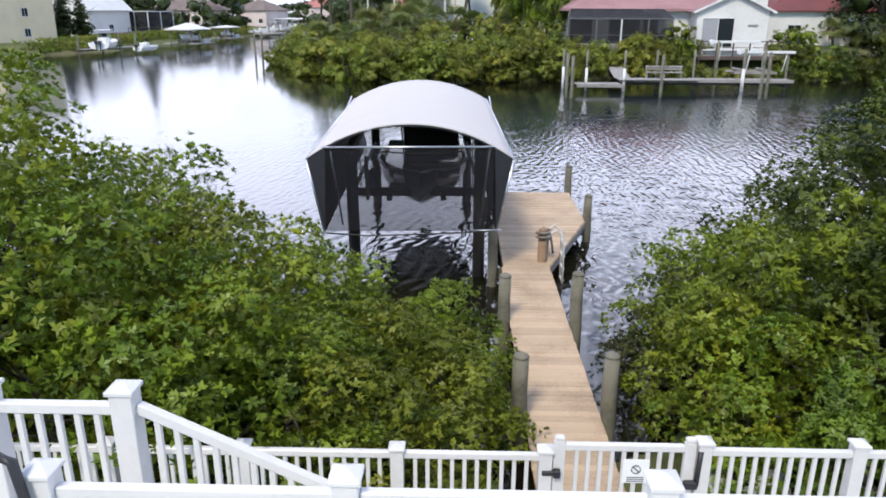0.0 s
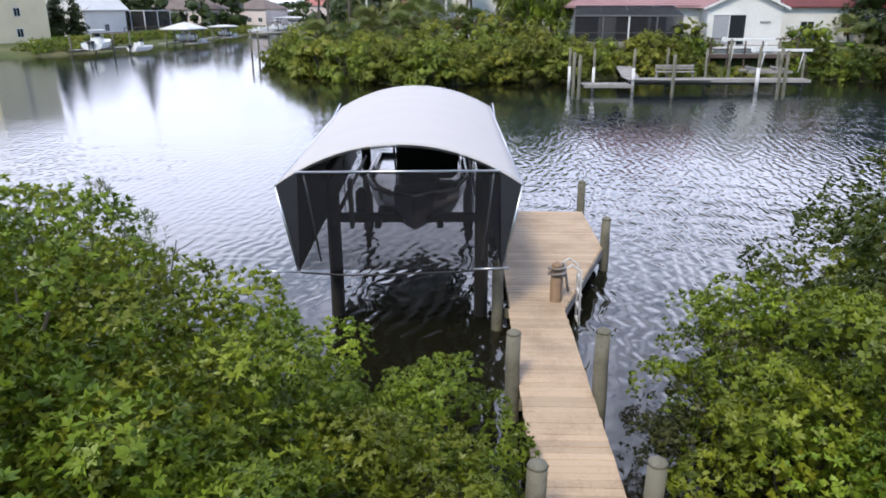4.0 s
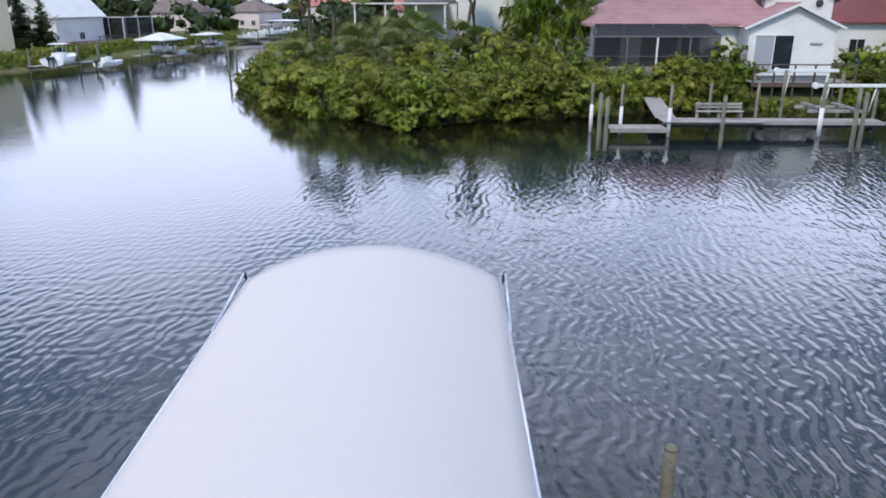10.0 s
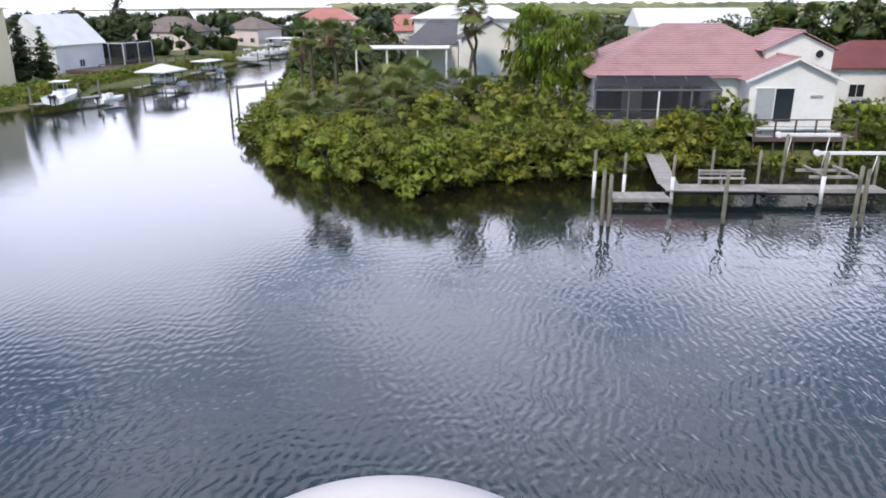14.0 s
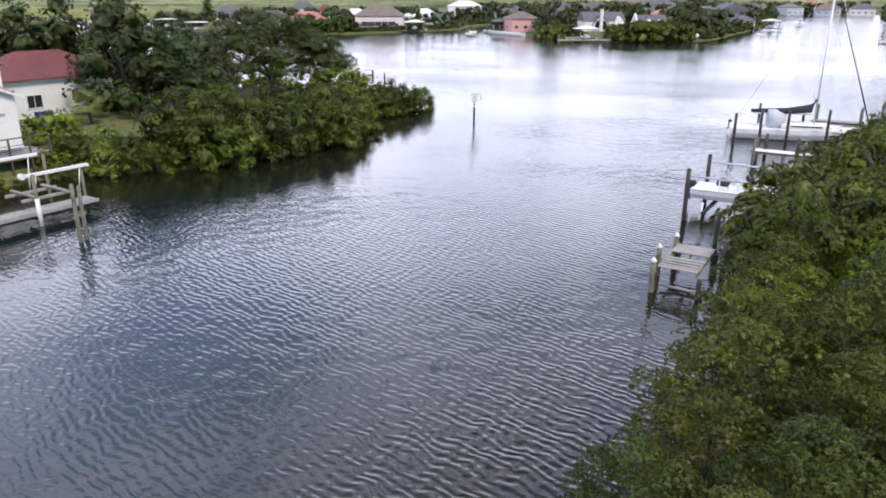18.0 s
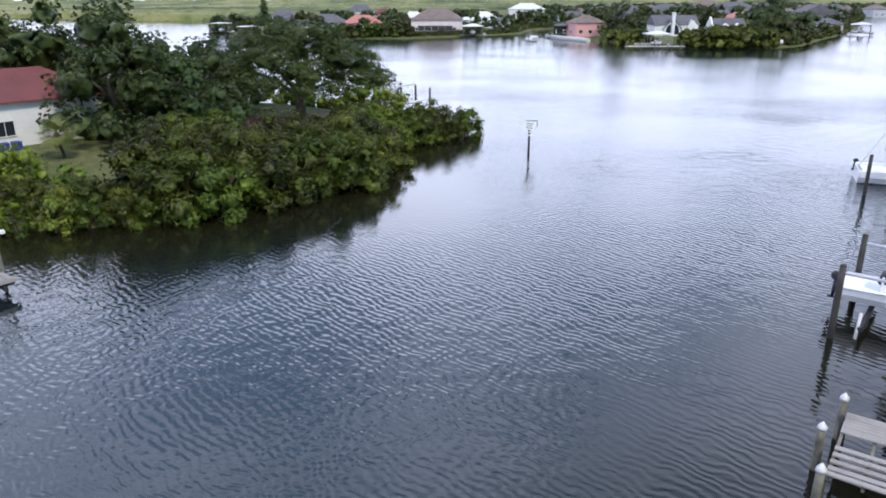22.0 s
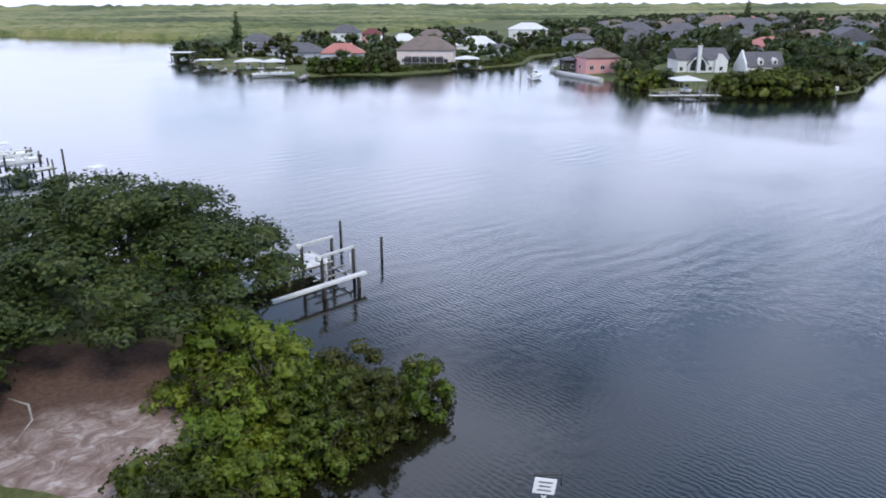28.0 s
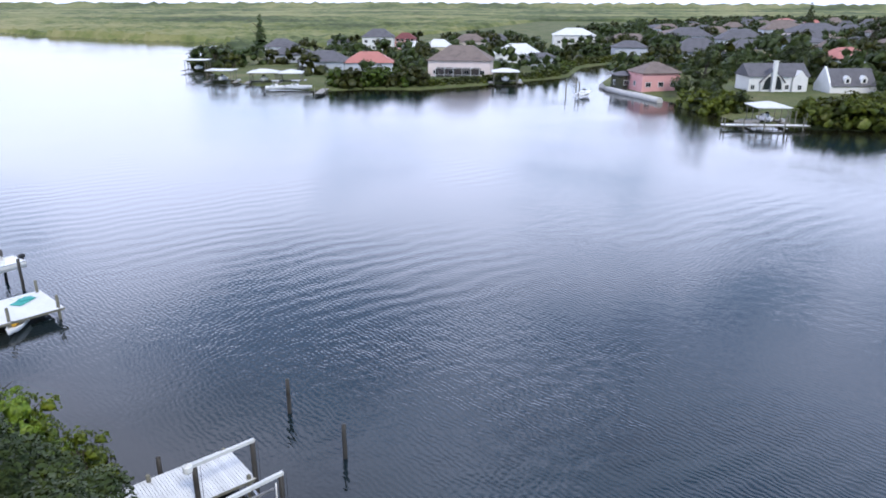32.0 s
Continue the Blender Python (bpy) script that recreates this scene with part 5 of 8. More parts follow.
# ---- houses: builders ----
def screen_material():
    m, nt, b = material("dark_insect_screen", 0.8, 0, 0.2)
    b.inputs["Base Color"].default_value = (0.03, 0.03, 0.035, 1)
    tr = nt.nodes.new("ShaderNodeBsdfTransparent")
    ms = nt.nodes.new("ShaderNodeMixShader")
    ms.inputs[0].default_value = 0.55
    nt.links.new(tr.outputs[0], ms.inputs[1])
    nt.links.new(b.outputs[0], ms.inputs[2])
    nt.links.new(ms.outputs[0], nt.nodes["Material Output"].inputs["Surface"])
    return m


SCREEN = screen_material()
STUCCO = weathered("white_stucco", (0.68, 0.67, 0.65), (0.54, 0.53, 0.51), 0.85, 0.35, 7, 0.8, 0.12)
CREAM = weathered("cream_stucco", (0.72, 0.62, 0.42), (0.60, 0.51, 0.34), 0.85, 0.35, 7, 0.8, 0.1)
PINKWALL = weathered("pink_stucco", (0.62, 0.33, 0.32), (0.52, 0.27, 0.26), 0.85, 0.4, 6, 0.8, 0.1)
PALEPINK = weathered("pale_pink_stucco", (0.66, 0.56, 0.53), (0.55, 0.47, 0.45), 0.85, 0.4, 6, 0.8, 0.1)
GREYWALL = weathered("grey_siding", (0.45, 0.47, 0.52), (0.36, 0.38, 0.42), 0.8, 0.4, 6, 0.8, 0.1)
TEALWALL = weathered("teal_siding", (0.22, 0.48, 0.50), (0.17, 0.40, 0.42), 0.8, 0.4, 6, 0.8, 0.1)
TILE = weathered("mauve_roof_tile", (0.37, 0.215, 0.215), (0.27, 0.15, 0.155), 0.8, 0.5, 5, 1.0, 0.4)
REDTILE = weathered("red_roof_metal", (0.42, 0.17, 0.14), (0.33, 0.13, 0.11), 0.6, 0.3, 5, 0.8, 0.2)
DARKRED = weathered("dark_red_shingle", (0.17, 0.055, 0.055), (0.11, 0.038, 0.04), 0.85, 0.5, 6, 0.9, 0.3)
SHINGLE = weathered("grey_shingle", (0.118, 0.114, 0.125), (0.07, 0.068, 0.076), 0.9, 0.5, 6, 1.0, 0.3)
BROWNSH = weathered("brown_shingle", (0.18, 0.142, 0.125), (0.11, 0.088, 0.08), 0.9, 0.5, 6, 1.0, 0.3)
WHITEROOF = weathered("white_metal_roof", (0.62, 0.62, 0.61), (0.50, 0.50, 0.49), 0.6, 0.4, 5, 0.8, 0.1)
BRONZE = weathered("bronze_aluminium", (0.13, 0.125, 0.13), (0.09, 0.085, 0.09), 0.5, 1.0, 10, 0.6, 0.0)
DARKWOOD = weathered("dark_stained_wood", (0.10, 0.07, 0.06), (0.05, 0.035, 0.03), 0.8, 1.0, 10, 1.0, 0.3)


def plain_roof(w, d, z, h, ov=0.4, kind="hip"):
    """A closed roof over a w by d plan, eaves at z, with its ridge along the longer side (gable: along x)."""
    x, y = w / 2 + ov, d / 2 + ov
    if kind == "hip":
        r, q = max(x - y, 0.0), max(y - x, 0.0)
        top = [(-r, -q, z + h), (r, -q, z + h), (r, q, z + h), (-r, q, z + h)]
    else:
        top = [(-x, -0.02, z + h), (x, -0.02, z + h), (x, 0.02, z + h), (-x, 0.02, z + h)]
    vs = [(-x, -y, z - 0.15), (x, -y, z - 0.15), (x, y, z - 0.15), (-x, y, z - 0.15), (-x, -y, z), (x, -y, z), (x, y, z), (-x, y, z)] + top
    return Shape().add(vs, [(3, 2, 1, 0), (0, 1, 5, 4), (1, 2, 6, 5), (2, 3, 7, 6), (3, 0, 4, 7), (4, 5, 9, 8), (5, 6, 10, 9), (6, 7, 11, 10), (7, 4, 8, 11), (8, 9, 10, 11)])


def courses(parent, mat, a, b, c, d, step=0.36, lap=0.05):
    """Tile courses on a slope from the eave a-b to the upper edge d-c, each a part lapping the one below."""
    a, b, c, d = (Vector(p) for p in (a, b, c, d))
    n = max(2, round(((d + c) / 2 - (a + b) / 2).length / step))
    up = (b - a).cross((d + c) / 2 - a).normalized()
    if up.z < 0:
        up = -up
    for i in range(n):
        f, g = i / n, min(1.0, (i + 1.25) / n)
        l0, r0, l1, r1 = a.lerp(d, f), b.lerp(c, f), a.lerp(d, g), b.lerp(c, g)
        part("tile_course", Shape().add([l0 + up * lap, r0 + up * lap, r1 + up * 0.008, l1 + up * 0.008, l0 - up * 0.02, r0 - up * 0.02, r1 - up * 0.03, l1 - up * 0.03],
                                        [(0, 1, 2, 3), (7, 6, 5, 4), (4, 5, 1, 0), (1, 5, 6, 2), (2, 6, 7, 3), (3, 7, 4, 0)]), mat, parent)


def tiled(parent, w, d, h, ov, mat):
    """Courses over the four slopes of a hip roof."""
    x, y = w / 2 + ov, d / 2 + ov
    r = x - y
    A, B, C, D, R0, R1 = (-x, -y, 0), (x, -y, 0), (x, y, 0), (-x, y, 0), (-r, 0, h), (r, 0, h)
    courses(parent, mat, A, B, R1, R0)
    courses(parent, mat, C, D, R0, R1)
    courses(parent, mat, B, C, R1, R1)
    courses(parent, mat, D, A, R0, R0)


def window(parent, x, y, z, w, h, face="front", casing=None, name="window", bars=1):
    """A window set in a wall: frame, sill, panes. x, y: the middle of its foot on the wall's face."""
    rz = {"front": 0, "left": -90, "right": 90, "back": 180}[face]
    f = Shape()
    for u in (-w / 2, w / 2):
        f.box((u, -0.03, h / 2), (0.09, 0.1, h + 0.09), None, 0.01)
    for v in (0, h):
        f.box((0, -0.03, v), (w, 0.1, 0.09), None, 0.01)
    for k in range(bars):
        f.box((-w / 2 + w * (k + 1) / (bars + 1), -0.025, h / 2), (0.05, 0.07, h), None, 0.008)
    o = part(name, f, casing or WHITE, parent)
    o.matrix_local = T(x, y, z, rz)
    part("pane", Shape().box((0, -0.005, h / 2), (w, 0.03, h)), GLASS, o)
    return o


def simple_house(name, x, y, w, d, eave, top, rz, wall, roof, label, kind="hip", z=0.9, wins=3, storeys=1, cage=False, ridge_y=False):
    t = thing(name, T(x, y, z, rz), label, "house", "waterside houses")
    part("wall", Shape().box((0, 0, eave / 2 - 0.4), (w, d, eave + 0.8), None, 0.03), wall, t)
    if ridge_y:
        sh = plain_roof(d, w, eave, top - eave, 0.5, kind)
        r = part("roof", sh, roof, t)
        r.matrix_local = T(0, 0, 0, 90)
    else:
        part("roof", plain_roof(w, d, eave, top - eave, 0.5, kind), roof, t)
    for s in range(storeys):
        zz = 0.9 + s * 2.9
        for i in range(wins):
            u = -w / 2 + w * (i + 0.5) / wins
            window(t, u, -d / 2 - 0.01, zz, min(1.5, w / wins * 0.55), 1.25)
        window(t, -w / 2 - 0.01, 0, zz, 1.2, 1.2, "left")
        window(t, w / 2 + 0.01, 0, zz, 1.2, 1.2, "right")
    if cage:
        c = part("lanai_screen", Shape().box((0, -d / 2 - 1.8, 1.5), (w * 0.7, 3.5, 3.0)), SCREEN, t, "dark screened lanai")
        fr = Shape()
        for i in range(6):
            u = -w * 0.35 + w * 0.7 * i / 5
            fr.box((u, -d / 2 - 3.55, 1.5), (0.09, 0.09, 3.1))
            fr.box((u, -d / 2 - 1.8, 3.03), (0.09, 3.5, 0.09))
        fr.box((0, -d / 2 - 3.55, 3.03), (w * 0.7, 0.1, 0.1)).box((0, -d / 2 - 3.55, 1.0), (w * 0.7, 0.08, 0.08))
        part("lanai_frame", fr, WHITE, t)
    return t


# ---- palms ----
def palm_crown(seed, n=26, l=2.0, fan=True):
    g = random.Random(seed)
    vs, fs = [], []
    for i in range(n):
        a, e = g.uniform(0, 6.28), g.uniform(-0.6, 1.15)
        d = Vector((math.cos(a) * math.cos(e), math.sin(a) * math.cos(e), math.sin(e)))
        side = d.cross(Vector((0, 0, 1))).normalized()
        L = l * g.uniform(0.75, 1.1)
        if fan:
            hub = d * L * 0.5 + Vector((0, 0, -0.05))
            for k in range(14):
                q = -1.35 + 2.7 * k / 13
                tip = hub + (d * math.cos(q) + side * math.sin(q)) * L * 0.62 + Vector((0, 0, -0.22 * L * (0.4 + abs(q) * 0.4)))
                mid = hub.lerp(tip, 0.55) + Vector((0, 0, 0.06))
                o = side * math.cos(q) * 0.05 - d * math.sin(q) * 0.05
                n0 = len(vs)
                vs += [hub, mid + o, tip, mid - o]
                fs.append((n0, n0 + 1, n0 + 2, n0 + 3))
            n0 = len(vs)
            vs += [side * 0.03, hub + side * 0.02, hub - side * 0.02, -side * 0.03]
            fs.append((n0, n0 + 1, n0 + 2, n0 + 3))
        else:
            pts = [d * L * f + Vector((0, 0, -0.75 * L * f * f)) for f in (0, 0.25, 0.5, 0.75, 1)]
            for k in range(18):
                f = k / 18
                b = pts[int(f * 4)].lerp(pts[min(4, int(f * 4) + 1)], f * 4 % 1)
                for sg in (-1, 1):
                    tip = b + (side * sg * 0.5 + d * 0.25) * L * 0.34 * math.sin(0.35 + f * 2.5) + Vector((0, 0, -0.12 * L))
                    n0 = len(vs)
                    vs += [b, b.lerp(tip, 0.5) + d * 0.05, tip, b.lerp(tip, 0.5) - d * 0.05]
                    fs.append((n0, n0 + 1, n0 + 2, n0 + 3))
    return np_mesh("fronds", [tuple(v) for v in vs], fs)


def palm_pattern(seed, h, fan=True, l=2.0):
    t = thing("palm_tree", T(0, 0, -60), "tall palm with a ragged tuft of fronds" if fan else "feathery palm with long drooping fronds", "palm", "palms")
    g = random.Random(seed)
    pts = [(g.uniform(-0.1, 0.1) * k, g.uniform(-0.1, 0.1) * k, h * k / 5 - (0.5 if k == 0 else 0)) for k in range(6)]
    part("trunk", Shape().tube(pts, [0.2, 0.16, 0.14, 0.13, 0.13, 0.16], 8), BARK, t)
    c = obj("fronds", palm_crown(seed, 34, l, fan), PALM_LEAF, t)
    c.location = pts[-1]
    if fan:
        sk = Shape()
        for i in range(26):
            a, r, z0, dz = g.uniform(0, 6.28), g.uniform(0.25, 0.5), g.uniform(-0.3, 0.15), g.uniform(0.6, 1.3)
            x, y = pts[-1][0], pts[-1][1]
            ca, sa = math.cos(a), math.sin(a)
            sk.add([(x + ca * 0.12, y + sa * 0.12, h + z0), (x + ca * r - sa * 0.16, y + sa * r + ca * 0.16, h + z0 - dz * 0.6), (x + ca * r * 0.9, y + sa * r * 0.9, h + z0 - dz), (x + ca * r + sa * 0.16, y + sa * r - ca * 0.16, h + z0 - dz * 0.6)], [(0, 1, 2, 3)])
        part("dead_fronds", sk, DEAD_LEAF, t, "brown hanging dead fronds")
    PATTERNS.append(t)
    return t


PALM_TALL = [palm_pattern(i, 7.4, True, 1.5) for i in range(2)]
PALM_LOW = [palm_pattern(5 + i, 2.6, True, 1.7) for i in range(2)]
PALM_FEATHER = palm_pattern(9, 4.5, False, 2.6)
CONE = pattern("conifer", [(g * 0.0 + math.cos(i * 2.4) * (0.9 - 0.075 * i) * 0.9, math.sin(i * 2.4) * (0.9 - 0.075 * i) * 0.9, 1.2 + i * 0.72, 1.75 - 0.115 * i, 0.6) for i in range(13) for g in (0,)],
               trunk_shape(81, 1, 9, 0.18, 0.0), 7000, 0.26, 0.14, LEAF_DARK, "tall dark conical evergreen beside the canal", "tree", seed=131, inner=0.2, heart=0.75, grain=1, simple=True)
WILLOW = pattern("weeping_tree", [(math.cos(i * 2.4) * 1.2, math.sin(i * 2.4) * 1.2, 2.2 + (i % 5) * 1.1, 1.1, 1.3) for i in range(14)], trunk_shape(82, 3, 5, 0.09, 0.2), 4200, 0.5, 0.08, LEAF_LIME,
                 "weeping yellow-green tree with hanging fine foliage", "tree", seed=133, up=-1.2, droop=0.5)
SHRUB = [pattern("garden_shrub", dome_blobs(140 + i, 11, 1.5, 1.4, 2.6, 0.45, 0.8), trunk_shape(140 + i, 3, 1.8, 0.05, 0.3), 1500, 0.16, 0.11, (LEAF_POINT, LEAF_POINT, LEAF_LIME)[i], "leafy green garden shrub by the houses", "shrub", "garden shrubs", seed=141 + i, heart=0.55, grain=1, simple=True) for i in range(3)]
# lobes of the live oak's crown: x, y, z, radius
OAK_TOP = [(-5.2, -1, 6.2, 2.4), (-3.4, 2.6, 7.2, 2.7), (-2.4, -2.6, 7, 2.7), (0, 0.4, 9.3, 3), (0.6, 3.4, 7.4, 2.7), (2.8, 1.6, 8, 2.7), (3.2, -2.4, 7, 2.7), (5.6, 0.2, 6, 2.3), (0.4, -4.4, 5.6, 2.2), (-1.6, 0.8, 10.4, 1.9), (1.9, -0.8, 10, 1.8), (-3.8, 0.6, 9, 1.9), (3.9, 3.6, 5.8, 1.9)]
OAK_SKIRT = [(6.9, -1.6, 4.5, 1.6), (-6.6, 1.2, 5, 1.8), (4.6, -3.8, 4.8, 1.8), (-4.6, -3.4, 5, 1.9), (6.2, 2.4, 5, 1.6), (-6.8, -1.6, 4.2, 1.3), (2.2, -5.4, 4.2, 1.3), (7.4, 0.6, 3.8, 1.2), (-2.8, -5, 4.4, 1.4), (-5, -4.2, 3.7, 1.5), (0, -5.6, 4, 1.4), (4.6, -4.6, 3.6, 1.4), (-7.2, 0, 3.7, 1.5), (6.8, 1, 3.4, 1.4), (0, 5.2, 4.6, 2.2), (-4.2, 4.2, 4.6, 2.1), (4, 4.6, 4.3, 1.9)]
BIGOAK = pattern("live_oak", [(*q, 0.8) for q in OAK_TOP + OAK_SKIRT],
                 Shape().tube([(0, 0, -0.6), (0.1, 0, 1.6), (-0.1, 0.1, 3.0)], [0.55, 0.4, 0.36], 10).tube([(-0.1, 0.1, 2.8), (-2.2, 0.4, 4.6), (-4.6, 0, 6.4)], [0.27, 0.2, 0.07], 7).tube([(0, 0, 2.8), (1.8, 0.3, 4.8), (4.8, 0, 6.4)], [0.27, 0.19, 0.06], 7)
                 .tube([(0, 0, 2.9), (0.2, 0.8, 6), (0, 1, 9.6)], [0.25, 0.18, 0.06], 7).tube([(0.05, 0, 2.6), (1.9, -1.6, 4.2), (5.5, -2.4, 4.8)], [0.2, 0.13, 0.05], 6).tube([(-0.05, 0, 2.8), (-1.2, -1.9, 5), (-2.2, -3, 6.8)], [0.2, 0.13, 0.05], 6),
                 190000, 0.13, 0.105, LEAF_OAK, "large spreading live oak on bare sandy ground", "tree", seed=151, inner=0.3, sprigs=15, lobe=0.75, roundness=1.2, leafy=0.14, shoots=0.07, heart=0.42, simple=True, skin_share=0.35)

# ---- the house with the mauve tiled roof ----
h1 = thing("tiled_house", T(0, 0, 0), "white stucco house with a mauve tiled hip roof and screened porch", "house")
part("wall", Shape().box((20.3, 84, 3.7), (18.4, 14, 4.8), None, 0.03), STUCCO, h1)
r = part("roof", plain_roof(19.4, 14.2, -0.03, 3.97, 0.6), TILE, h1, "mauve barrel-tile roof")
r.matrix_local = T(20.5, 84, 6.15)
tiled(r, 19.4, 14.2, 4.0, 0.6, TILE)
# front wing with its gable
part("wing_wall", Shape().add([(x, y, z) for y in (74.5, 80) for x, z in ((22.9, 1.2), (29.8, 1.2), (29.8, 6.05), (26.35, 7.55), (22.9, 6.05))], [(0, 1, 2, 3, 4), (9, 8, 7, 6, 5), (0, 5, 6, 1), (1, 6, 7, 2), (2, 7, 8, 3), (3, 8, 9, 4), (4, 9, 5, 0)]), STUCCO, h1)
wr = part("wing_roof", Shape().tube([(26.35, 74.1, 7.76), (26.35, 82, 7.76)], 0.12, 8), TILE, h1)
courses(wr, TILE, (22.4, 74.1, 5.92), (22.4, 82, 5.92), (26.35, 82, 7.72), (26.35, 74.1, 7.72))
courses(wr, TILE, (30.3, 82, 5.92), (30.3, 74.1, 5.92), (26.35, 74.1, 7.72), (26.35, 82, 7.72))
bg_ = Shape()
for x0, z0, x1, z1 in ((22.35, 5.86, 26.35, 7.68), (26.35, 7.68, 30.35, 5.86)):
    a = math.degrees(math.atan2(z1 - z0, x1 - x0))
    bg_.box((0, 0, 0), (math.hypot(x1 - x0, z1 - z0), 0.06, 0.2), T((x0 + x1) / 2, 74.06, (z0 + z1) / 2 - 0.02, 0, 0, -a), 0.01)
part("bargeboard", bg_, WHITE, h1)
# upper gable behind
part("upper_gable", Shape().add([(x, y, z) for y in (78.6, 84) for x, z in ((25.4, 6.0), (31.1, 6.0), (31.1, 8.15), (28.25, 9.4), (25.4, 8.15))], [(0, 1, 2, 3, 4), (9, 8, 7, 6, 5), (0, 5, 6, 1), (1, 6, 7, 2), (2, 7, 8, 3), (3, 8, 9, 4), (4, 9, 5, 0)]), STUCCO, h1)
ur = part("upper_roof", Shape().tube([(28.25, 78.2, 9.62), (28.25, 85, 9.62)], 0.12, 8), TILE, h1)
courses(ur, TILE, (24.9, 78.2, 8.02), (24.9, 85, 8.02), (28.25, 85, 9.58), (28.25, 78.2, 9.58))
courses(ur, TILE, (31.6, 85, 8.02), (31.6, 78.2, 8.02), (28.25, 78.2, 9.58), (28.25, 85, 9.58))
rw = part("round_window", Shape().tube([(29.9, 78.6, 7.75), (29.9, 78.52, 7.75)], 0.42, 20), WHITE, h1)
part("pane", Shape().tube([(29.9, 78.53, 7.75), (29.9, 78.5, 7.75)], 0.33, 20), GLASS, rw)
# sliding door of the wing
d1 = part("sliding_door", Shape().box((24.95, 74.45, 5.36), (3.2, 0.12, 0.1), None, 0.01).box((23.4, 74.45, 4.0), (0.1, 0.12, 2.7), None, 0.01).box((24.95, 74.45, 4.0), (0.07, 0.1, 2.7), None, 0.01).box((26.5, 74.45, 4.0), (0.1, 0.12, 2.7), None, 0.01), WHITE, h1, "tall dark glazed sliding doors")
part("pane", Shape().box((24.17, 74.46, 4.0), (1.5, 0.04, 2.66)), weathered("blind", (0.32, 0.33, 0.35), (0.25, 0.26, 0.28), 0.6, 3, 12, 0.5, 0.0), d1)
part("pane", Shape().box((25.72, 74.46, 4.0), (1.5, 0.04, 2.66)), GLASS, d1)
part("wall_lamp", Shape().box((28.3, 74.42, 4.7), (1.0, 0.08, 0.16), None, 0.02), GREYWOOD, h1)
# screened porch
por = part("porch", Shape().box((15.3, 75.2, 2.0), (10.2, 3.6, 1.9), None, 0.03), GREYWOOD, h1, "porch slab")
for i, x in enumerate((10.3, 13.0, 15.4, 18.0, 20.3)):
    part("porch_post", Shape().box((x, 73.55, 4.1), (0.14, 0.14, 2.4), None, 0.01), WHITE if i == 2 else BRONZE, por)
    part("porch_rafter", Shape().tube([(x, 73.5, 5.25), (x + (0.6 if i == 0 else -0.3 if i == 4 else 0.15), 77.1, 6.4)], 0.04, 6), GREYWALL, por)
part("porch_beam", Shape().box((15.3, 73.55, 5.27), (10.2, 0.16, 0.14), None, 0.01).box((15.3, 73.55, 3.75), (10.2, 0.05, 0.05), None, 0.01), BRONZE, por)
part("porch_screen", Shape().box((15.3, 73.56, 4.1), (10.1, 0.02, 2.3)), SCREEN, por)
part("porch_screen_roof", Shape().add([(10.2, 73.5, 5.33), (20.4, 73.5, 5.33), (20.0, 77.1, 6.45), (10.9, 77.1, 6.45), (10.2, 73.5, 5.3), (20.4, 73.5, 5.3), (20.0, 77.1, 6.42), (10.9, 77.1, 6.42)], [(0, 1, 2, 3), (7, 6, 5, 4), (0, 4, 5, 1), (1, 5, 6, 2), (2, 6, 7, 3), (3, 7, 4, 0)]), SCREEN, por)
for x, w in ((12.0, 2.2), (16.4, 3.0), (19.0, 1.4)):
    window(h1, x, 76.98, 3.1, w, 2.1, "front", BRONZE, "sliding_door", 2)
table = thing("patio_table", T(18.6, 74.8, 2.95), "small patio table with two chairs on the porch", "table")
part("tabletop", Shape().tube([(0, 0, 0.7), (0, 0, 0.74)], 0.5, 16), BLACK, table)
part("leg", Shape().tube([(0, 0, 0), (0, 0, 0.7)], 0.04, 8), BLACK, table)
# wooden terrace before the wing
ter = thing("wooden_terrace", T(0, 0, 0), "dark wooden terrace with railing above the shore", "terrace")
for i in range(23):
    plank(ter, 22.3, 30.2, 71.1 + 0.145 * i, 1.95, 0.14, 0.05, GREYWOOD)
part("edge_beam", Shape().box((26.25, 71.05, 1.8), (8.0, 0.12, 0.35), None, 0.01), DARKWOOD, ter)
for i in range(6):
    x = 22.4 + i * 1.55
    part("post", Shape().box((x, 71.15, 1.6), (0.12, 0.12, 3.4), None, 0.01), DARKWOOD, ter)
for z in (3.3, 2.75, 2.4):
    part("rail", Shape().box((26.25, 71.15, z), (7.8, 0.06, 0.1 if z > 3 else 0.05), None, 0.01), DARKWOOD, ter)
part("bench_seat", Shape().box((25.8, 72.2, 2.45), (5.6, 0.6, 0.12), None, 0.02).box((25.8, 72.5, 2.2), (5.6, 0.08, 0.5), None, 0.01), WHITE, ter, "white bench along the terrace")
lad2 = thing("garden_steps", T(31.0, 73.0, 1.2), "dark wooden steps beside the terrace", "steps")
for i in range(5):
    part("step", Shape().box((0, 0.3 * i - 1.2, 0.16 * i), (1.4, 0.32, 0.14), None, 0.01), DARKWOOD, lad2)

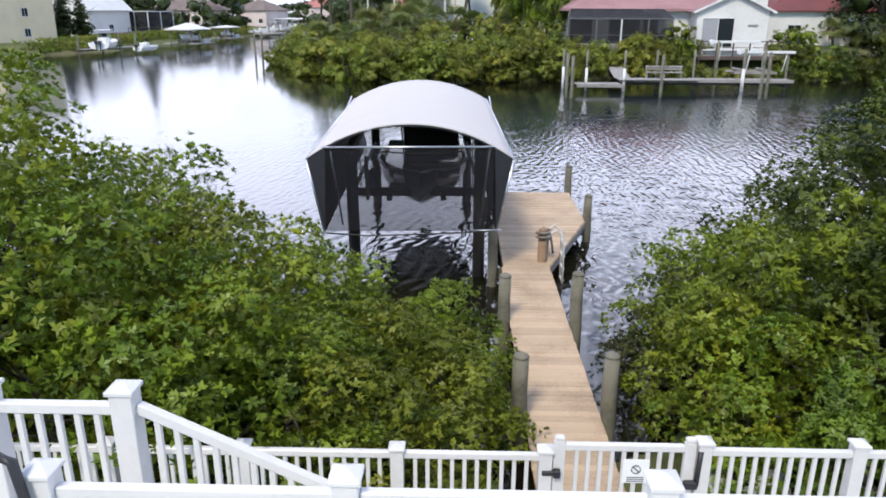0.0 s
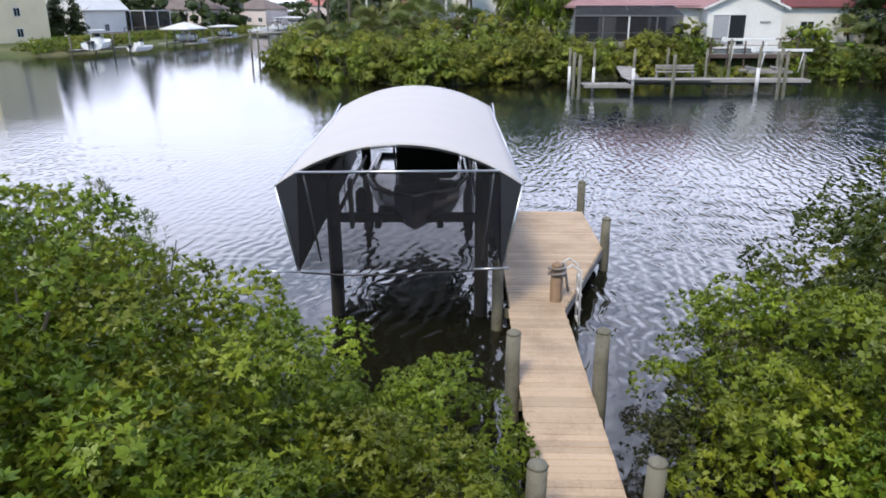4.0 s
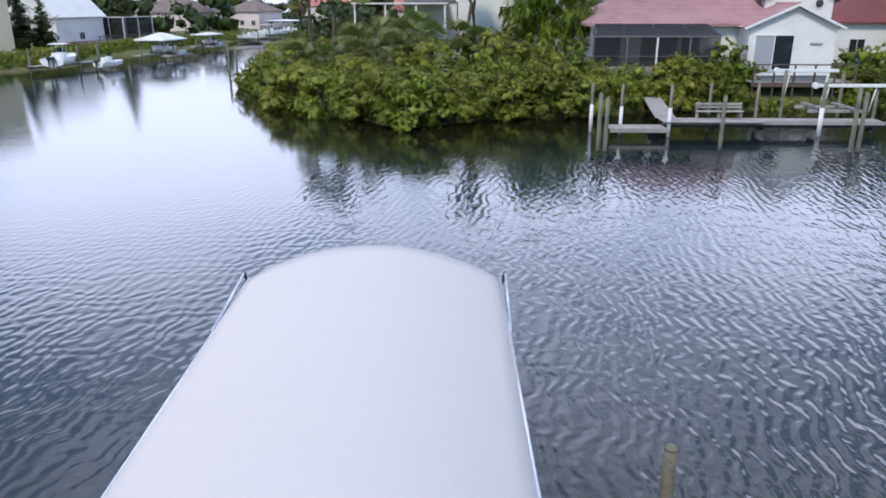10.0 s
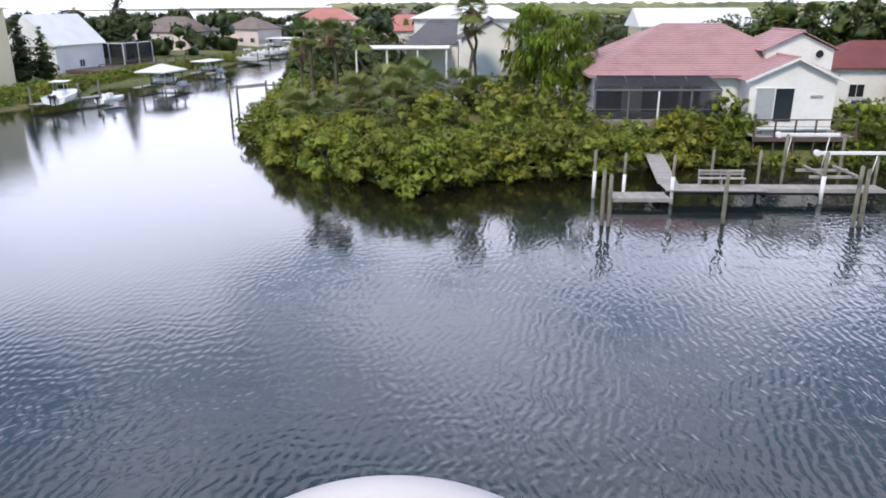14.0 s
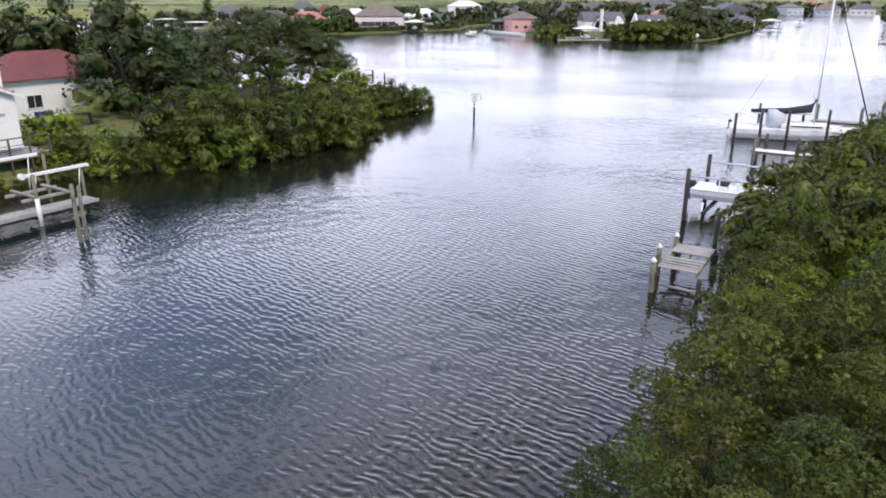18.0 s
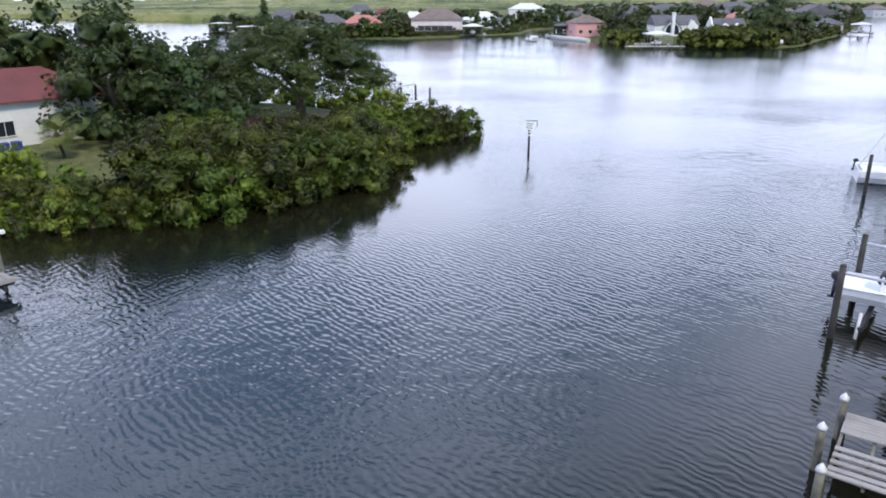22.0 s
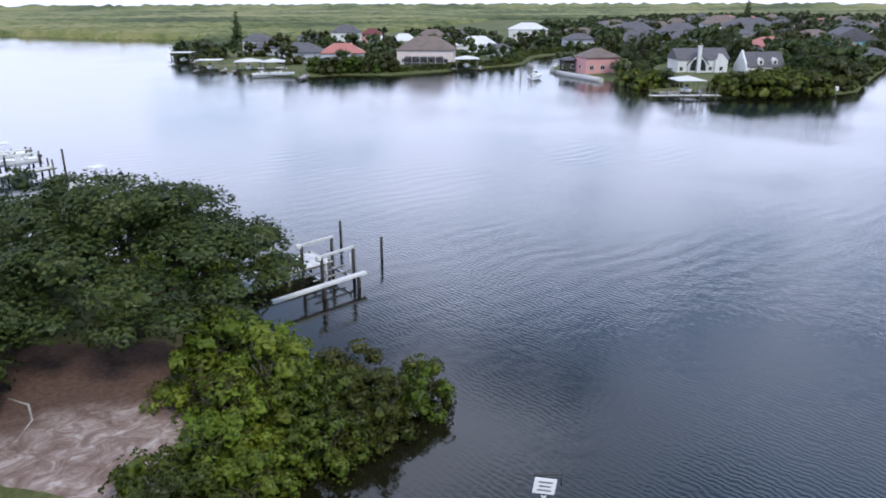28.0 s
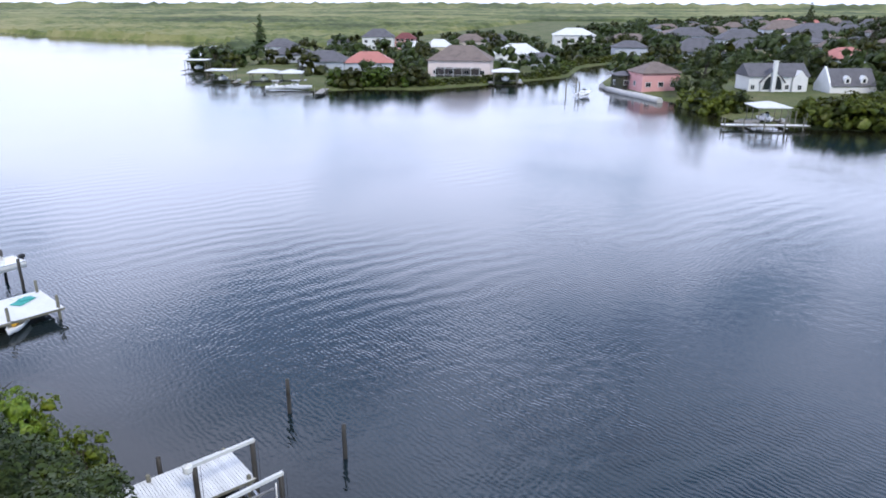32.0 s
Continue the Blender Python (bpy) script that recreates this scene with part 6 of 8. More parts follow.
# ---- far dock before that house ----
fd = thing("grey_dock", T(0, 0, 0), "silvered timber dock with white-sleeved piles and a ramp", "dock")
for i in range(100):
    x = 12.4 + 0.135 * i
    plank(fd, 57.95 if x < 18.6 else 58.6, 59.7, x, 0.9, 0.125, 0.05, GREYWOOD, True)
for i in range(26):
    plank(fd, 57.2, 58.7, 8.9 + 0.135 * i, 0.62, 0.125, 0.05, GREYWOOD, True)
for y_, z_ in ((58.75, 0.62), (59.5, 0.62)):
    part("stringer", Shape().box((19.2, y_, z_), (13.5, 0.06, 0.3), None, 0.01), DARKPILE, fd)
for x_ in (12.7, 15.6, 18.55, 22.0, 25.4):
    part("cross_beam", Shape().box((x_, 59.15, 0.42), (0.1, 1.5, 0.2), None, 0.01), DARKPILE, fd)
part("fascia", Shape().box((19.2, 58.55, 0.78), (13.6, 0.06, 0.22), None, 0.01), GREYWOOD, fd)
part("fascia", Shape().box((10.7, 57.15, 0.5), (3.6, 0.06, 0.22), None, 0.01), GREYWOOD, fd)
for i in range(64):
    o = plank(fd, -0.65, 0.65, 0, 0, 0.13, 0.045, GREYWOOD)
    o.location = (12.9 + i * 0.02, 59.9 + i * 0.145, 0.9 + i * 0.003)
for x, y, top, r in ((8.15, 59.7, 3.05, 0.1), (9.85, 58.8, 3.05, 0.095), (12.7, 58.2, 3.1, 0.1), (15.6, 59.9, 3.05, 0.095), (18.55, 59.9, 3.05, 0.1), (22.0, 58.5, 3.2, 0.12), (21.2, 62.5, 3.6, 0.11), (25.9, 59.9, 2.7, 0.1), (25.2, 63.0, 3.4, 0.11)):
    p = part("dock_post", Shape().add(*shifted(pile_shape(top, r, 1.5), x, y), None, True), PILE, fd)
    if x in (8.15, 9.85, 12.7, 22.0):
        part("sleeve", Shape().tube([(x, y, -0.3), (x, y, 1.75)], r * 1.15, 12), VINYL, p, "white plastic pile sleeve")
for x, y, top in ((7.6, 53.6, 3.1), (7.95, 53.4, 2.9), (14.5, 54.0, 2.95), (21.5, 53.5, 3.4), (21.95, 53.6, 3.2)):
    mooring_pile(x, y, top, 0.12)
lift = thing("boat_lift", T(0, 0, 0), "empty white boat lift with two overhead beams", "boat lift")
for x0, x1, y, z in ((20.8, 24.6, 62.6, 3.6), (22.1, 26.3, 59.7, 2.95)):
    part("lift_beam", Shape().box(((x0 + x1) / 2, y, z), (x1 - x0, 0.2, 0.2), None, 0.02), WHITE, lift)
    m = part("drive_motor", Shape().tube([(x0 - 0.15, y - 0.1, z), (x0 - 0.15, y + 0.2, z)], 0.19, 12), WHITE, lift, "round white drive cover")
    for x in (x0 + 0.7, x1 - 0.6):
        part("hanger", Shape().tube([(x, y, z), (x - 0.25, y, 1.35)], 0.04, 6), WHITE, lift)
for y in (60.2, 62.2):
    part("cradle_beam", Shape().box((23.6, y, 1.3), (3.4, 0.14, 0.2), None, 0.02), GREYWOOD, lift)
for x in (22.6, 24.6):
    part("bunk", Shape().box((x, 61.2, 1.5), (0.18, 3.0, 0.15), None, 0.02), GREYWOOD, lift)
bench = thing("dock_bench", T(16.1, 59.4, 0.93), "long grey timber bench on the dock", "bench")
part("seat", Shape().box((0, 0, 0.45), (2.9, 0.45, 0.06), None, 0.01), GREYWOOD, bench)
for z in (0.68, 0.88):
    part("back_slat", Shape().box((0, 0.24, z), (2.9, 0.05, 0.14), None, 0.01), GREYWOOD, bench)
for x in (-1.35, 0, 1.35):
    part("leg", Shape().box((x, 0.1, 0.22), (0.08, 0.4, 0.45), None, 0.01), GREYWOOD, bench)
    part("back_post", Shape().box((x, 0.28, 0.5), (0.07, 0.06, 0.95), None, 0.01), GREYWOOD, bench)

# ---- neighbours on the point ----
h2 = thing("white_gabled_house", T(0, 0, 0), "white house with grey shingle roof and a tall gable", "house")
part("wall", Shape().add([(x, y, z) for y in (90, 104) for x, z in ((-0.6, 1.0), (5.6, 1.0), (5.6, 8.5), (2.5, 10.2), (-0.6, 8.5))], [(0, 1, 2, 3, 4), (9, 8, 7, 6, 5), (0, 5, 6, 1), (1, 6, 7, 2), (2, 7, 8, 3), (3, 8, 9, 4), (4, 9, 5, 0)]), STUCCO, h2)
gr = part("roof", Shape().tube([(2.5, 89.6, 10.44), (2.5, 104.5, 10.44)], 0.12, 8), SHINGLE, h2)
courses(gr, SHINGLE, (-1.1, 89.6, 8.3), (-1.1, 104.5, 8.3), (2.5, 104.5, 10.4), (2.5, 89.6, 10.4), 0.6)
courses(gr, SHINGLE, (6.1, 104.5, 8.3), (6.1, 89.6, 8.3), (2.5, 89.6, 10.4), (2.5, 104.5, 10.4), 0.6)
courses(gr, SHINGLE, (-6.5, 91, 7.9), (-1.0, 91, 7.9), (-1.0, 97, 10.3), (-4.0, 97, 10.3), 0.5)
courses(gr, SHINGLE, (6.0, 93, 8.4), (12.0, 93, 8.4), (12.0, 98, 9.6), (6.0, 98, 9.6), 0.5)
part("side_wing", Shape().box((-3.6, 96, 4.5), (5.4, 9.6, 6.8), None, 0.03), STUCCO, h2)
part("side_wing", Shape().box((8.8, 97, 4.6), (6.4, 7.6, 7.4), None, 0.03), STUCCO, h2)
window(h2, 3.8, 89.98, 6.6, 0.8, 0.9)
window(h2, 0.6, 89.98, 3.4, 1.0, 1.4)
pc = part("patio_cover", Shape().box((-6.4, 89.0, 7.75), (9.4, 4.6, 0.16), None, 0.03), WHITEROOF, h2, "flat white patio roof")
for x in (-10.8, -7.8, -4.8, -2.0):
    part("patio_post", Shape().box((x, 86.9, 4.6), (0.16, 0.16, 6.3), None, 0.01), WHITE, pc)
simple_house("red_roofed_house", 40.0, 89.0, 11.5, 7, 3.7, 6.0, 0, STUCCO, DARKRED, "cream house with a dark red hip roof", "hip", 2.4, 2)
simple_house("cream_house", 29.5, 116, 14, 8, 7.6, 9.8, 0, CREAM, WHITEROOF, "large cream two-storey house with tall columns", "gable", 1.5, 4, 2)
simple_house("white_house", 53.0, 124, 9, 9, 7.0, 9.5, 0, STUCCO, WHITEROOF, "white flat-looking house behind the palms", "hip", 1.5, 3, 2)
simple_house("white_house", 0.5, 118, 15, 7, 8.6, 10.2, 0, STUCCO, WHITEROOF, "white two-storey house behind the gabled one", "hip", 1.5, 3, 2)
simple_house("salmon_house", -14, 190, 14, 10, 5, 8.4, 0, PALEPINK, REDTILE, "pale house with a salmon tiled roof", "hip", 1.2, 3)
bins = thing("rubbish_bin", T(36.4, 82.0, 2.35), "blue wheeled rubbish bin beside the house wall", "bin")
BLUE = weathered("blue_plastic", (0.03, 0.05, 0.22), (0.02, 0.035, 0.15), 0.5, 1, 10, 0.5, 0.0)
part("body", Shape().box((0, 0, 0.5), (0.6, 0.7, 1.0), None, 0.06), BLUE, bins)
part("lid", Shape().box((0, 0, 1.04), (0.66, 0.76, 0.08), None, 0.03), BLUE, bins)
copy_thing(bins, T(35.5, 82.0, 2.35))

random.seed(21)
for x, y, s in ((-14.2, 82, 1.15), (-11.8, 80.5, 1.12), (-9.6, 83, 0.98), (0.3, 84, 1.25), (0.9, 86, 1.05), (-16, 86, 0.95), (-12.8, 87, 1.0), (36.5, 96, 1.15), (40.5, 97, 1.1), (43.5, 98, 1.2), (33.5, 97, 1.1)):
    grow(PALM_TALL[random.randrange(2)], x, y, s=s)
for x, y, s in ((-13.5, 76, 1.0), (-11.4, 74.5, 1.1), (-9, 76, 1.05), (-7, 78, 1.1), (-5, 80, 1.2), (-3, 78.5, 1.15), (-1.2, 80.5, 1.1), (1.6, 79, 1.0), (-10.5, 79, 1.3), (-8, 82, 1.3), (-15.5, 78, 1.2), (-6.4, 74, 0.9), (38.0, 78.0, 0.85), (4, 82, 1.0), (-4.2, 84, 1.3)):
    grow(PALM_LOW[random.randrange(2)], x, y, s=s)
for x, y, s in ((7.6, 84, 1.25), (9.4, 82.5, 1.15), (6.2, 87, 1.2)):
    grow(WILLOW, x, y, s=s)
scatter(SHRUB, [(-16, 80, 1.3), (-13, 79, 1.2), (-10, 72.5, 1.0), (-7, 71, 1.0), (-4, 73, 1.2), (-1, 72, 1.2), (2, 73, 1.2), (-2.5, 76, 1.5), (3, 77, 1.5), (5.5, 79, 1.4), (6, 75, 1.1), (8.4, 77, 1.3), (9.2, 73, 0.9), (1, 82, 1.5), (4, 86, 1.6),
                (-6, 86, 1.5), (-10, 86, 1.5), (-18, 84, 1.3), (-19, 90, 1.4), (-20, 96, 1.4), (-16, 92, 1.5), (-21, 103, 1.3), (-12, 92, 1.6), (-7, 90, 1.4)], 0.95, 1.15, 0.5)
scatter([SHRUB[2]], [(21.7, 73.6, 1.0), (21.4, 74.3, 1.35), (22.2, 73.4, 0.8), (31.8, 75.5, 1.1), (32.8, 74, 1.2), (33.8, 75.5, 0.9)], 0.95, 1.1, 0.1)
scatter(SHRUB, [(17, 71.6, 0.7), (19, 71.8, 0.65), (14, 71.2, 0.75), (15.5, 71.4, 0.7), (12.5, 70.8, 0.8), (20.4, 71.8, 0.6), (10.4, 71, 0.9), (24, 70.3, 0.5), (27, 70, 0.45), (11.5, 70.6, 0.6), (34, 70, 0.7), (35.5, 72, 0.7), (22.5, 70.6, 0.6), (25.2, 70.2, 0.55), (28.6, 70.2, 0.55), (30.6, 70.4, 0.7), (31.8, 71.2, 0.8), (32.6, 69.6, 0.7), (18, 70.6, 0.7), (20.8, 70.8, 0.65), (29.8, 71.6, 0.7)], 0.95, 1.1, 0.25)
scatter(OAK, [(34, 99, 1.35), (40, 101, 1.3), (46, 103, 1.4), (30, 103, 1.2), (52, 108, 1.2), (20, 112, 1.0), (8, 120, 1.1), (-8, 110, 1.0), (-16, 118, 1.0), (-20, 130, 1.0), (14, 128, 1.2)], 0.95, 1.1, 0.6)

# ---- home bank beyond: neighbours' docks and boats ----
sd1 = thing("slatted_platform", T(34.7, 22.5, 0, 2), "weathered slatted lift platform beside mooring piles", "dock")
for i in range(3):
    plank(sd1, -1.9, 1.9, -0.9 + 0.9 * i, 1.05, 0.09, 0.14, PILE)
for i, y in enumerate((-1.85, -1.55, -1.15, -0.75, -0.35)):
    plank(sd1, -0.95, 0.95, y, 1.2, 0.2, 0.06, GREYWOOD, True)
for i in range(7):
    plank(sd1, -0.95, 0.95, 0.7 + 0.2 * i, 1.2, 0.19, 0.06, GREYWOOD, True)
for x, y, top in ((-2.1, -1.1, 0.95), (2.0, -1.0, 0.95), (-2.0, 1.0, 0.95), (2.1, 1.0, 0.95)):
    part("dock_post", Shape().add(*shifted(pile_shape(top, 0.12, 1.5, False), x, y), None, True), DARKPILE, sd1)
for x, y, top, cap in ((32.3, 23.45, 1.57, 1), (34.7, 23.9, 1.5, 1), (37.0, 23.7, 1.5, 1), (38.3, 21.0, 2.3, 0), (40.3, 22.4, 2.05, 0), (35.4, 20.9, 2.1, 0)):
    mooring_pile(x, y, top, 0.13, DARKPILE if not cap else PILE, VINYL if cap else None)
lift2 = thing("boat_lift", T(0, 0, 0), "four-pile boat lift with dark cradle beams", "boat lift")
for x, y, top in ((45.2, 25.5, 3.3), (50.4, 25.5, 3.3), (45.4, 21.8, 3.1), (50.6, 22.1, 3.1)):
    part("lift_post", Shape().add(*shifted(pile_shape(top, 0.14, 1.5), x, y), None, True), DARKPILE, lift2)
for x in (46.8, 49.6):
    part("cradle_beam", Shape().box((48.0, x - 25.1, 0.5), (4.9, 0.2, 0.22), None, 0.02), BLACK, lift2)
part("lift_beam", Shape().box((45.9, 23.6, 2.75), (0.1, 4.2, 0.12), None, 0.02), GREYWALL, lift2)
part("lift_beam", Shape().box((50.9, 23.6, 2.75), (0.1, 4.2, 0.12), None, 0.02), GREYWALL, lift2)
for x, y in ((45.4, 24.6), (46.3, 22.4)):
    part("guide_pipe", Shape().tube([(x, y, 0.1), (x + 0.6, y, 1.1)], 0.07, 8), VINYL, lift2)
GELWHITE = weathered("white_gelcoat", (0.80, 0.80, 0.80), (0.70, 0.70, 0.70), 0.25, 0.8, 6, 0.5, 0.0)
b2 = boat("motor_boat", T(48.8, 19.0, 0.62, 0), 6.9, 2.4, GELWHITE, "white open motor boat resting on its lift", False, 1)
part("seat_cover", Shape().box((0, 0, 0), (0.9, 0.7, 0.5), T(0, 5.1, 1.25, 0, 15), 0.1), CANVAS, b2, "dark covered seat")
dock("timber_walkway", 65.2, 17.4, 1.15, 1.3, 8.2, 0, "pale timber walkway out to the moorings", [(0, 7.9, 0.9), (1.3, 7.9, 0.9), (0, 4, 1.0), (1.3, 4, 1.0)], WHITE)
dock("timber_walkway", 86.0, 15.0, 1.1, 1.5, 8.6, 0, "grey timber walkway beside the sailing yacht", [(0, 8.2, 1.5), (1.5, 8.2, 1.5), (0, 4, 1.5), (1.5, 4, 1.5)], GREYWOOD)
fp = thing("drift_pole", T(33.0, 21.7, 0.1), "long pale pole lying in the shallow water beside the platform", "pole")
part("pole", Shape().tube([(-0.1, 1.5, 0.12), (0.05, 0, 0.04), (0.1, -1.6, 0.0)], 0.06, 8), GREYWOOD, fp)
for x, y, top in ((73.0, 28.6, 3.0), (76.5, 26.9, 3.2), (77.6, 24.6, 3.0), (78.6, 21.2, 3.2), (84.8, 24.2, 2.6), (84.9, 28.6, 2.6), (61.5, 21.5, 3.1), (139.5, 12.6, 2.6), (66.5, 24.6, 2.4)):
    mooring_pile(x, y, top, 0.14, DARKPILE)


def yacht(m, l, label):
    t = thing("sailing_yacht", m, label, "yacht")
    part("hull", hull_shape(l, l * 0.3, l * 0.105, 0.25), GELWHITE, t)
    h = l * 0.105
    part("waterline_stripe", Shape().box((0, l * 0.62, 0.36), (l * 0.285, l * 0.72, 0.1), None, 0.02), CANVAS, t, "dark waterline stripe")
    part("deck", Shape().box((0, l * 0.56, h + 0.02), (l * 0.25, l * 0.84, 0.06), None, 0.02), WHITE, t)
    c = part("cabin", Shape().box((0, l * 0.46, h + 0.28), (l * 0.17, l * 0.36, 0.5), None, 0.12), WHITE, t)
    for s in (-1, 1):
        part("cabin_window", Shape().box((s * l * 0.085, l * 0.46, h + 0.32), (0.03, l * 0.22, 0.16), None, 0.02), GLASS, c)
    part("sprayhood", Shape().tube([(0, l * 0.62, h + 0.45), (0, l * 0.7, h + 0.85), (0, l * 0.74, h + 0.85)], [l * 0.07, l * 0.085, l * 0.08], 10), GREYWALL, t)
    part("mast", Shape().tube([(0, l * 0.4, h), (0, l * 0.4, h + l * 1.15)], [0.09, 0.06], 10), WHITE, t)
    part("boom", Shape().tube([(0, l * 0.4, h + 1.45), (0, l * 0.84, h + 1.35)], 0.06, 8), WHITE, t)
    part("sail_cover", Shape().tube([(0, l * 0.405, h + 2.9), (0, l * 0.44, h + 2.0), (0, l * 0.6, h + 1.7), (0, l * 0.86, h + 1.6)], [0.16, 0.42, 0.3, 0.16], 10), CANVAS, t, "dark blue-black sail cover on the boom")
    for e in ((0, 0.1, h * 1.2), (0, l * 0.99, h), (l * 0.14, l * 0.42, h), (-l * 0.14, l * 0.42, h)):
        part("stay", Shape().tube([(0, l * 0.4, h + l * 1.12), e], 0.018, 5), ALU, t)
    part("furled_jib", Shape().tube([(0, 0.15, h * 1.25), (0, l * 0.38, h + l * 1.0)], [0.07, 0.03], 6), CANVAS, t)
    for s in (-1, 1):
        for k in range(6):
            y = l * (0.1 + 0.17 * k)
            part("stanchion", Shape().tube([(s * l * 0.13 * min(1, 0.35 + k * 0.3), y, h), (s * l * 0.13 * min(1, 0.35 + k * 0.3), y, h + 0.6)], 0.015, 5), ALU, t)
    outboard(t, l * 0.06, l * 1.0, h + 0.1, BLACK, 0.7)
    return t


yacht(T(82.1, 17.7, -0.35, 16), 13.0, "white sailing yacht with covered sail at its berth")
yacht(T(272, 19.5, -0.25, 20), 9.0, "dark-trimmed sailing boat at a far dock")


def boathouse(x, y, w, d, h, rz, roof, label, boat_mat=None, hip=True, z=0.0):
    t = thing("boathouse", T(x, y, z, rz), label, "boathouse", "boathouses")
    part("roof", plain_roof(w, d, h, 0.9 if hip else 0.25, 0.4), roof, t)
    part("ceiling", Shape().box((0, 0, h - 0.22), (w - 0.3, d - 0.3, 0.06)), DARKWOOD, t)
    for sx in (-w / 2 + 0.2, w / 2 - 0.2):
        for k in range(3):
            yy = -d / 2 + 0.2 + k * (d - 0.4) / 2
            part("boathouse_post", Shape().tube([(sx, yy, -1.4), (sx, yy, h - 0.2)], 0.1, 8), PILE, t)
            part("brace", Shape().tube([(sx, yy, h - 0.9), (sx * 0.8, yy, h - 0.25)], 0.05, 5), PILE, t)
        part("side_deck", Shape().box((sx * 1.25, 0, 0.7), (1.3, d + 0.8, 0.18), None, 0.02), GREYWOOD, t)
    part("back_deck", Shape().box((0, d / 2 + 0.4, 0.7), (w + 1.2, 1.2, 0.18), None, 0.02), GREYWOOD, t)
    part("cross_beam", Shape().box((0, 0, 1.0), (w, 0.2, 0.2), None, 0.02), DARKPILE, t)
    part("storage_box", Shape().box((w * 0.62, d * 0.2, 1.05), (0.7, 1.4, 0.55), None, 0.04), GREYWALL, t)
    if boat_mat:
        boat("motor_boat", T(x, y, z, rz) @ T(0, -d * 0.42, 1.0), d * 0.78, min(2.3, w * 0.6), boat_mat, "small motor boat lifted under the boathouse roof", False, 1)
    return t


# ---- the wooded point ----
random.seed(31)
grow(BIGOAK, 70.1, 87.4, s=1.34, rz=-35, sz=0.93)
scatter(OAK, [(46.0, 82.0, 1.62), (49.5, 78.5, 1.2), (56.0, 86, 1.12), (48, 89, 1.72), (44, 94, 1.65), (55, 94, 1.3), (62, 97, 0.95), (39, 97, 1.3), (66, 101, 1.2), (52, 99, 1.3), (71, 103.5, 1.15), (75.5, 105.5, 0.8)], 0.97, 1.08, 0.5)
scatter([ISLE[0], ISLE[1], MID[0]], [(53, 73.5, 1.2), (49, 73, 1.5), (46, 73, 1.7), (44, 73.5, 1.3), (55, 84, 1.6), (52, 70, 1.3), (47, 70, 1.3), (66.5, 72.5, 1.2), (44, 69, 1.0)], 0.68, 0.85, 0.4)
scatter([MID[3], SHRUB[2]], [(67.5, 74.5, 1.25), (69.5, 73.2, 1.25), (71.2, 75.2, 1.1), (70.2, 71, 1.0), (66.3, 71.6, 1.0), (72.8, 72.6, 0.95), (65, 70.6, 0.9), (71, 80, 1.1), (70, 77.4, 1.25), (72.6, 77, 1.2), (68.6, 78.6, 1.1), (73.6, 79.6, 1.0), (74, 75.5, 1.0), (66.8, 76.8, 0.9)], 0.95, 1.1, 0.3)
grow(MID[3], 80.3, 97.6, s=1.3, sz=1.5)
grow(MID[3], 82.9, 95.4, s=0.72, sz=0.85)
grow(MID[3], 81.6, 99.2, s=0.95, sz=1.25)
grow(MID[3], 80.2, 102.2, s=1.2, sz=1.35)
grow(ISLE[1], 75.5, 67.0, s=0.78, sz=0.9)
grow(ISLE[2], 76.2, 67.7, s=0.74, sz=0.95)
for x, y, s in ((68, 112, 1.0), (71, 114, 0.9), (65, 116, 1.0)):
    grow(PALM_FEATHER, x, y, s=s)
def sand_point(i, j):
    u, a = i / 16, j / 28 * 2 * math.pi
    x, y = 63.2 + 8.6 * u * math.cos(a) * (1 + 0.12 * math.sin(3 * a)), 80.8 + 11.4 * u * math.sin(a) * (1 + 0.1 * math.cos(4 * a))
    return x, y, float(land_height(x, y)) + 0.04 - 0.12 * u ** 6


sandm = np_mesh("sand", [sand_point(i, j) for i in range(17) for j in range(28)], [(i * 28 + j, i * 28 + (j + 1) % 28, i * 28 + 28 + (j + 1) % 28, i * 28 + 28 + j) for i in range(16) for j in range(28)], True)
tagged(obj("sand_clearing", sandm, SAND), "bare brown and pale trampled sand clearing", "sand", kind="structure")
edg = thing("garden_edging", T(0, 0, 1.0), "pale curved edging round a red mulch bed", "edging")
part("edge", Shape().tube([(57.4, 79.6, 0.1), (59.2, 80.2, 0.12), (60.6, 81.6, 0.12), (61.2, 83.4, 0.12), (60.8, 85.0, 0.1)], 0.07, 6), STONE, edg)
part("mulch", Shape().tube([(58.9, 82.6, -0.1), (58.9, 82.6, 0.12)], 2.1, 20), weathered("red_mulch", (0.20, 0.06, 0.035), (0.10, 0.035, 0.02), 0.95, 1.5, 14, 1.0, 0.6), edg, "red mulch bed")
log = thing("driftwood_log", T(65.6, 77.4, 1.05), "weathered curved driftwood log on the sand", "log")
part("log", Shape().tube([(-0.7, -0.3, 0.05), (-0.2, 0.1, 0.18), (0.4, 0.3, 0.16), (0.9, 0.2, 0.3)], [0.1, 0.13, 0.12, 0.06], 8), BARK, log)
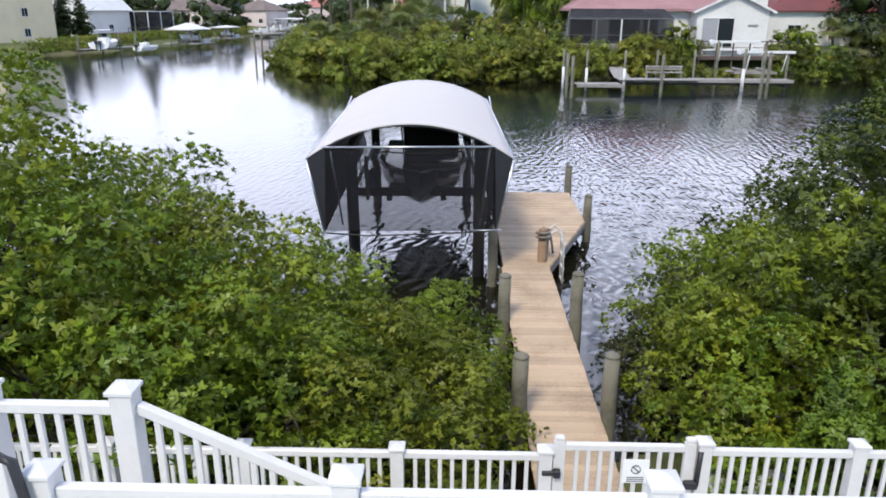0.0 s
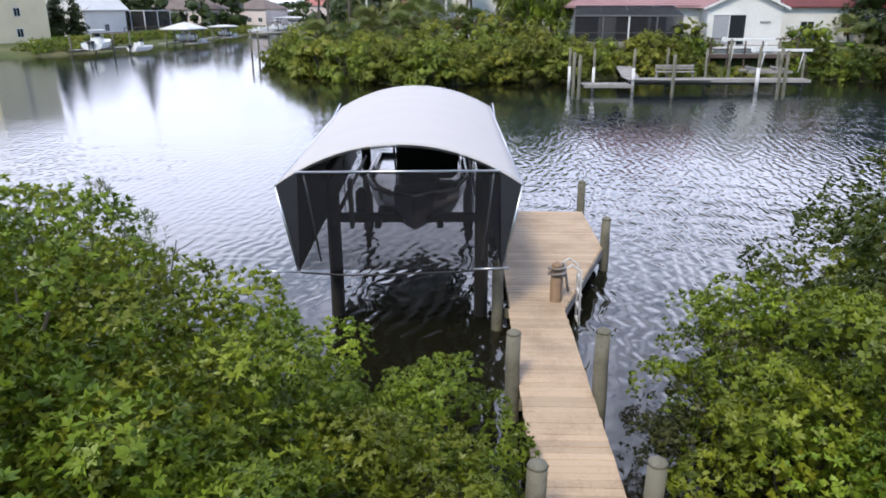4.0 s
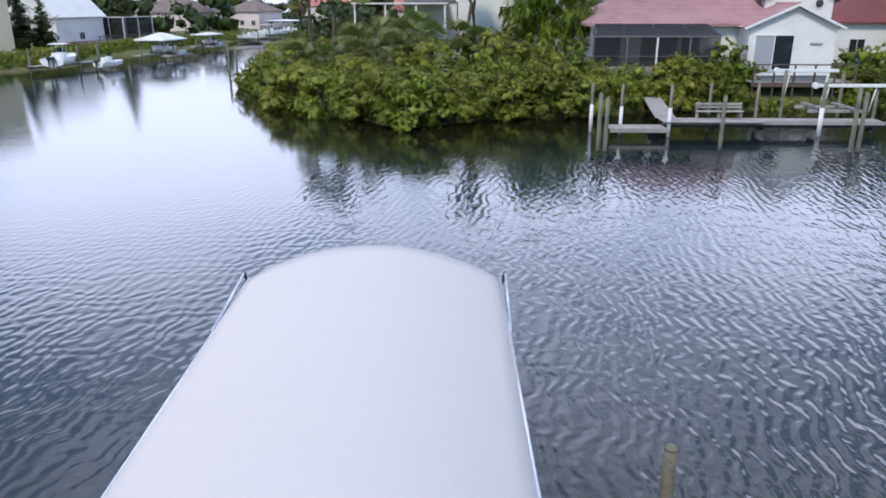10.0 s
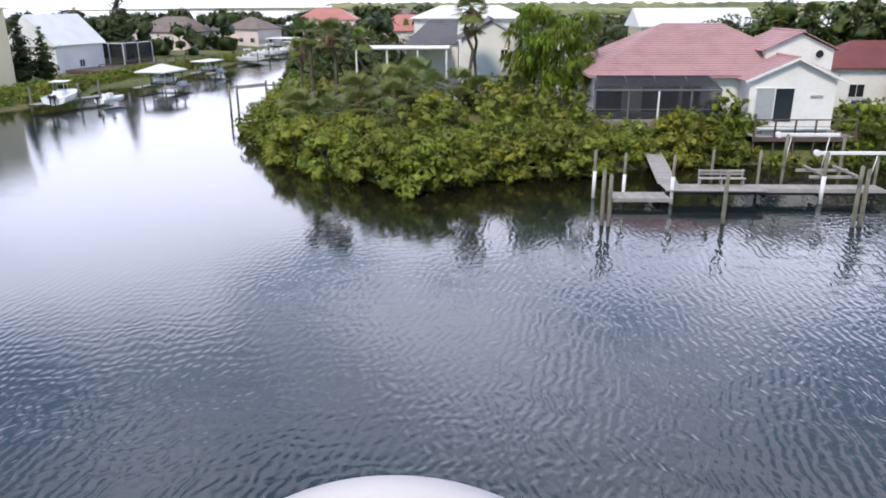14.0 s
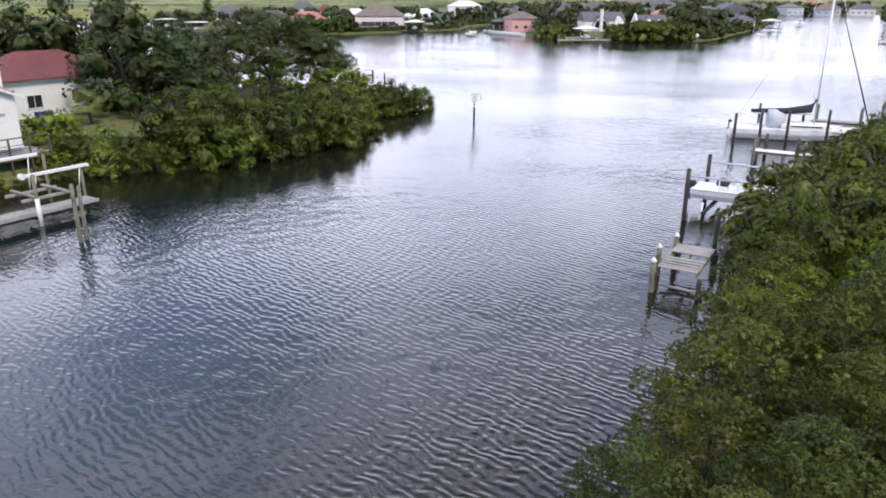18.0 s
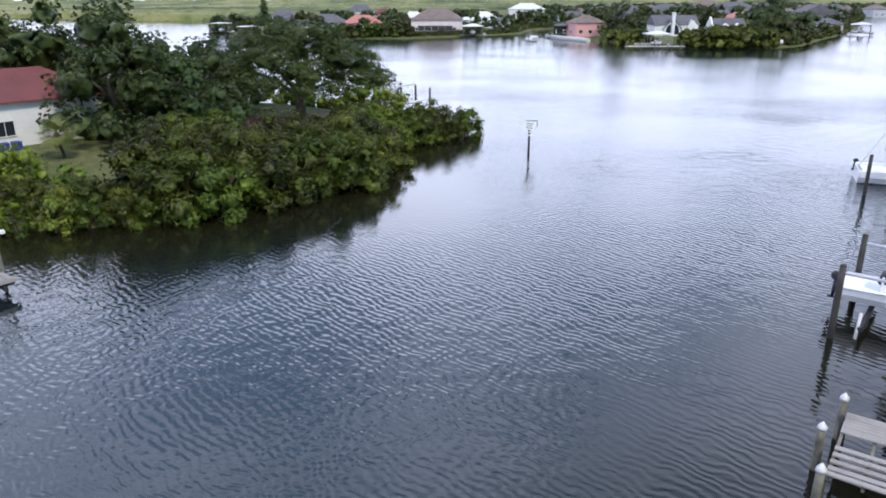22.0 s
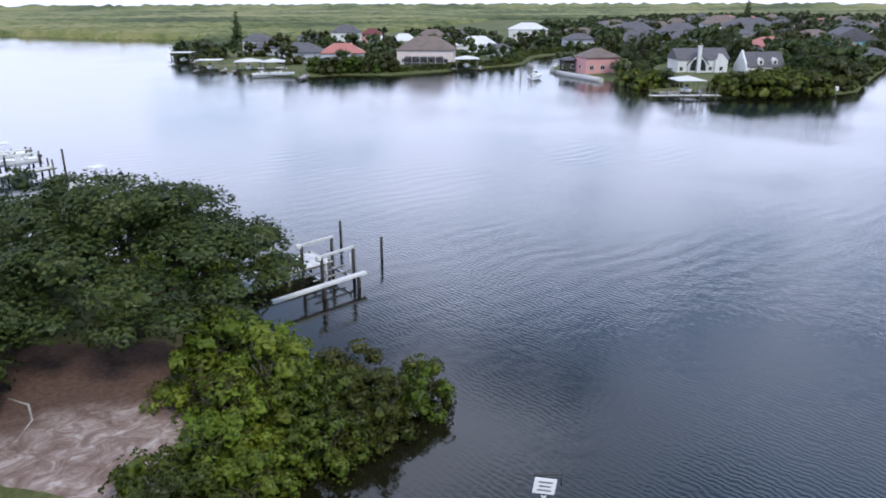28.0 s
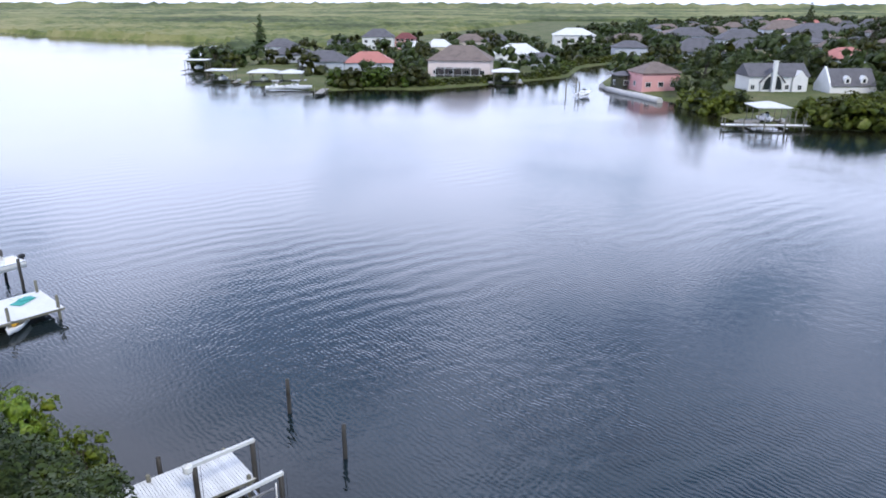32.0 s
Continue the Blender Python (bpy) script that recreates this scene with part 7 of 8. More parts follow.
# channel marker
mk = thing("channel_marker", T(70.7, 56.3, 0, -52), "white notice board on a striped post standing in the water", "sign")
part("marker_post", Shape().tube([(0, 0, -1.5), (0, 0, 2.9)], 0.11, 10), DARKPILE, mk)
for z in (1.75, 2.05):
    part("white_band", Shape().tube([(0, 0, z), (0, 0, z + 0.14)], 0.118, 10), WHITE, mk)
bd = part("board", Shape().box((0, -0.15, 2.72), (0.95, 0.04, 0.78), None, 0.01), SIGN, mk, "white notice board")
for k, wd_ in enumerate((0.6, 0.5, 0.62)):
    part("text_bar", Shape().box((0, -0.175, 2.92 - 0.2 * k), (wd_, 0.006, 0.07)), INK, bd)
bd.matrix_local = T(0, 0, 2.72, 0, 0, 8) @ T(0, 0, -2.72)
part("bracket", Shape().tube([(-0.45, 0.05, 3.14), (0.72, 0.05, 3.16), (0.74, 0.05, 2.6)], 0.04, 6), DARKPILE, mk)

# ---- dock with open lift off the point ----
PALEDECK = weathered("pale_composite_deck", (0.60, 0.60, 0.59), (0.46, 0.46, 0.45), 0.7, 0.8, 9, 0.9, 0.15, rnd=0.08)
dock("grey_dock", 80.5, 91.55, 1.2, 3.4, 8.0, -99, "pale grey plank dock on dark piles", [(0.2, 7.6, 0.15), (3.2, 7.6, 0.15), (0.2, 3.6, 0.35), (3.2, 3.6, 0.0)], PALEDECK)
ld = thing("open_boat_lift", T(0, 0, 0), "empty open boat lift with two pale overhead beams", "boat lift")
for x0, y0, x1, y1, z in ((84.6, 87.5, 87.95, 87.1, 3.3), (83.75, 84.2, 87.3, 83.9, 3.25)):
    a = math.degrees(math.atan2(y1 - y0, x1 - x0))
    l = math.hypot(x1 - x0, y1 - y0)
    part("lift_beam", Shape().box((0, 0, 0), (l, 0.17, 0.2), T((x0 + x1) / 2, (y0 + y1) / 2, z, a), 0.02), PALEDECK, ld)
    part("drive_cover", Shape().box((x0 - 0.1, y0, z - 0.05), (0.42, 0.42, 0.62), None, 0.16), WHITE, ld, "white rounded drive cover")
    for x, y in ((x0 + 0.25, y0), (x1 - 0.12, y1)):
        part("lift_post", Shape().add(*shifted(pile_shape(z - 0.1, 0.14, 1.5, False), x, y), None, True), DARKPILE, ld)
        part("lift_cable", Shape().tube([(x + 0.28, y - 0.02, z - 0.1), (x + 0.28, y - 0.02, 0.95)], 0.012, 5), BLACK, ld)
for x0, y0, x1, y1 in ((85.15, 87.3, 84.5, 84.3), (87.4, 86.9, 86.85, 83.95)):
    part("cradle_beam", Shape().box((0, 0, 0), (math.hypot(x1 - x0, y1 - y0), 0.15, 0.2), T((x0 + x1) / 2, (y0 + y1) / 2, 0.8, math.degrees(math.atan2(y1 - y0, x1 - x0))), 0.02), ALU, ld)
for x0, y0, x1, y1 in ((84.0, 86.4, 88.0, 85.8), (83.8, 85.15, 87.7, 84.6)):
    part("cradle_bunk", Shape().box((0, 0, 0), (math.hypot(x1 - x0, y1 - y0), 0.12, 0.14), T((x0 + x1) / 2, (y0 + y1) / 2, 0.98, math.degrees(math.atan2(y1 - y0, x1 - x0))), 0.02), GREYWOOD, ld, "grey carpeted bunk board")
for x, y in ((84.55, 84.35), (86.95, 84.05)):
    part("guide_pole", Shape().tube([(x, y, 0.85), (x + 0.04, y + 0.02, 2.75)], 0.035, 8), WHITE, ld, "white plastic guide pole")
wl = thing("walkway_beam", T(0, 0, 0), "narrow pale concrete catwalk on two piles", "catwalk")
part("catwalk", Shape().box((0, 0, 0), (8.9, 0.46, 0.24), T(83.2, 83.58, 1.13, -7.6), 0.03), PALEDECK, wl)
for x, y, top in ((83.5, 83.55, 1.0), (86.9, 83.1, 1.0)):
    part("dock_post", Shape().add(*shifted(pile_shape(top, 0.16, 1.5, False), x, y), None, True), DARKPILE, wl)
for x, y, top in ((93.85, 92.25, 2.32), (93.0, 86.15, 2.12), (84.9, 91.3, 1.9)):
    mooring_pile(x, y, top, 0.13, DARKPILE)
# floating dock with boat further round
fd2 = dock("white_dock", 80, 121.5, 1.0, 5.2, 11.0, -90, "white plank dock with a teal mat", [(0.3, 10.6, 1.0), (4.9, 10.6, 1.0), (4.9, 7, 1.0), (0.3, 7, 0.2)], WHITE)
fd2.matrix_world = T(80, 122.6, 1.0, -92)
TEALMAT = weathered("teal_mat", (0.05, 0.32, 0.28), (0.03, 0.22, 0.2), 0.8, 2, 10, 0.8, 0.1)
mat_ = thing("teal_mat", T(89.0, 120.6, 1.03, 12), "folded teal mat lying on the dock", "mat")
part("mat", Shape().box((0, 0, 0.03), (1.8, 1.0, 0.06), T(0, 0, 0, 20), 0.02).box((0.3, 0.2, 0.09), (1.1, 0.7, 0.06), T(0, 0, 0, -12), 0.02), TEALMAT, mat_)
ski = thing("jet_ski", T(86.3, 116.4, 0.05, -40), "yellow and white jet ski afloat beside the dock", "jet ski")
YEL = weathered("yellow_gelcoat", (0.6, 0.33, 0.03), (0.5, 0.27, 0.02), 0.3, 1, 8, 0.5, 0.0)
part("hull", hull_shape(2.9, 1.1, 0.45), GELWHITE, ski)
part("seat", Shape().box((0, 1.8, 0.6), (0.4, 1.4, 0.35), None, 0.12), YEL, ski)
part("handlebar", Shape().tube([(-0.35, 1.0, 0.95), (0.35, 1.0, 0.95)], 0.03, 6), BLACK, ski)
boat("motor_boat", T(85.4, 127.8, 1.3, -84), 6.4, 2.4, GELWHITE, "white motor boat with a pale top on a lift", True, 1)
for x, y, top in ((86.5, 129.6, 3.0), (90.6, 129.2, 3.0), (86.4, 126.0, 2.9), (90.8, 125.8, 2.9), (92.4, 144.0, 3.4)):
    mooring_pile(x, y, top, 0.14, DARKPILE)
dock("grey_dock", 80.5, 146.2, 1.1, 1.8, 11.0, -91, "pale grey plank dock with a boat lift beside it", [(0.2, 10.6, 1.1), (1.6, 10.6, 1.1), (0.2, 6.5, 0.9), (1.6, 6.5, 0.9)], PALEDECK)
ld3 = thing("boat_lift", T(88.6, 148.6, 0, -8), "white boat lift frame on four dark piles", "boat lift")
for ly in (-1.7, 1.7):
    part("lift_beam", Shape().box((0, ly, 3.0), (4.6, 0.2, 0.22), None, 0.02), WHITE, ld3)
    part("drive_cover", Shape().box((-2.0, ly, 3.3), (0.5, 0.45, 0.4), None, 0.12), WHITE, ld3, "white rounded drive cover")
    for lx in (-2.1, 2.1):
        part("lift_post", Shape().add(*shifted(pile_shape(3.2, 0.14, 1.5, False), lx, ly), None, True), DARKPILE, ld3)
boat("motor_boat", T(85.2, 148.9, 1.3, -98), 5.8, 2.2, GELWHITE, "white open motor boat hung in the lift", False, 1)
boat("motor_boat", T(84.0, 155.5, 0.9, -95), 8.5, 2.8, GELWHITE, "large white motor boat with a pale hard top", True, 2)
for x, y, top in ((85.5, 153.2, 2.8), (91.5, 153.0, 2.8)):
    mooring_pile(x, y, top, 0.14, DARKPILE)
simple_house("white_house", 60, 118, 10, 9, 5.0, 7.0, -30, STUCCO, WHITEROOF, "white house behind the trees of the point", "hip", 1.0, 3)

# ---- west bank of the side canal ----
simple_house("cream_villa", -71, 112, 13, 12, 10.5, 12.5, -12, CREAM, WHITEROOF, "cream three-storey villa with arched windows", "hip", 1.0, 4, 3)
simple_house("white_house", -69.8, 140, 9.5, 11, 4.6, 9.4, -14, STUCCO, WHITEROOF, "white house with a steep white gable roof beside the canal", "gable", 1.0, 3, 1, False, True)
lan = thing("screened_lanai", T(-62.6, 149.5, 1.0, -14), "grey screened lanai on a raised dark deck", "lanai")
part("lanai_screen", Shape().box((0, 0, 2.6), (6.0, 8.0, 3.6)), SCREEN, lan)
for lx, ly in ((-3, -4), (3, -4), (3, 4), (-3, 4), (3, 0), (0, -4)):
    part("lanai_post", Shape().box((lx, ly, 2.6), (0.14, 0.14, 3.7), None, 0.01), WHITE, lan)
part("lanai_beam", Shape().box((0, -4, 4.4), (6.1, 0.14, 0.14), None, 0.01).box((3, 0, 4.4), (0.14, 8.1, 0.14), None, 0.01), WHITE, lan)
part("deck", Shape().box((1.5, -3, 0.4), (10.5, 24, 0.5), None, 0.03), DARKWOOD, lan, "dark raised timber deck")
for k in range(9):
    part("deck_rail_post", Shape().box((6.6, -14.6 + 2.9 * k, 1.1), (0.1, 0.1, 1.0), None, 0.01), DARKWOOD, lan)
part("deck_rail", Shape().box((6.6, -3, 1.6), (0.1, 23.6, 0.1), None, 0.01), DARKWOOD, lan)
simple_house("tan_house", -74, 205, 18, 12, 4.5, 8.0, -15, PALEPINK, BROWNSH, "pale house with brown shingle roof", "hip", 1.0, 3)
simple_house("tan_house", -60, 225, 12, 10, 4.5, 7.5, -25, PALEPINK, BROWNSH, "pale house with brown shingle roof", "hip", 1.0, 3)
simple_house("salmon_house", -52, 300, 22, 13, 5.5, 9.5, 0, PALEPINK, REDTILE, "house with a salmon tiled roof at the canal's end", "hip", 1.0, 4)
simple_house("salmon_house", -22, 290, 16, 12, 5.5, 9.5, 0, PALEPINK, BROWNSH, "house with a brown tiled roof at the canal's end", "hip", 1.0, 4)
dock("grey_dock", -51.5, 98.6, 0.8, 1.6, 11, -22, "grey timber dock along the canal bank", [(0, 0.5, 1.8), (1.6, 3, 1.9), (1.6, 6, 1.9), (1.6, 9, 2.0), (0, 10.5, 1.8)], GREYWOOD)
boat("motor_boat", T(-48.6, 101.6, 0.7, 10) @ T(0, 3.4, 0, 180), 7.2, 2.6, GELWHITE, "white cabin boat with a hard top on its lift", True, 2)
boat("motor_boat", T(-43.4, 106.0, 0.3, 160), 4.0, 1.6, GELWHITE, "small white open boat by the dock", False, 1)
boathouse(-43.8, 119.6, 4.0, 5.2, 2.9, -10, WHITEROOF, "open boathouse with a pale hip roof", GELWHITE)
boathouse(-44.8, 142, 2.7, 4.4, 2.7, -10, WHITEROOF, "open boathouse with a pale flat roof", GELWHITE, False)
boathouse(-49.5, 218, 8.0, 7, 3.2, 0, WHITEROOF, "open boathouse with a white roof", GELWHITE, False)
dock("grey_dock", -47.5, 168, 0.8, 4.0, 9, -5, "grey timber dock with small boats", [(4, 1, 1.6), (4, 8, 1.6)], GREYWOOD)
boat("motor_boat", T(-44, 176, 0.3, 100), 6.0, 2.2, GELWHITE, "white motor boat moored by the bank", True, 1)
for x, y, r, l in ((-43.2, 188, 95, 7.0), (-42.5, 194, 110, 8.0), (-41.0, 203, 80, 7.5), (-38.5, 214, 100, 8.5)):
    boat("motor_boat", T(x, y, 0.4, r), l, 2.5, GELWHITE, "white motor boat moored along the side canal", True, 1)
dock("grey_dock", -46, 186, 0.8, 1.4, 30, -6, "long grey timber dock along the side canal", [(1.4, 4, 1.7), (1.4, 12, 1.7), (1.4, 20, 1.7), (1.4, 28, 1.7)], GREYWOOD, 0.3)
# dock of the point's own side
wl2 = thing("boat_lift", T(-24.5, 101, 0), "bare timber boat lift frame in the canal", "boat lift")
for x, y in ((-2.6, -3.5), (-1.4, -4.5), (0.6, 0.5), (1.8, -0.6), (3.2, 1.6)):
    part("lift_post", Shape().add(*shifted(pile_shape(3.2, 0.13, 1.5), x, y), None, True), PILE, wl2)
part("lift_beam", Shape().tube([(-2.6, -3.5, 2.9), (0.6, 0.5, 2.9)], 0.1, 6), GREYWOOD, wl2)
part("lift_beam", Shape().tube([(-1.4, -4.5, 2.9), (1.8, -0.6, 2.9)], 0.1, 6), GREYWOOD, wl2)
part("platform", Shape().box((1.4, -0.2, 0.7), (4.4, 2.4, 0.16), T(0, 0, 0, -35), 0.02), GREYWOOD, wl2)
random.seed(41)
grow(CONE, -63.5, 119.0, s=1.05, sz=0.95)
grow(CONE, -61.8, 121.5, s=0.9, sz=0.8)
grow(CONE, -66.2, 157, s=1.38)
scatter([SHRUB[2]], along([(-58.5, 104), (-57.5, 118), (-56.0, 138), (-54, 160)], 1.5, 0, 2, 1.4), 0.5, 0.68, 0.3)
scatter(SHRUB, along([(-55.5, 97), (-53.5, 101), (-52, 112), (-55, 122), (-52, 133), (-50, 160), (-48, 182)], 2.4, 1.0, 2, 1.8), 0.5, 0.8, 0.5)
thicket("far_trees", FARTREE, [(random.uniform(-150, -58), random.uniform(165, 360), random.uniform(1.1, 1.8)) for i in range(120)] + [(-60 + 1.2 * i + random.uniform(-2, 2), 330 + random.uniform(-6, 12), random.uniform(1.4, 2.2)) for i in range(80)] + [(random.uniform(-30, 60), random.uniform(150, 300), random.uniform(1.1, 1.9)) for i in range(80)] + [(-85, 118, 1.3), (-92, 130, 1.5), (-80, 132, 1.2), (-88, 150, 1.3)], "garden trees along the side canal")
thicket("far_mangroves", FARBUSH, [(x, y, 1.0) for x, y in along([(-34, 160), (-26, 122), (-23, 104)], 3.0, 1.0, 2, 2.5)], "mangrove thicket along the side canal", 0.7, 1.0)

# ---- far shore ----
FAR_HOUSES = [  # x, y, width, eave, top, wall, roof, storeys, cage
    (258, 310, 12, 5.5, 8.5, STUCCO, SHINGLE, 1, 0), (254, 299, 17, 3.4, 5.6, GREYWALL, SHINGLE, 1, 0), (236, 257, 15.6, 3.9, 7.2, GREYWALL, SHINGLE, 1, 0), (246, 246, 16, 3.5, 6.8, GREYWALL, REDTILE, 1, 0),
    (258, 215, 20, 5.2, 9.6, PALEPINK, BROWNSH, 1, 1), (312, 231, 17.6, 3.8, 7.4, STUCCO, WHITEROOF, 1, 0), (305, 215, 10, 3.4, 5.0, GREYWALL, SHINGLE, 1, 0), (391, 254, 19.8, 7.6, 10.8, STUCCO, WHITEROOF, 2, 0),
    (413, 236, 24, 4.6, 8.0, PALEPINK, BROWNSH, 1, 0), (404, 187, 12, 3.4, 5.6, STUCCO, SHINGLE, 1, 0), (398, 172, 18, 4.2, 8.0, CREAM, SHINGLE, 1, 0), (320, 346, 11, 3.7, 6.3, GREYWALL, SHINGLE, 1, 0)]
FAR_HOUSES += [
    (328, 326, 15, 6.5, 10.2, STUCCO, SHINGLE, 2, 0), (343, 322, 10, 5.2, 8.0, PINKWALL, DARKRED, 2, 0), (325, 300, 10, 2.9, 5.4, STUCCO, WHITEROOF, 1, 0), (325, 284, 12, 3.6, 6.8, CREAM, WHITEROOF, 1, 0),
    (376, 307, 16, 3.2, 6.9, PALEPINK, BROWNSH, 1, 0), (386, 297, 12, 3.2, 6.9, GREYWALL, SHINGLE, 1, 0), (480, 234, 25, 5.0, 9.5, GREYWALL, SHINGLE, 1, 0), (520, 234, 15, 5.0, 9.0, PINKWALL, BROWNSH, 1, 0),
    (460, 198, 23, 5.0, 10, GREYWALL, SHINGLE, 1, 0), (562, 190, 34, 5.5, 11, PALEPINK, SHINGLE, 1, 0), (584, 216, 25, 6.0, 12, GREYWALL, BROWNSH, 1, 0), (374, 100, 16, 3.4, 6.4, PINKWALL, BROWNSH, 1, 0), (352, 88, 12, 3.2, 5.4, STUCCO, SHINGLE, 1, 0)]
random.seed(51)
for x, y, w, e, tp, wl_, rf, st, cg in FAR_HOUSES:
    simple_house("waterside_house", x, y, w, w * 0.62, e, tp, -52 + random.uniform(-10, 10), wl_, rf, "house with %s over %s" % (rf.name.replace("_", " "), wl_.name.replace("_", " ") + " walls"), "hip", 0.9, 4, st, bool(cg))
for x, y, wl_, rf in ((690, 66, STUCCO, SHINGLE), (688, 90, PALEPINK, BROWNSH), (676, 118, GREYWALL, SHINGLE), (640, 134, STUCCO, BROWNSH)):
    simple_house("waterside_house", x, y, 18, 12, 4.5, 8.5, -80, wl_, rf, "house closing the end of the channel", "hip", 0.9, 4)
simple_house("teal_house", 424, 108, 23, 15, 4.6, 10.2, -58, TEALWALL, SHINGLE, "teal house with a broad gable facing the water", "gable", 0.9, 5, 1, False, True)
# pink house on the inlet corner, with its seawall
simple_house("pink_house", 263, 150, 11, 9, 4.6, 7.2, -38, PINKWALL, BROWNSH, "pink stucco house with grey-brown roof on the corner", "hip", 1.2, 3)
simple_house("pool_cage", 261.5, 158.5, 5, 5, 3.6, 4.6, -38, SCREEN, SHINGLE, "dark screened pool cage beside the pink house", "hip", 1.0, 1)
sw = thing("seawall", T(0, 0, 0), "curved pale concrete seawall on the inlet corner", "seawall")
part("cap", Shape().tube([(244.5, 139, 0.4), (250, 147, 0.4), (253.5, 154, 0.4), (258, 161, 0.4), (265, 167, 0.4)], 0.9, 8), STONE, sw)
# house with chimney and arched window
ch = thing("chimney_house", T(283, 125, 0.9, -48) @ Matrix.Scale(0.8, 4), "white house with grey shingle gables and a tall chimney", "house")
part("wall", Shape().box((0, 0, 2.4), (20, 11, 5.6), None, 0.03), STUCCO, ch)
part("roof", plain_roof(20, 11, 5.2, 4.0, 0.5, "gable"), SHINGLE, ch)
part("front_gable", Shape().add([(x, y, z) for y in (-6.2, -1) for x, z in ((-6.0, -0.5), (1.6, -0.5), (1.6, 3.6), (-2.2, 7.6), (-6.0, 3.6))], [(0, 1, 2, 3, 4), (9, 8, 7, 6, 5), (0, 5, 6, 1), (1, 6, 7, 2), (2, 7, 8, 3), (3, 8, 9, 4), (4, 9, 5, 0)]), STUCCO, ch)
part("chimney", Shape().box((-2.2, -6.7, 4.9), (1.3, 1.1, 10.8), None, 0.05).box((-2.2, -6.7, 10.3), (1.6, 1.4, 0.3), None, 0.05), WHITE, ch, "tall white chimney")
for sx in (-1, 1):
    aw = part("arched_window", Shape().prism([(sx * 0.85, 0.4)] + [(sx * (0.85 + 2.3 * math.sin(a * math.pi / 12)), 0.4 + 4.4 * math.cos(a * math.pi / 12)) for a in range(7)], 0.12, T(-2.2, -6.32, 0.6)), GLASS, ch, "dark quarter-arched window beside the chimney")
    part("arch_trim", Shape().tube([(-2.2 + sx * (0.85 + 2.45 * math.sin(a * math.pi / 12)), -6.34, 1.0 + 4.55 * math.cos(a * math.pi / 12)) for a in range(7)], 0.16, 6), WHITE, aw)
    part("gable_roof", Shape().add([(-2.2, y, z) for y in (-6.6, -1) for z in (7.62, 7.86)] + [(-2.2 + sx * 4.3, y, z) for y in (-6.6, -1) for z in (3.2, 3.44)], [(0, 1, 5, 4), (2, 6, 7, 3), (0, 2, 3, 1), (4, 5, 7, 6), (1, 3, 7, 5), (0, 4, 6, 2)]), SHINGLE, ch)
part("gable_wall", Shape().add([(x, y, z) for y in (-6.4, -2) for x, z in ((4.6, -0.5), (9.4, -0.5), (9.4, 4.6), (7, 7.2), (4.6, 4.6))], [(0, 1, 2, 3, 4), (9, 8, 7, 6, 5), (0, 5, 6, 1), (1, 6, 7, 2), (2, 7, 8, 3), (3, 8, 9, 4), (4, 9, 5, 0)]), STUCCO, ch)
for u in (-8.5, 3.1, 7):
    window(ch, u, -5.52 if u < 5 else -6.42, 0.9, 1.3, 1.5)
dh = thing("dormer_house", T(292.2, 108.4, 0.9, -44) @ Matrix.Scale(0.72, 4), "white house with steep grey roof and two dormers", "house")
part("wall", Shape().box((0, 0, 1.2), (18, 10, 3.4), None, 0.03), STUCCO, dh)
part("roof", plain_roof(17, 10, 2.8, 6.0, 0.4, "gable"), SHINGLE, dh)
part("end_gable", Shape().add([(x, y, z) for x in (-9.4, -8.6) for y, z in ((-5.4, -0.5), (5.4, -0.5), (5.4, 2.6), (0, 9.6), (-5.4, 2.6))], [(0, 1, 2, 3, 4), (9, 8, 7, 6, 5), (0, 5, 6, 1), (1, 6, 7, 2), (2, 7, 8, 3), (3, 8, 9, 4), (4, 9, 5, 0)]), WHITE, dh)
for u in (-2.5, 4.0):
    dm = part("dormer", Shape().add([(x, y, z) for y in (-4.6, -1.2) for x, z in ((u - 1.2, 3.6), (u + 1.2, 3.6), (u + 1.2, 5.4), (u, 6.5), (u - 1.2, 5.4))], [(0, 1, 2, 3, 4), (9, 8, 7, 6, 5), (0, 5, 6, 1), (1, 6, 7, 2), (2, 7, 8, 3), (3, 8, 9, 4), (4, 9, 5, 0)]), WHITE, dh)
    part("pane", Shape().box((u, -4.62, 4.6), (1.1, 0.06, 1.3)), GLASS, dm)
# boathouses and docks along it
boathouse(225.8, 107.2, 6.2, 6.5, 4.2, -50, WHITEROOF, "open boathouse with a white hip roof on posts", GELWHITE)
dock("white_dock", 217.0, 113.2, 0.9, 2.0, 17, -142, "long pale dock beside the boathouse", [(0, 0.3, 1.3), (1.9, 0.3, 1.5), (1.9, 4, 1.2), (1.9, 8, 1.4), (1.9, 12, 1.5), (0.1, 13.5, 2.6), (0.1, 14.6, 2.6), (1.9, 15.6, 1.5), (0.1, 16.8, 2.2)], WHITE, 0.3)
bn = thing("dock_bench", T(217.2, 111.2, 0.9, -142), "grey slatted bench along the dock edge", "bench")
part("seat", Shape().box((0.6, 3, 0.42), (0.5, 5.0, 0.08), None, 0.02), GREYWOOD, bn)
part("backrest", Shape().box((0.3, 3, 0.75), (0.08, 5.0, 0.4), None, 0.02), GREYWOOD, bn)
for u in (0.8, 5.2):
    part("leg", Shape().box((0.6, u, 0.2), (0.4, 0.1, 0.4), None, 0.01), GREYWOOD, bn)
boathouse(252.5, 193, 7.5, 6, 4.0, -50, WHITEROOF, "open boathouse with a white gable roof", GELWHITE)
boathouse(211, 296.5, 7.5, 6, 4.4, -50, WHITEROOF, "open boathouse with a flat white roof on tall piles", GELWHITE, False)
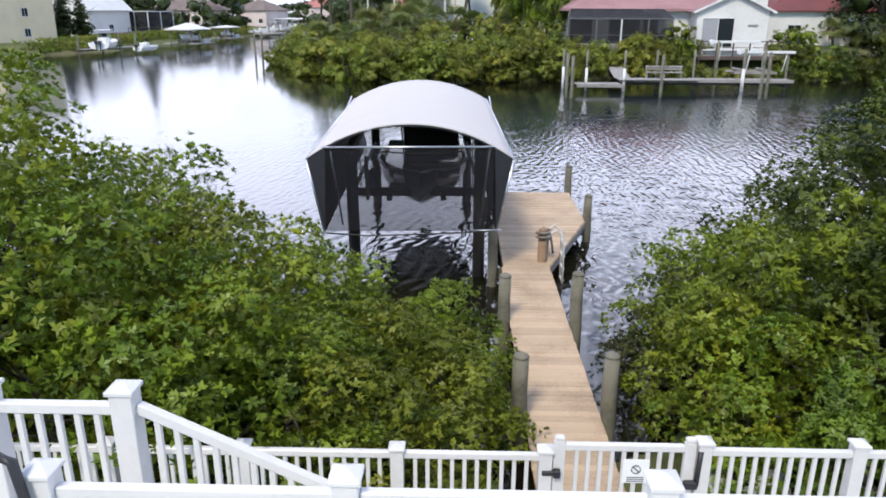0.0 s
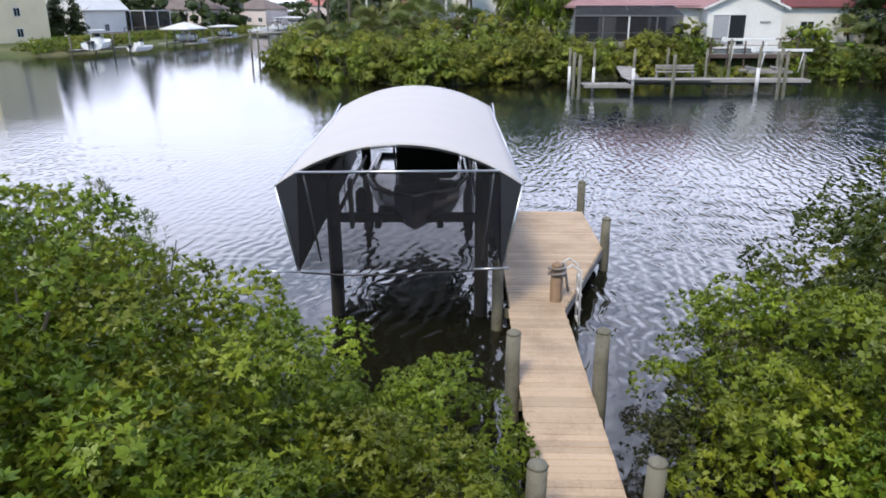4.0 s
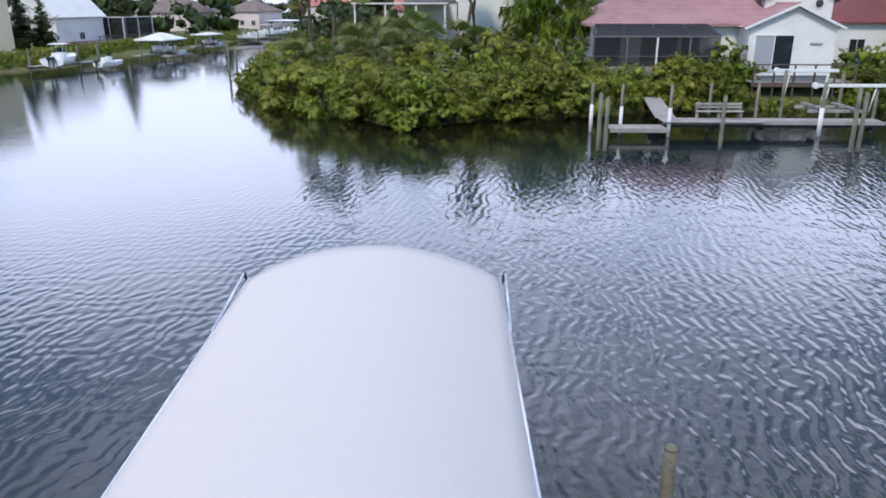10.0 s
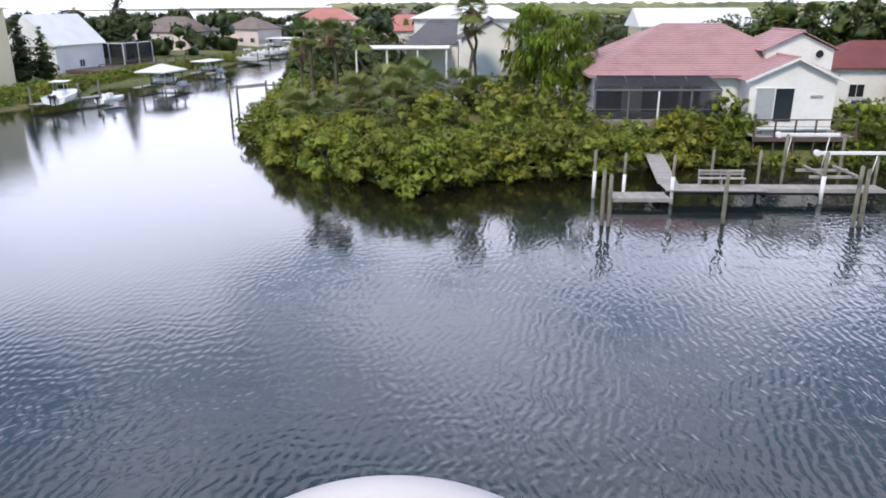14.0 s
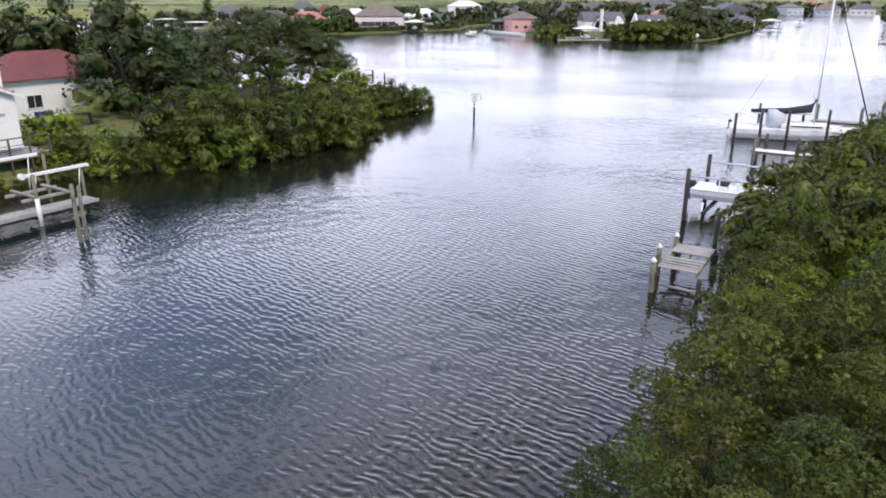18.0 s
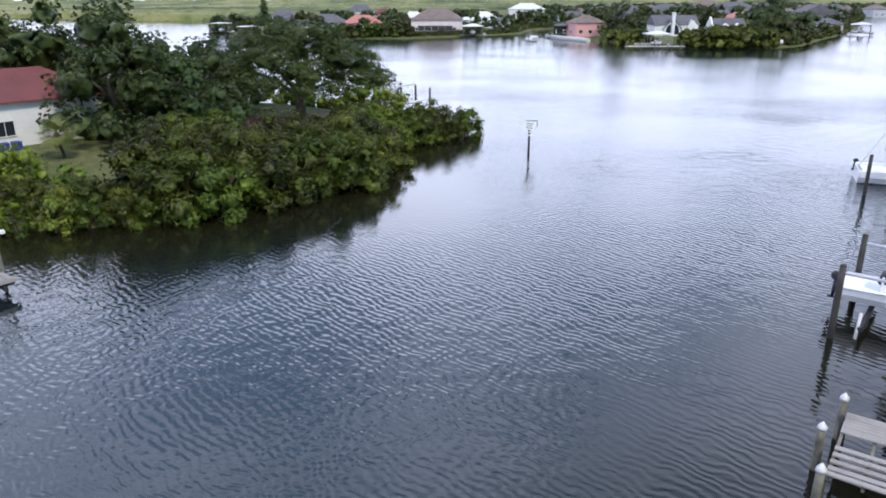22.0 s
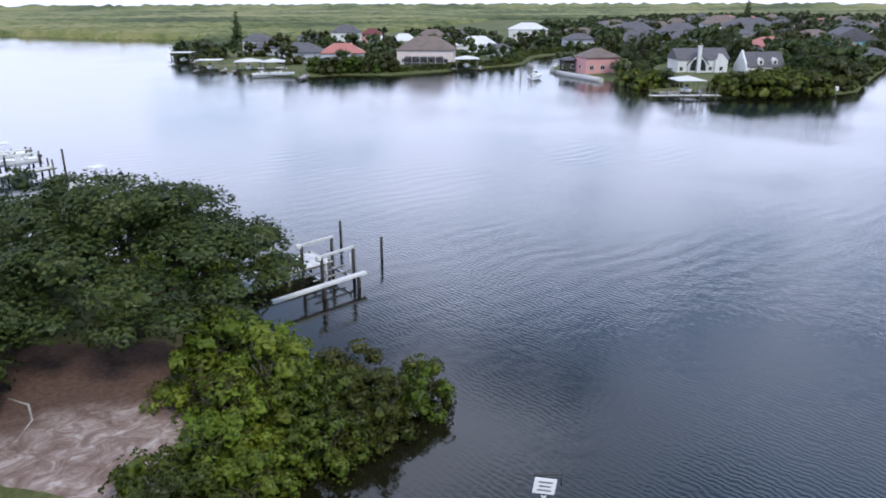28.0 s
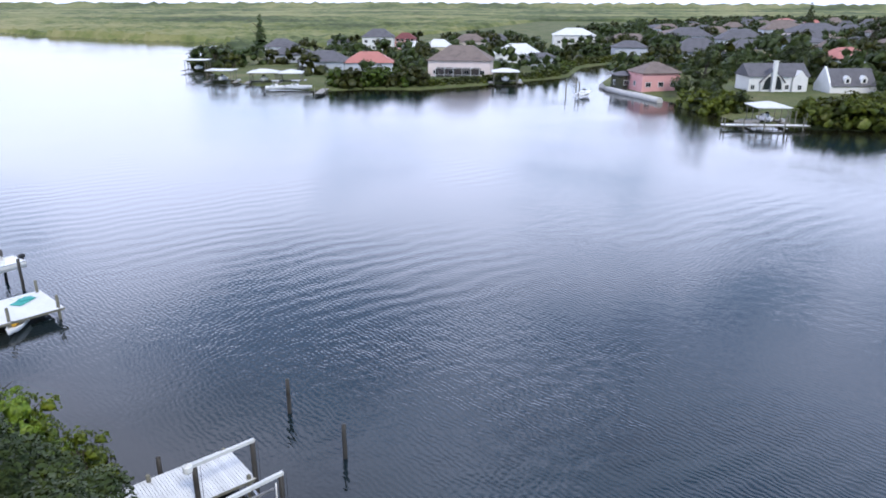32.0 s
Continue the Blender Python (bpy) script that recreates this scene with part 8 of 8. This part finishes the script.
boathouse(196, 258, 7.5, 6, 4.2, -50, WHITEROOF, "open boathouse with a flat white roof", GELWHITE, False)
boathouse(203, 246.5, 8, 6, 3.8, -45, WHITEROOF, "open boathouse with a pale roof", GELWHITE)
boathouse(209, 241, 6.5, 6, 3.6, -45, WHITEROOF, "open boathouse with a pale roof", None)
boat("motor_boat", T(203, 224, 0.2, 30), 8, 2.6, GELWHITE, "white motor boat moored off a far dock", True, 1)
boat("motor_boat", T(200, 230, 0.2, 60), 7, 2.4, GELWHITE, "white motor boat moored off a far dock", True, 1)
dock("grey_dock", 205, 219, 0.8, 2, 12, 130, "grey dock running out from the far shore", [(0, 6, 1.3), (2, 11, 1.3)], GREYWOOD, 0.3)
boat("motor_boat", T(246, 160, 0.2, 100), 8, 2.5, GELWHITE, "long white boat moored at the inlet mouth", False, 1)
for x, y in ((244, 162), (243, 165.5), (246.5, 164.5)):
    mooring_pile(x, y, 3.6, 0.16)
boathouse(335, 27.5, 7, 7, 4.4, 5, WHITEROOF, "open boathouse with a pale roof across the channel", GELWHITE, False)
boathouse(350, 74, 7, 7, 4.2, -80, WHITEROOF, "open boathouse with a pale roof across the channel", GELWHITE)
boat("motor_boat", T(428, 74, 0.2, 100), 14, 4, GELWHITE, "large white motor cruiser moored in the channel", True, 1)
ns = thing("shore_notice", T(247.8, 78.2, 0), "small white notice on a post at the far shore", "sign")
part("marker_post", Shape().tube([(0, 0, -1), (0, 0, 1.6)], 0.1, 8), PILE, ns)
part("board", Shape().box((0, 0, 1.9), (1.0, 0.08, 1.0), T(0, 0, 0, -52), 0.02), SIGN, ns)

random.seed(61)
grow(OAK[0], 257.5, 134.5, s=1.75, sz=1.75)
grow(OAK[1], 294, 93, s=1.95, sz=1.65)
grow(OAK[0], 286, 91, s=1.3, sz=1.2)
grow(OAK[1], 322, 130, s=1.5)
grow(OAK[0], 470, 139, s=2.6, sz=2.3)
grow(OAK[1], 350, 139, s=1.4)
thicket("far_mangroves", FARBUSH, [(x, y, 1.0) for x, y in along([(232, 122), (237.5, 126.5), (244, 134)], 3.0, -1.5, 3, -3.0)], "mangrove thicket on the far shore", 1.1, 1.6)
thicket("far_mangroves", FARBUSH, [(x, y, 1.0) for x, y in along([(248, 81), (242.5, 82.5), (232.5, 90.5), (228.5, 99)], 2.6, -1.2, 3, -3.2)], "tall olive mangrove thicket before the dormer house", 1.5, 2.0)
thicket("far_mangroves", FARBUSH, [(x, y, 1.0) for x, y in along([(300, 80), (285, 79), (261, 77.5), (253, 80)], 3.0, -1.2, 2, -3.2)], "mangrove thicket on the far shore", 0.7, 1.1)
thicket("far_mangroves", FARBUSH, [(x, y, 1.0) for x, y in along([(573, 110), (345, 82), (300, 80)], 4.5, -1.0, 2, -4)], "mangrove thicket on the far shore", 0.7, 1.2)
thicket("far_mangroves", FARBUSH, [(x, y, 1.0) for x, y in along([(283, 191.5), (250, 197), (226, 204)], 3.0, -1.2, 2, -2.5)], "mangrove thicket on the far shore", 0.5, 0.8)
thicket("far_mangroves", FARBUSH, [(x, y, 1.0) for x, y in along([(226, 204), (216.5, 216), (209, 219)], 2.6, -2.0, 3, -3)], "mangrove thicket on the far shore", 1.1, 1.7)
thicket("far_mangroves", FARBUSH, [(x, y, 1.0) for x, y in along([(318, 208), (286, 193)], 3.5, -1.2, 2, -2.5)], "mangrove thicket on the far shore", 0.6, 0.8)
thicket("far_mangroves", FARBUSH, [(x, y, 1.0) for x, y in along([(362, 209), (318, 208)], 4.0, -1.2, 2, -2.5)], "mangrove thicket on the far shore", 0.6, 0.9)
scatter(FARTREE, [(222, 300, 1.4), (226, 306, 1.6), (230, 300, 1.2), (232, 312, 1.4), (238, 318, 1.3), (224, 294, 1.1)], 0.95, 1.1)
grow(CONE, 262, 330, s=1.7)
grow(CONE, 694, 230, s=2.2)
scatter(OAK, [(308, 120, 1.2), (312, 98, 1.4), (305, 142, 1.3)], 0.9, 1.2, 1.0)


def clear(x, y, gap):
    return all(math.hypot(x - a[0], y - a[1]) > gap + a[2] * 0.5 for a in FAR_HOUSES)


FAR_HOUSES += [(424, 108, 24), (283, 125, 30), (294, 106, 30), (263, 150, 22), (275, 140, 16)]
n = 0
while n < 60:
    x, y = random.uniform(320, 900), random.uniform(90, 330)
    if float(land_height(x, y)) < 0.7 or not clear(x, y, 14) or y > 60 + x * 0.42 or x < 345 or (y < 130 and x < 450):
        continue
    w = random.uniform(14, 24)
    FAR_HOUSES.append((x, y, w))
    wl_, rf = random.choice((STUCCO, PALEPINK, GREYWALL, GREYWALL)), random.choice((SHINGLE, BROWNSH, SHINGLE, SHINGLE, BROWNSH, BROWNSH, SHINGLE, SHINGLE, BROWNSH, REDTILE))
    simple_house("suburban_house", x, y, w, w * 0.65, random.uniform(3.2, 5.5), random.uniform(6.5, 9.5), -50 + random.uniform(-30, 30), wl_, rf, "low suburban house with %s" % rf.name.replace("_", " "), "hip", 0.9, 3)
    n += 1
n, far_trees = 0, []
while n < 1000:
    x, y = random.uniform(235, 1000), random.uniform(80, 370)
    if float(land_height(x, y)) < 0.75 or not clear(x, y, 3) or y > 90 + x * 0.46 or (x < 305 and 92 < y < 170):
        continue
    far_trees.append((x, y, random.uniform(0.9, 1.9)))
    n += 1
far_trees += [(random.uniform(222, 440), random.uniform(215, 345), random.uniform(0.9, 1.6)) for i in range(110)]
far_trees = [p for p in far_trees if clear(p[0], p[1], 1.5)]
far_trees += [(random.uniform(90, 900), random.uniform(-40, 6), random.uniform(0.9, 1.5)) for i in range(150)] + [(x, 13 + (x - 230) * 0.07 - random.uniform(0, 25), random.uniform(1.1, 1.9)) for x in range(230, 900, 5)]
thicket("far_trees", FARTREE, far_trees, "garden trees among the far houses")


def far_woods():
    """Low mangrove forest and marsh up to the horizon, one uneven canopy sheet."""
    g = np.random.default_rng(3)
    d = np.r_[np.arange(230, 700, 5.0), np.arange(700, 1100, 10.0), np.arange(1100, 2000, 30.0), np.arange(2000, 3400, 90.0)]
    a = np.radians(np.linspace(-12, 100, 330))
    D, A = np.meshgrid(d, a, indexing="ij")
    X, Y = 70 + D * np.sin(A), 60 + D * np.cos(A)
    sd = inside_distance(FAR, X, Y)
    wet = (Y > 312 + (X - 200) * 0.4) | (D > 900)
    lump = np.zeros(X.shape)
    for f, amp in ((0.045, 1.0), (0.13, 0.9), (0.37, 0.8)):
        p = g.uniform(0, 6.28, 4)
        lump += amp * (np.sin(X * f + p[0] + 1.7 * np.sin(Y * f * 0.7 + p[1])) * np.cos(Y * f * 1.1 + p[2] + 1.3 * np.sin(X * f * 0.6 + p[3])))
    lump += g.normal(0, 0.55, X.shape)
    Z = np.where((sd > 2) & wet, np.clip(sd * 0.5, 0, 1) * (3.6 + lump * 0.9), -1.5)
    Z = np.where(D > 2200, Z + 7 + 8 * np.repeat(g.random((1, X.shape[1])), X.shape[0], 0), Z)
    nx, ny = len(a), len(d)
    i = (np.arange(ny - 1)[:, None] * nx + np.arange(nx - 1)).ravel()
    f = np.stack([i, i + 1, i + nx + 1, i + nx], 1)
    f = f[(Z.ravel()[f] > -1).any(1)]
    m, nt, b = material("marsh_canopy", 0.9, 0, 0.2)
    r = ramp_node(nt, [(0.34, (0.035, 0.05, 0.018)), (0.46, (0.075, 0.095, 0.03)), (0.55, (0.15, 0.165, 0.055)), (0.66, (0.24, 0.225, 0.10))])
    c1, c2 = noise_node(nt, 0.0045, 5, 0.6), noise_node(nt, 0.09, 5, 0.65)
    ad = nt.nodes.new("ShaderNodeMath")
    ad.operation = "MULTIPLY_ADD"
    nt.links.new(c2, ad.inputs[0])
    ad.inputs[1].default_value = 0.45
    sb = nt.nodes.new("ShaderNodeMath")
    sb.operation = "SUBTRACT"
    nt.links.new(c1, sb.inputs[0])
    sb.inputs[1].default_value = 0.2
    nt.links.new(sb.outputs[0], ad.inputs[2])
    nt.links.new(ad.outputs[0], r.inputs[0])
    nt.links.new(r.outputs[0], b.inputs["Base Color"])
    tagged(obj("far_woods", np_mesh("far_woods", np.stack([X, Y, Z], -1), f), m), "low green mangrove forest and marsh to the horizon", "woods", kind="stuff")


far_woods()

for p in PATTERNS:
    for o in (*p.children_recursive, p):
        bpy.data.objects.remove(o)
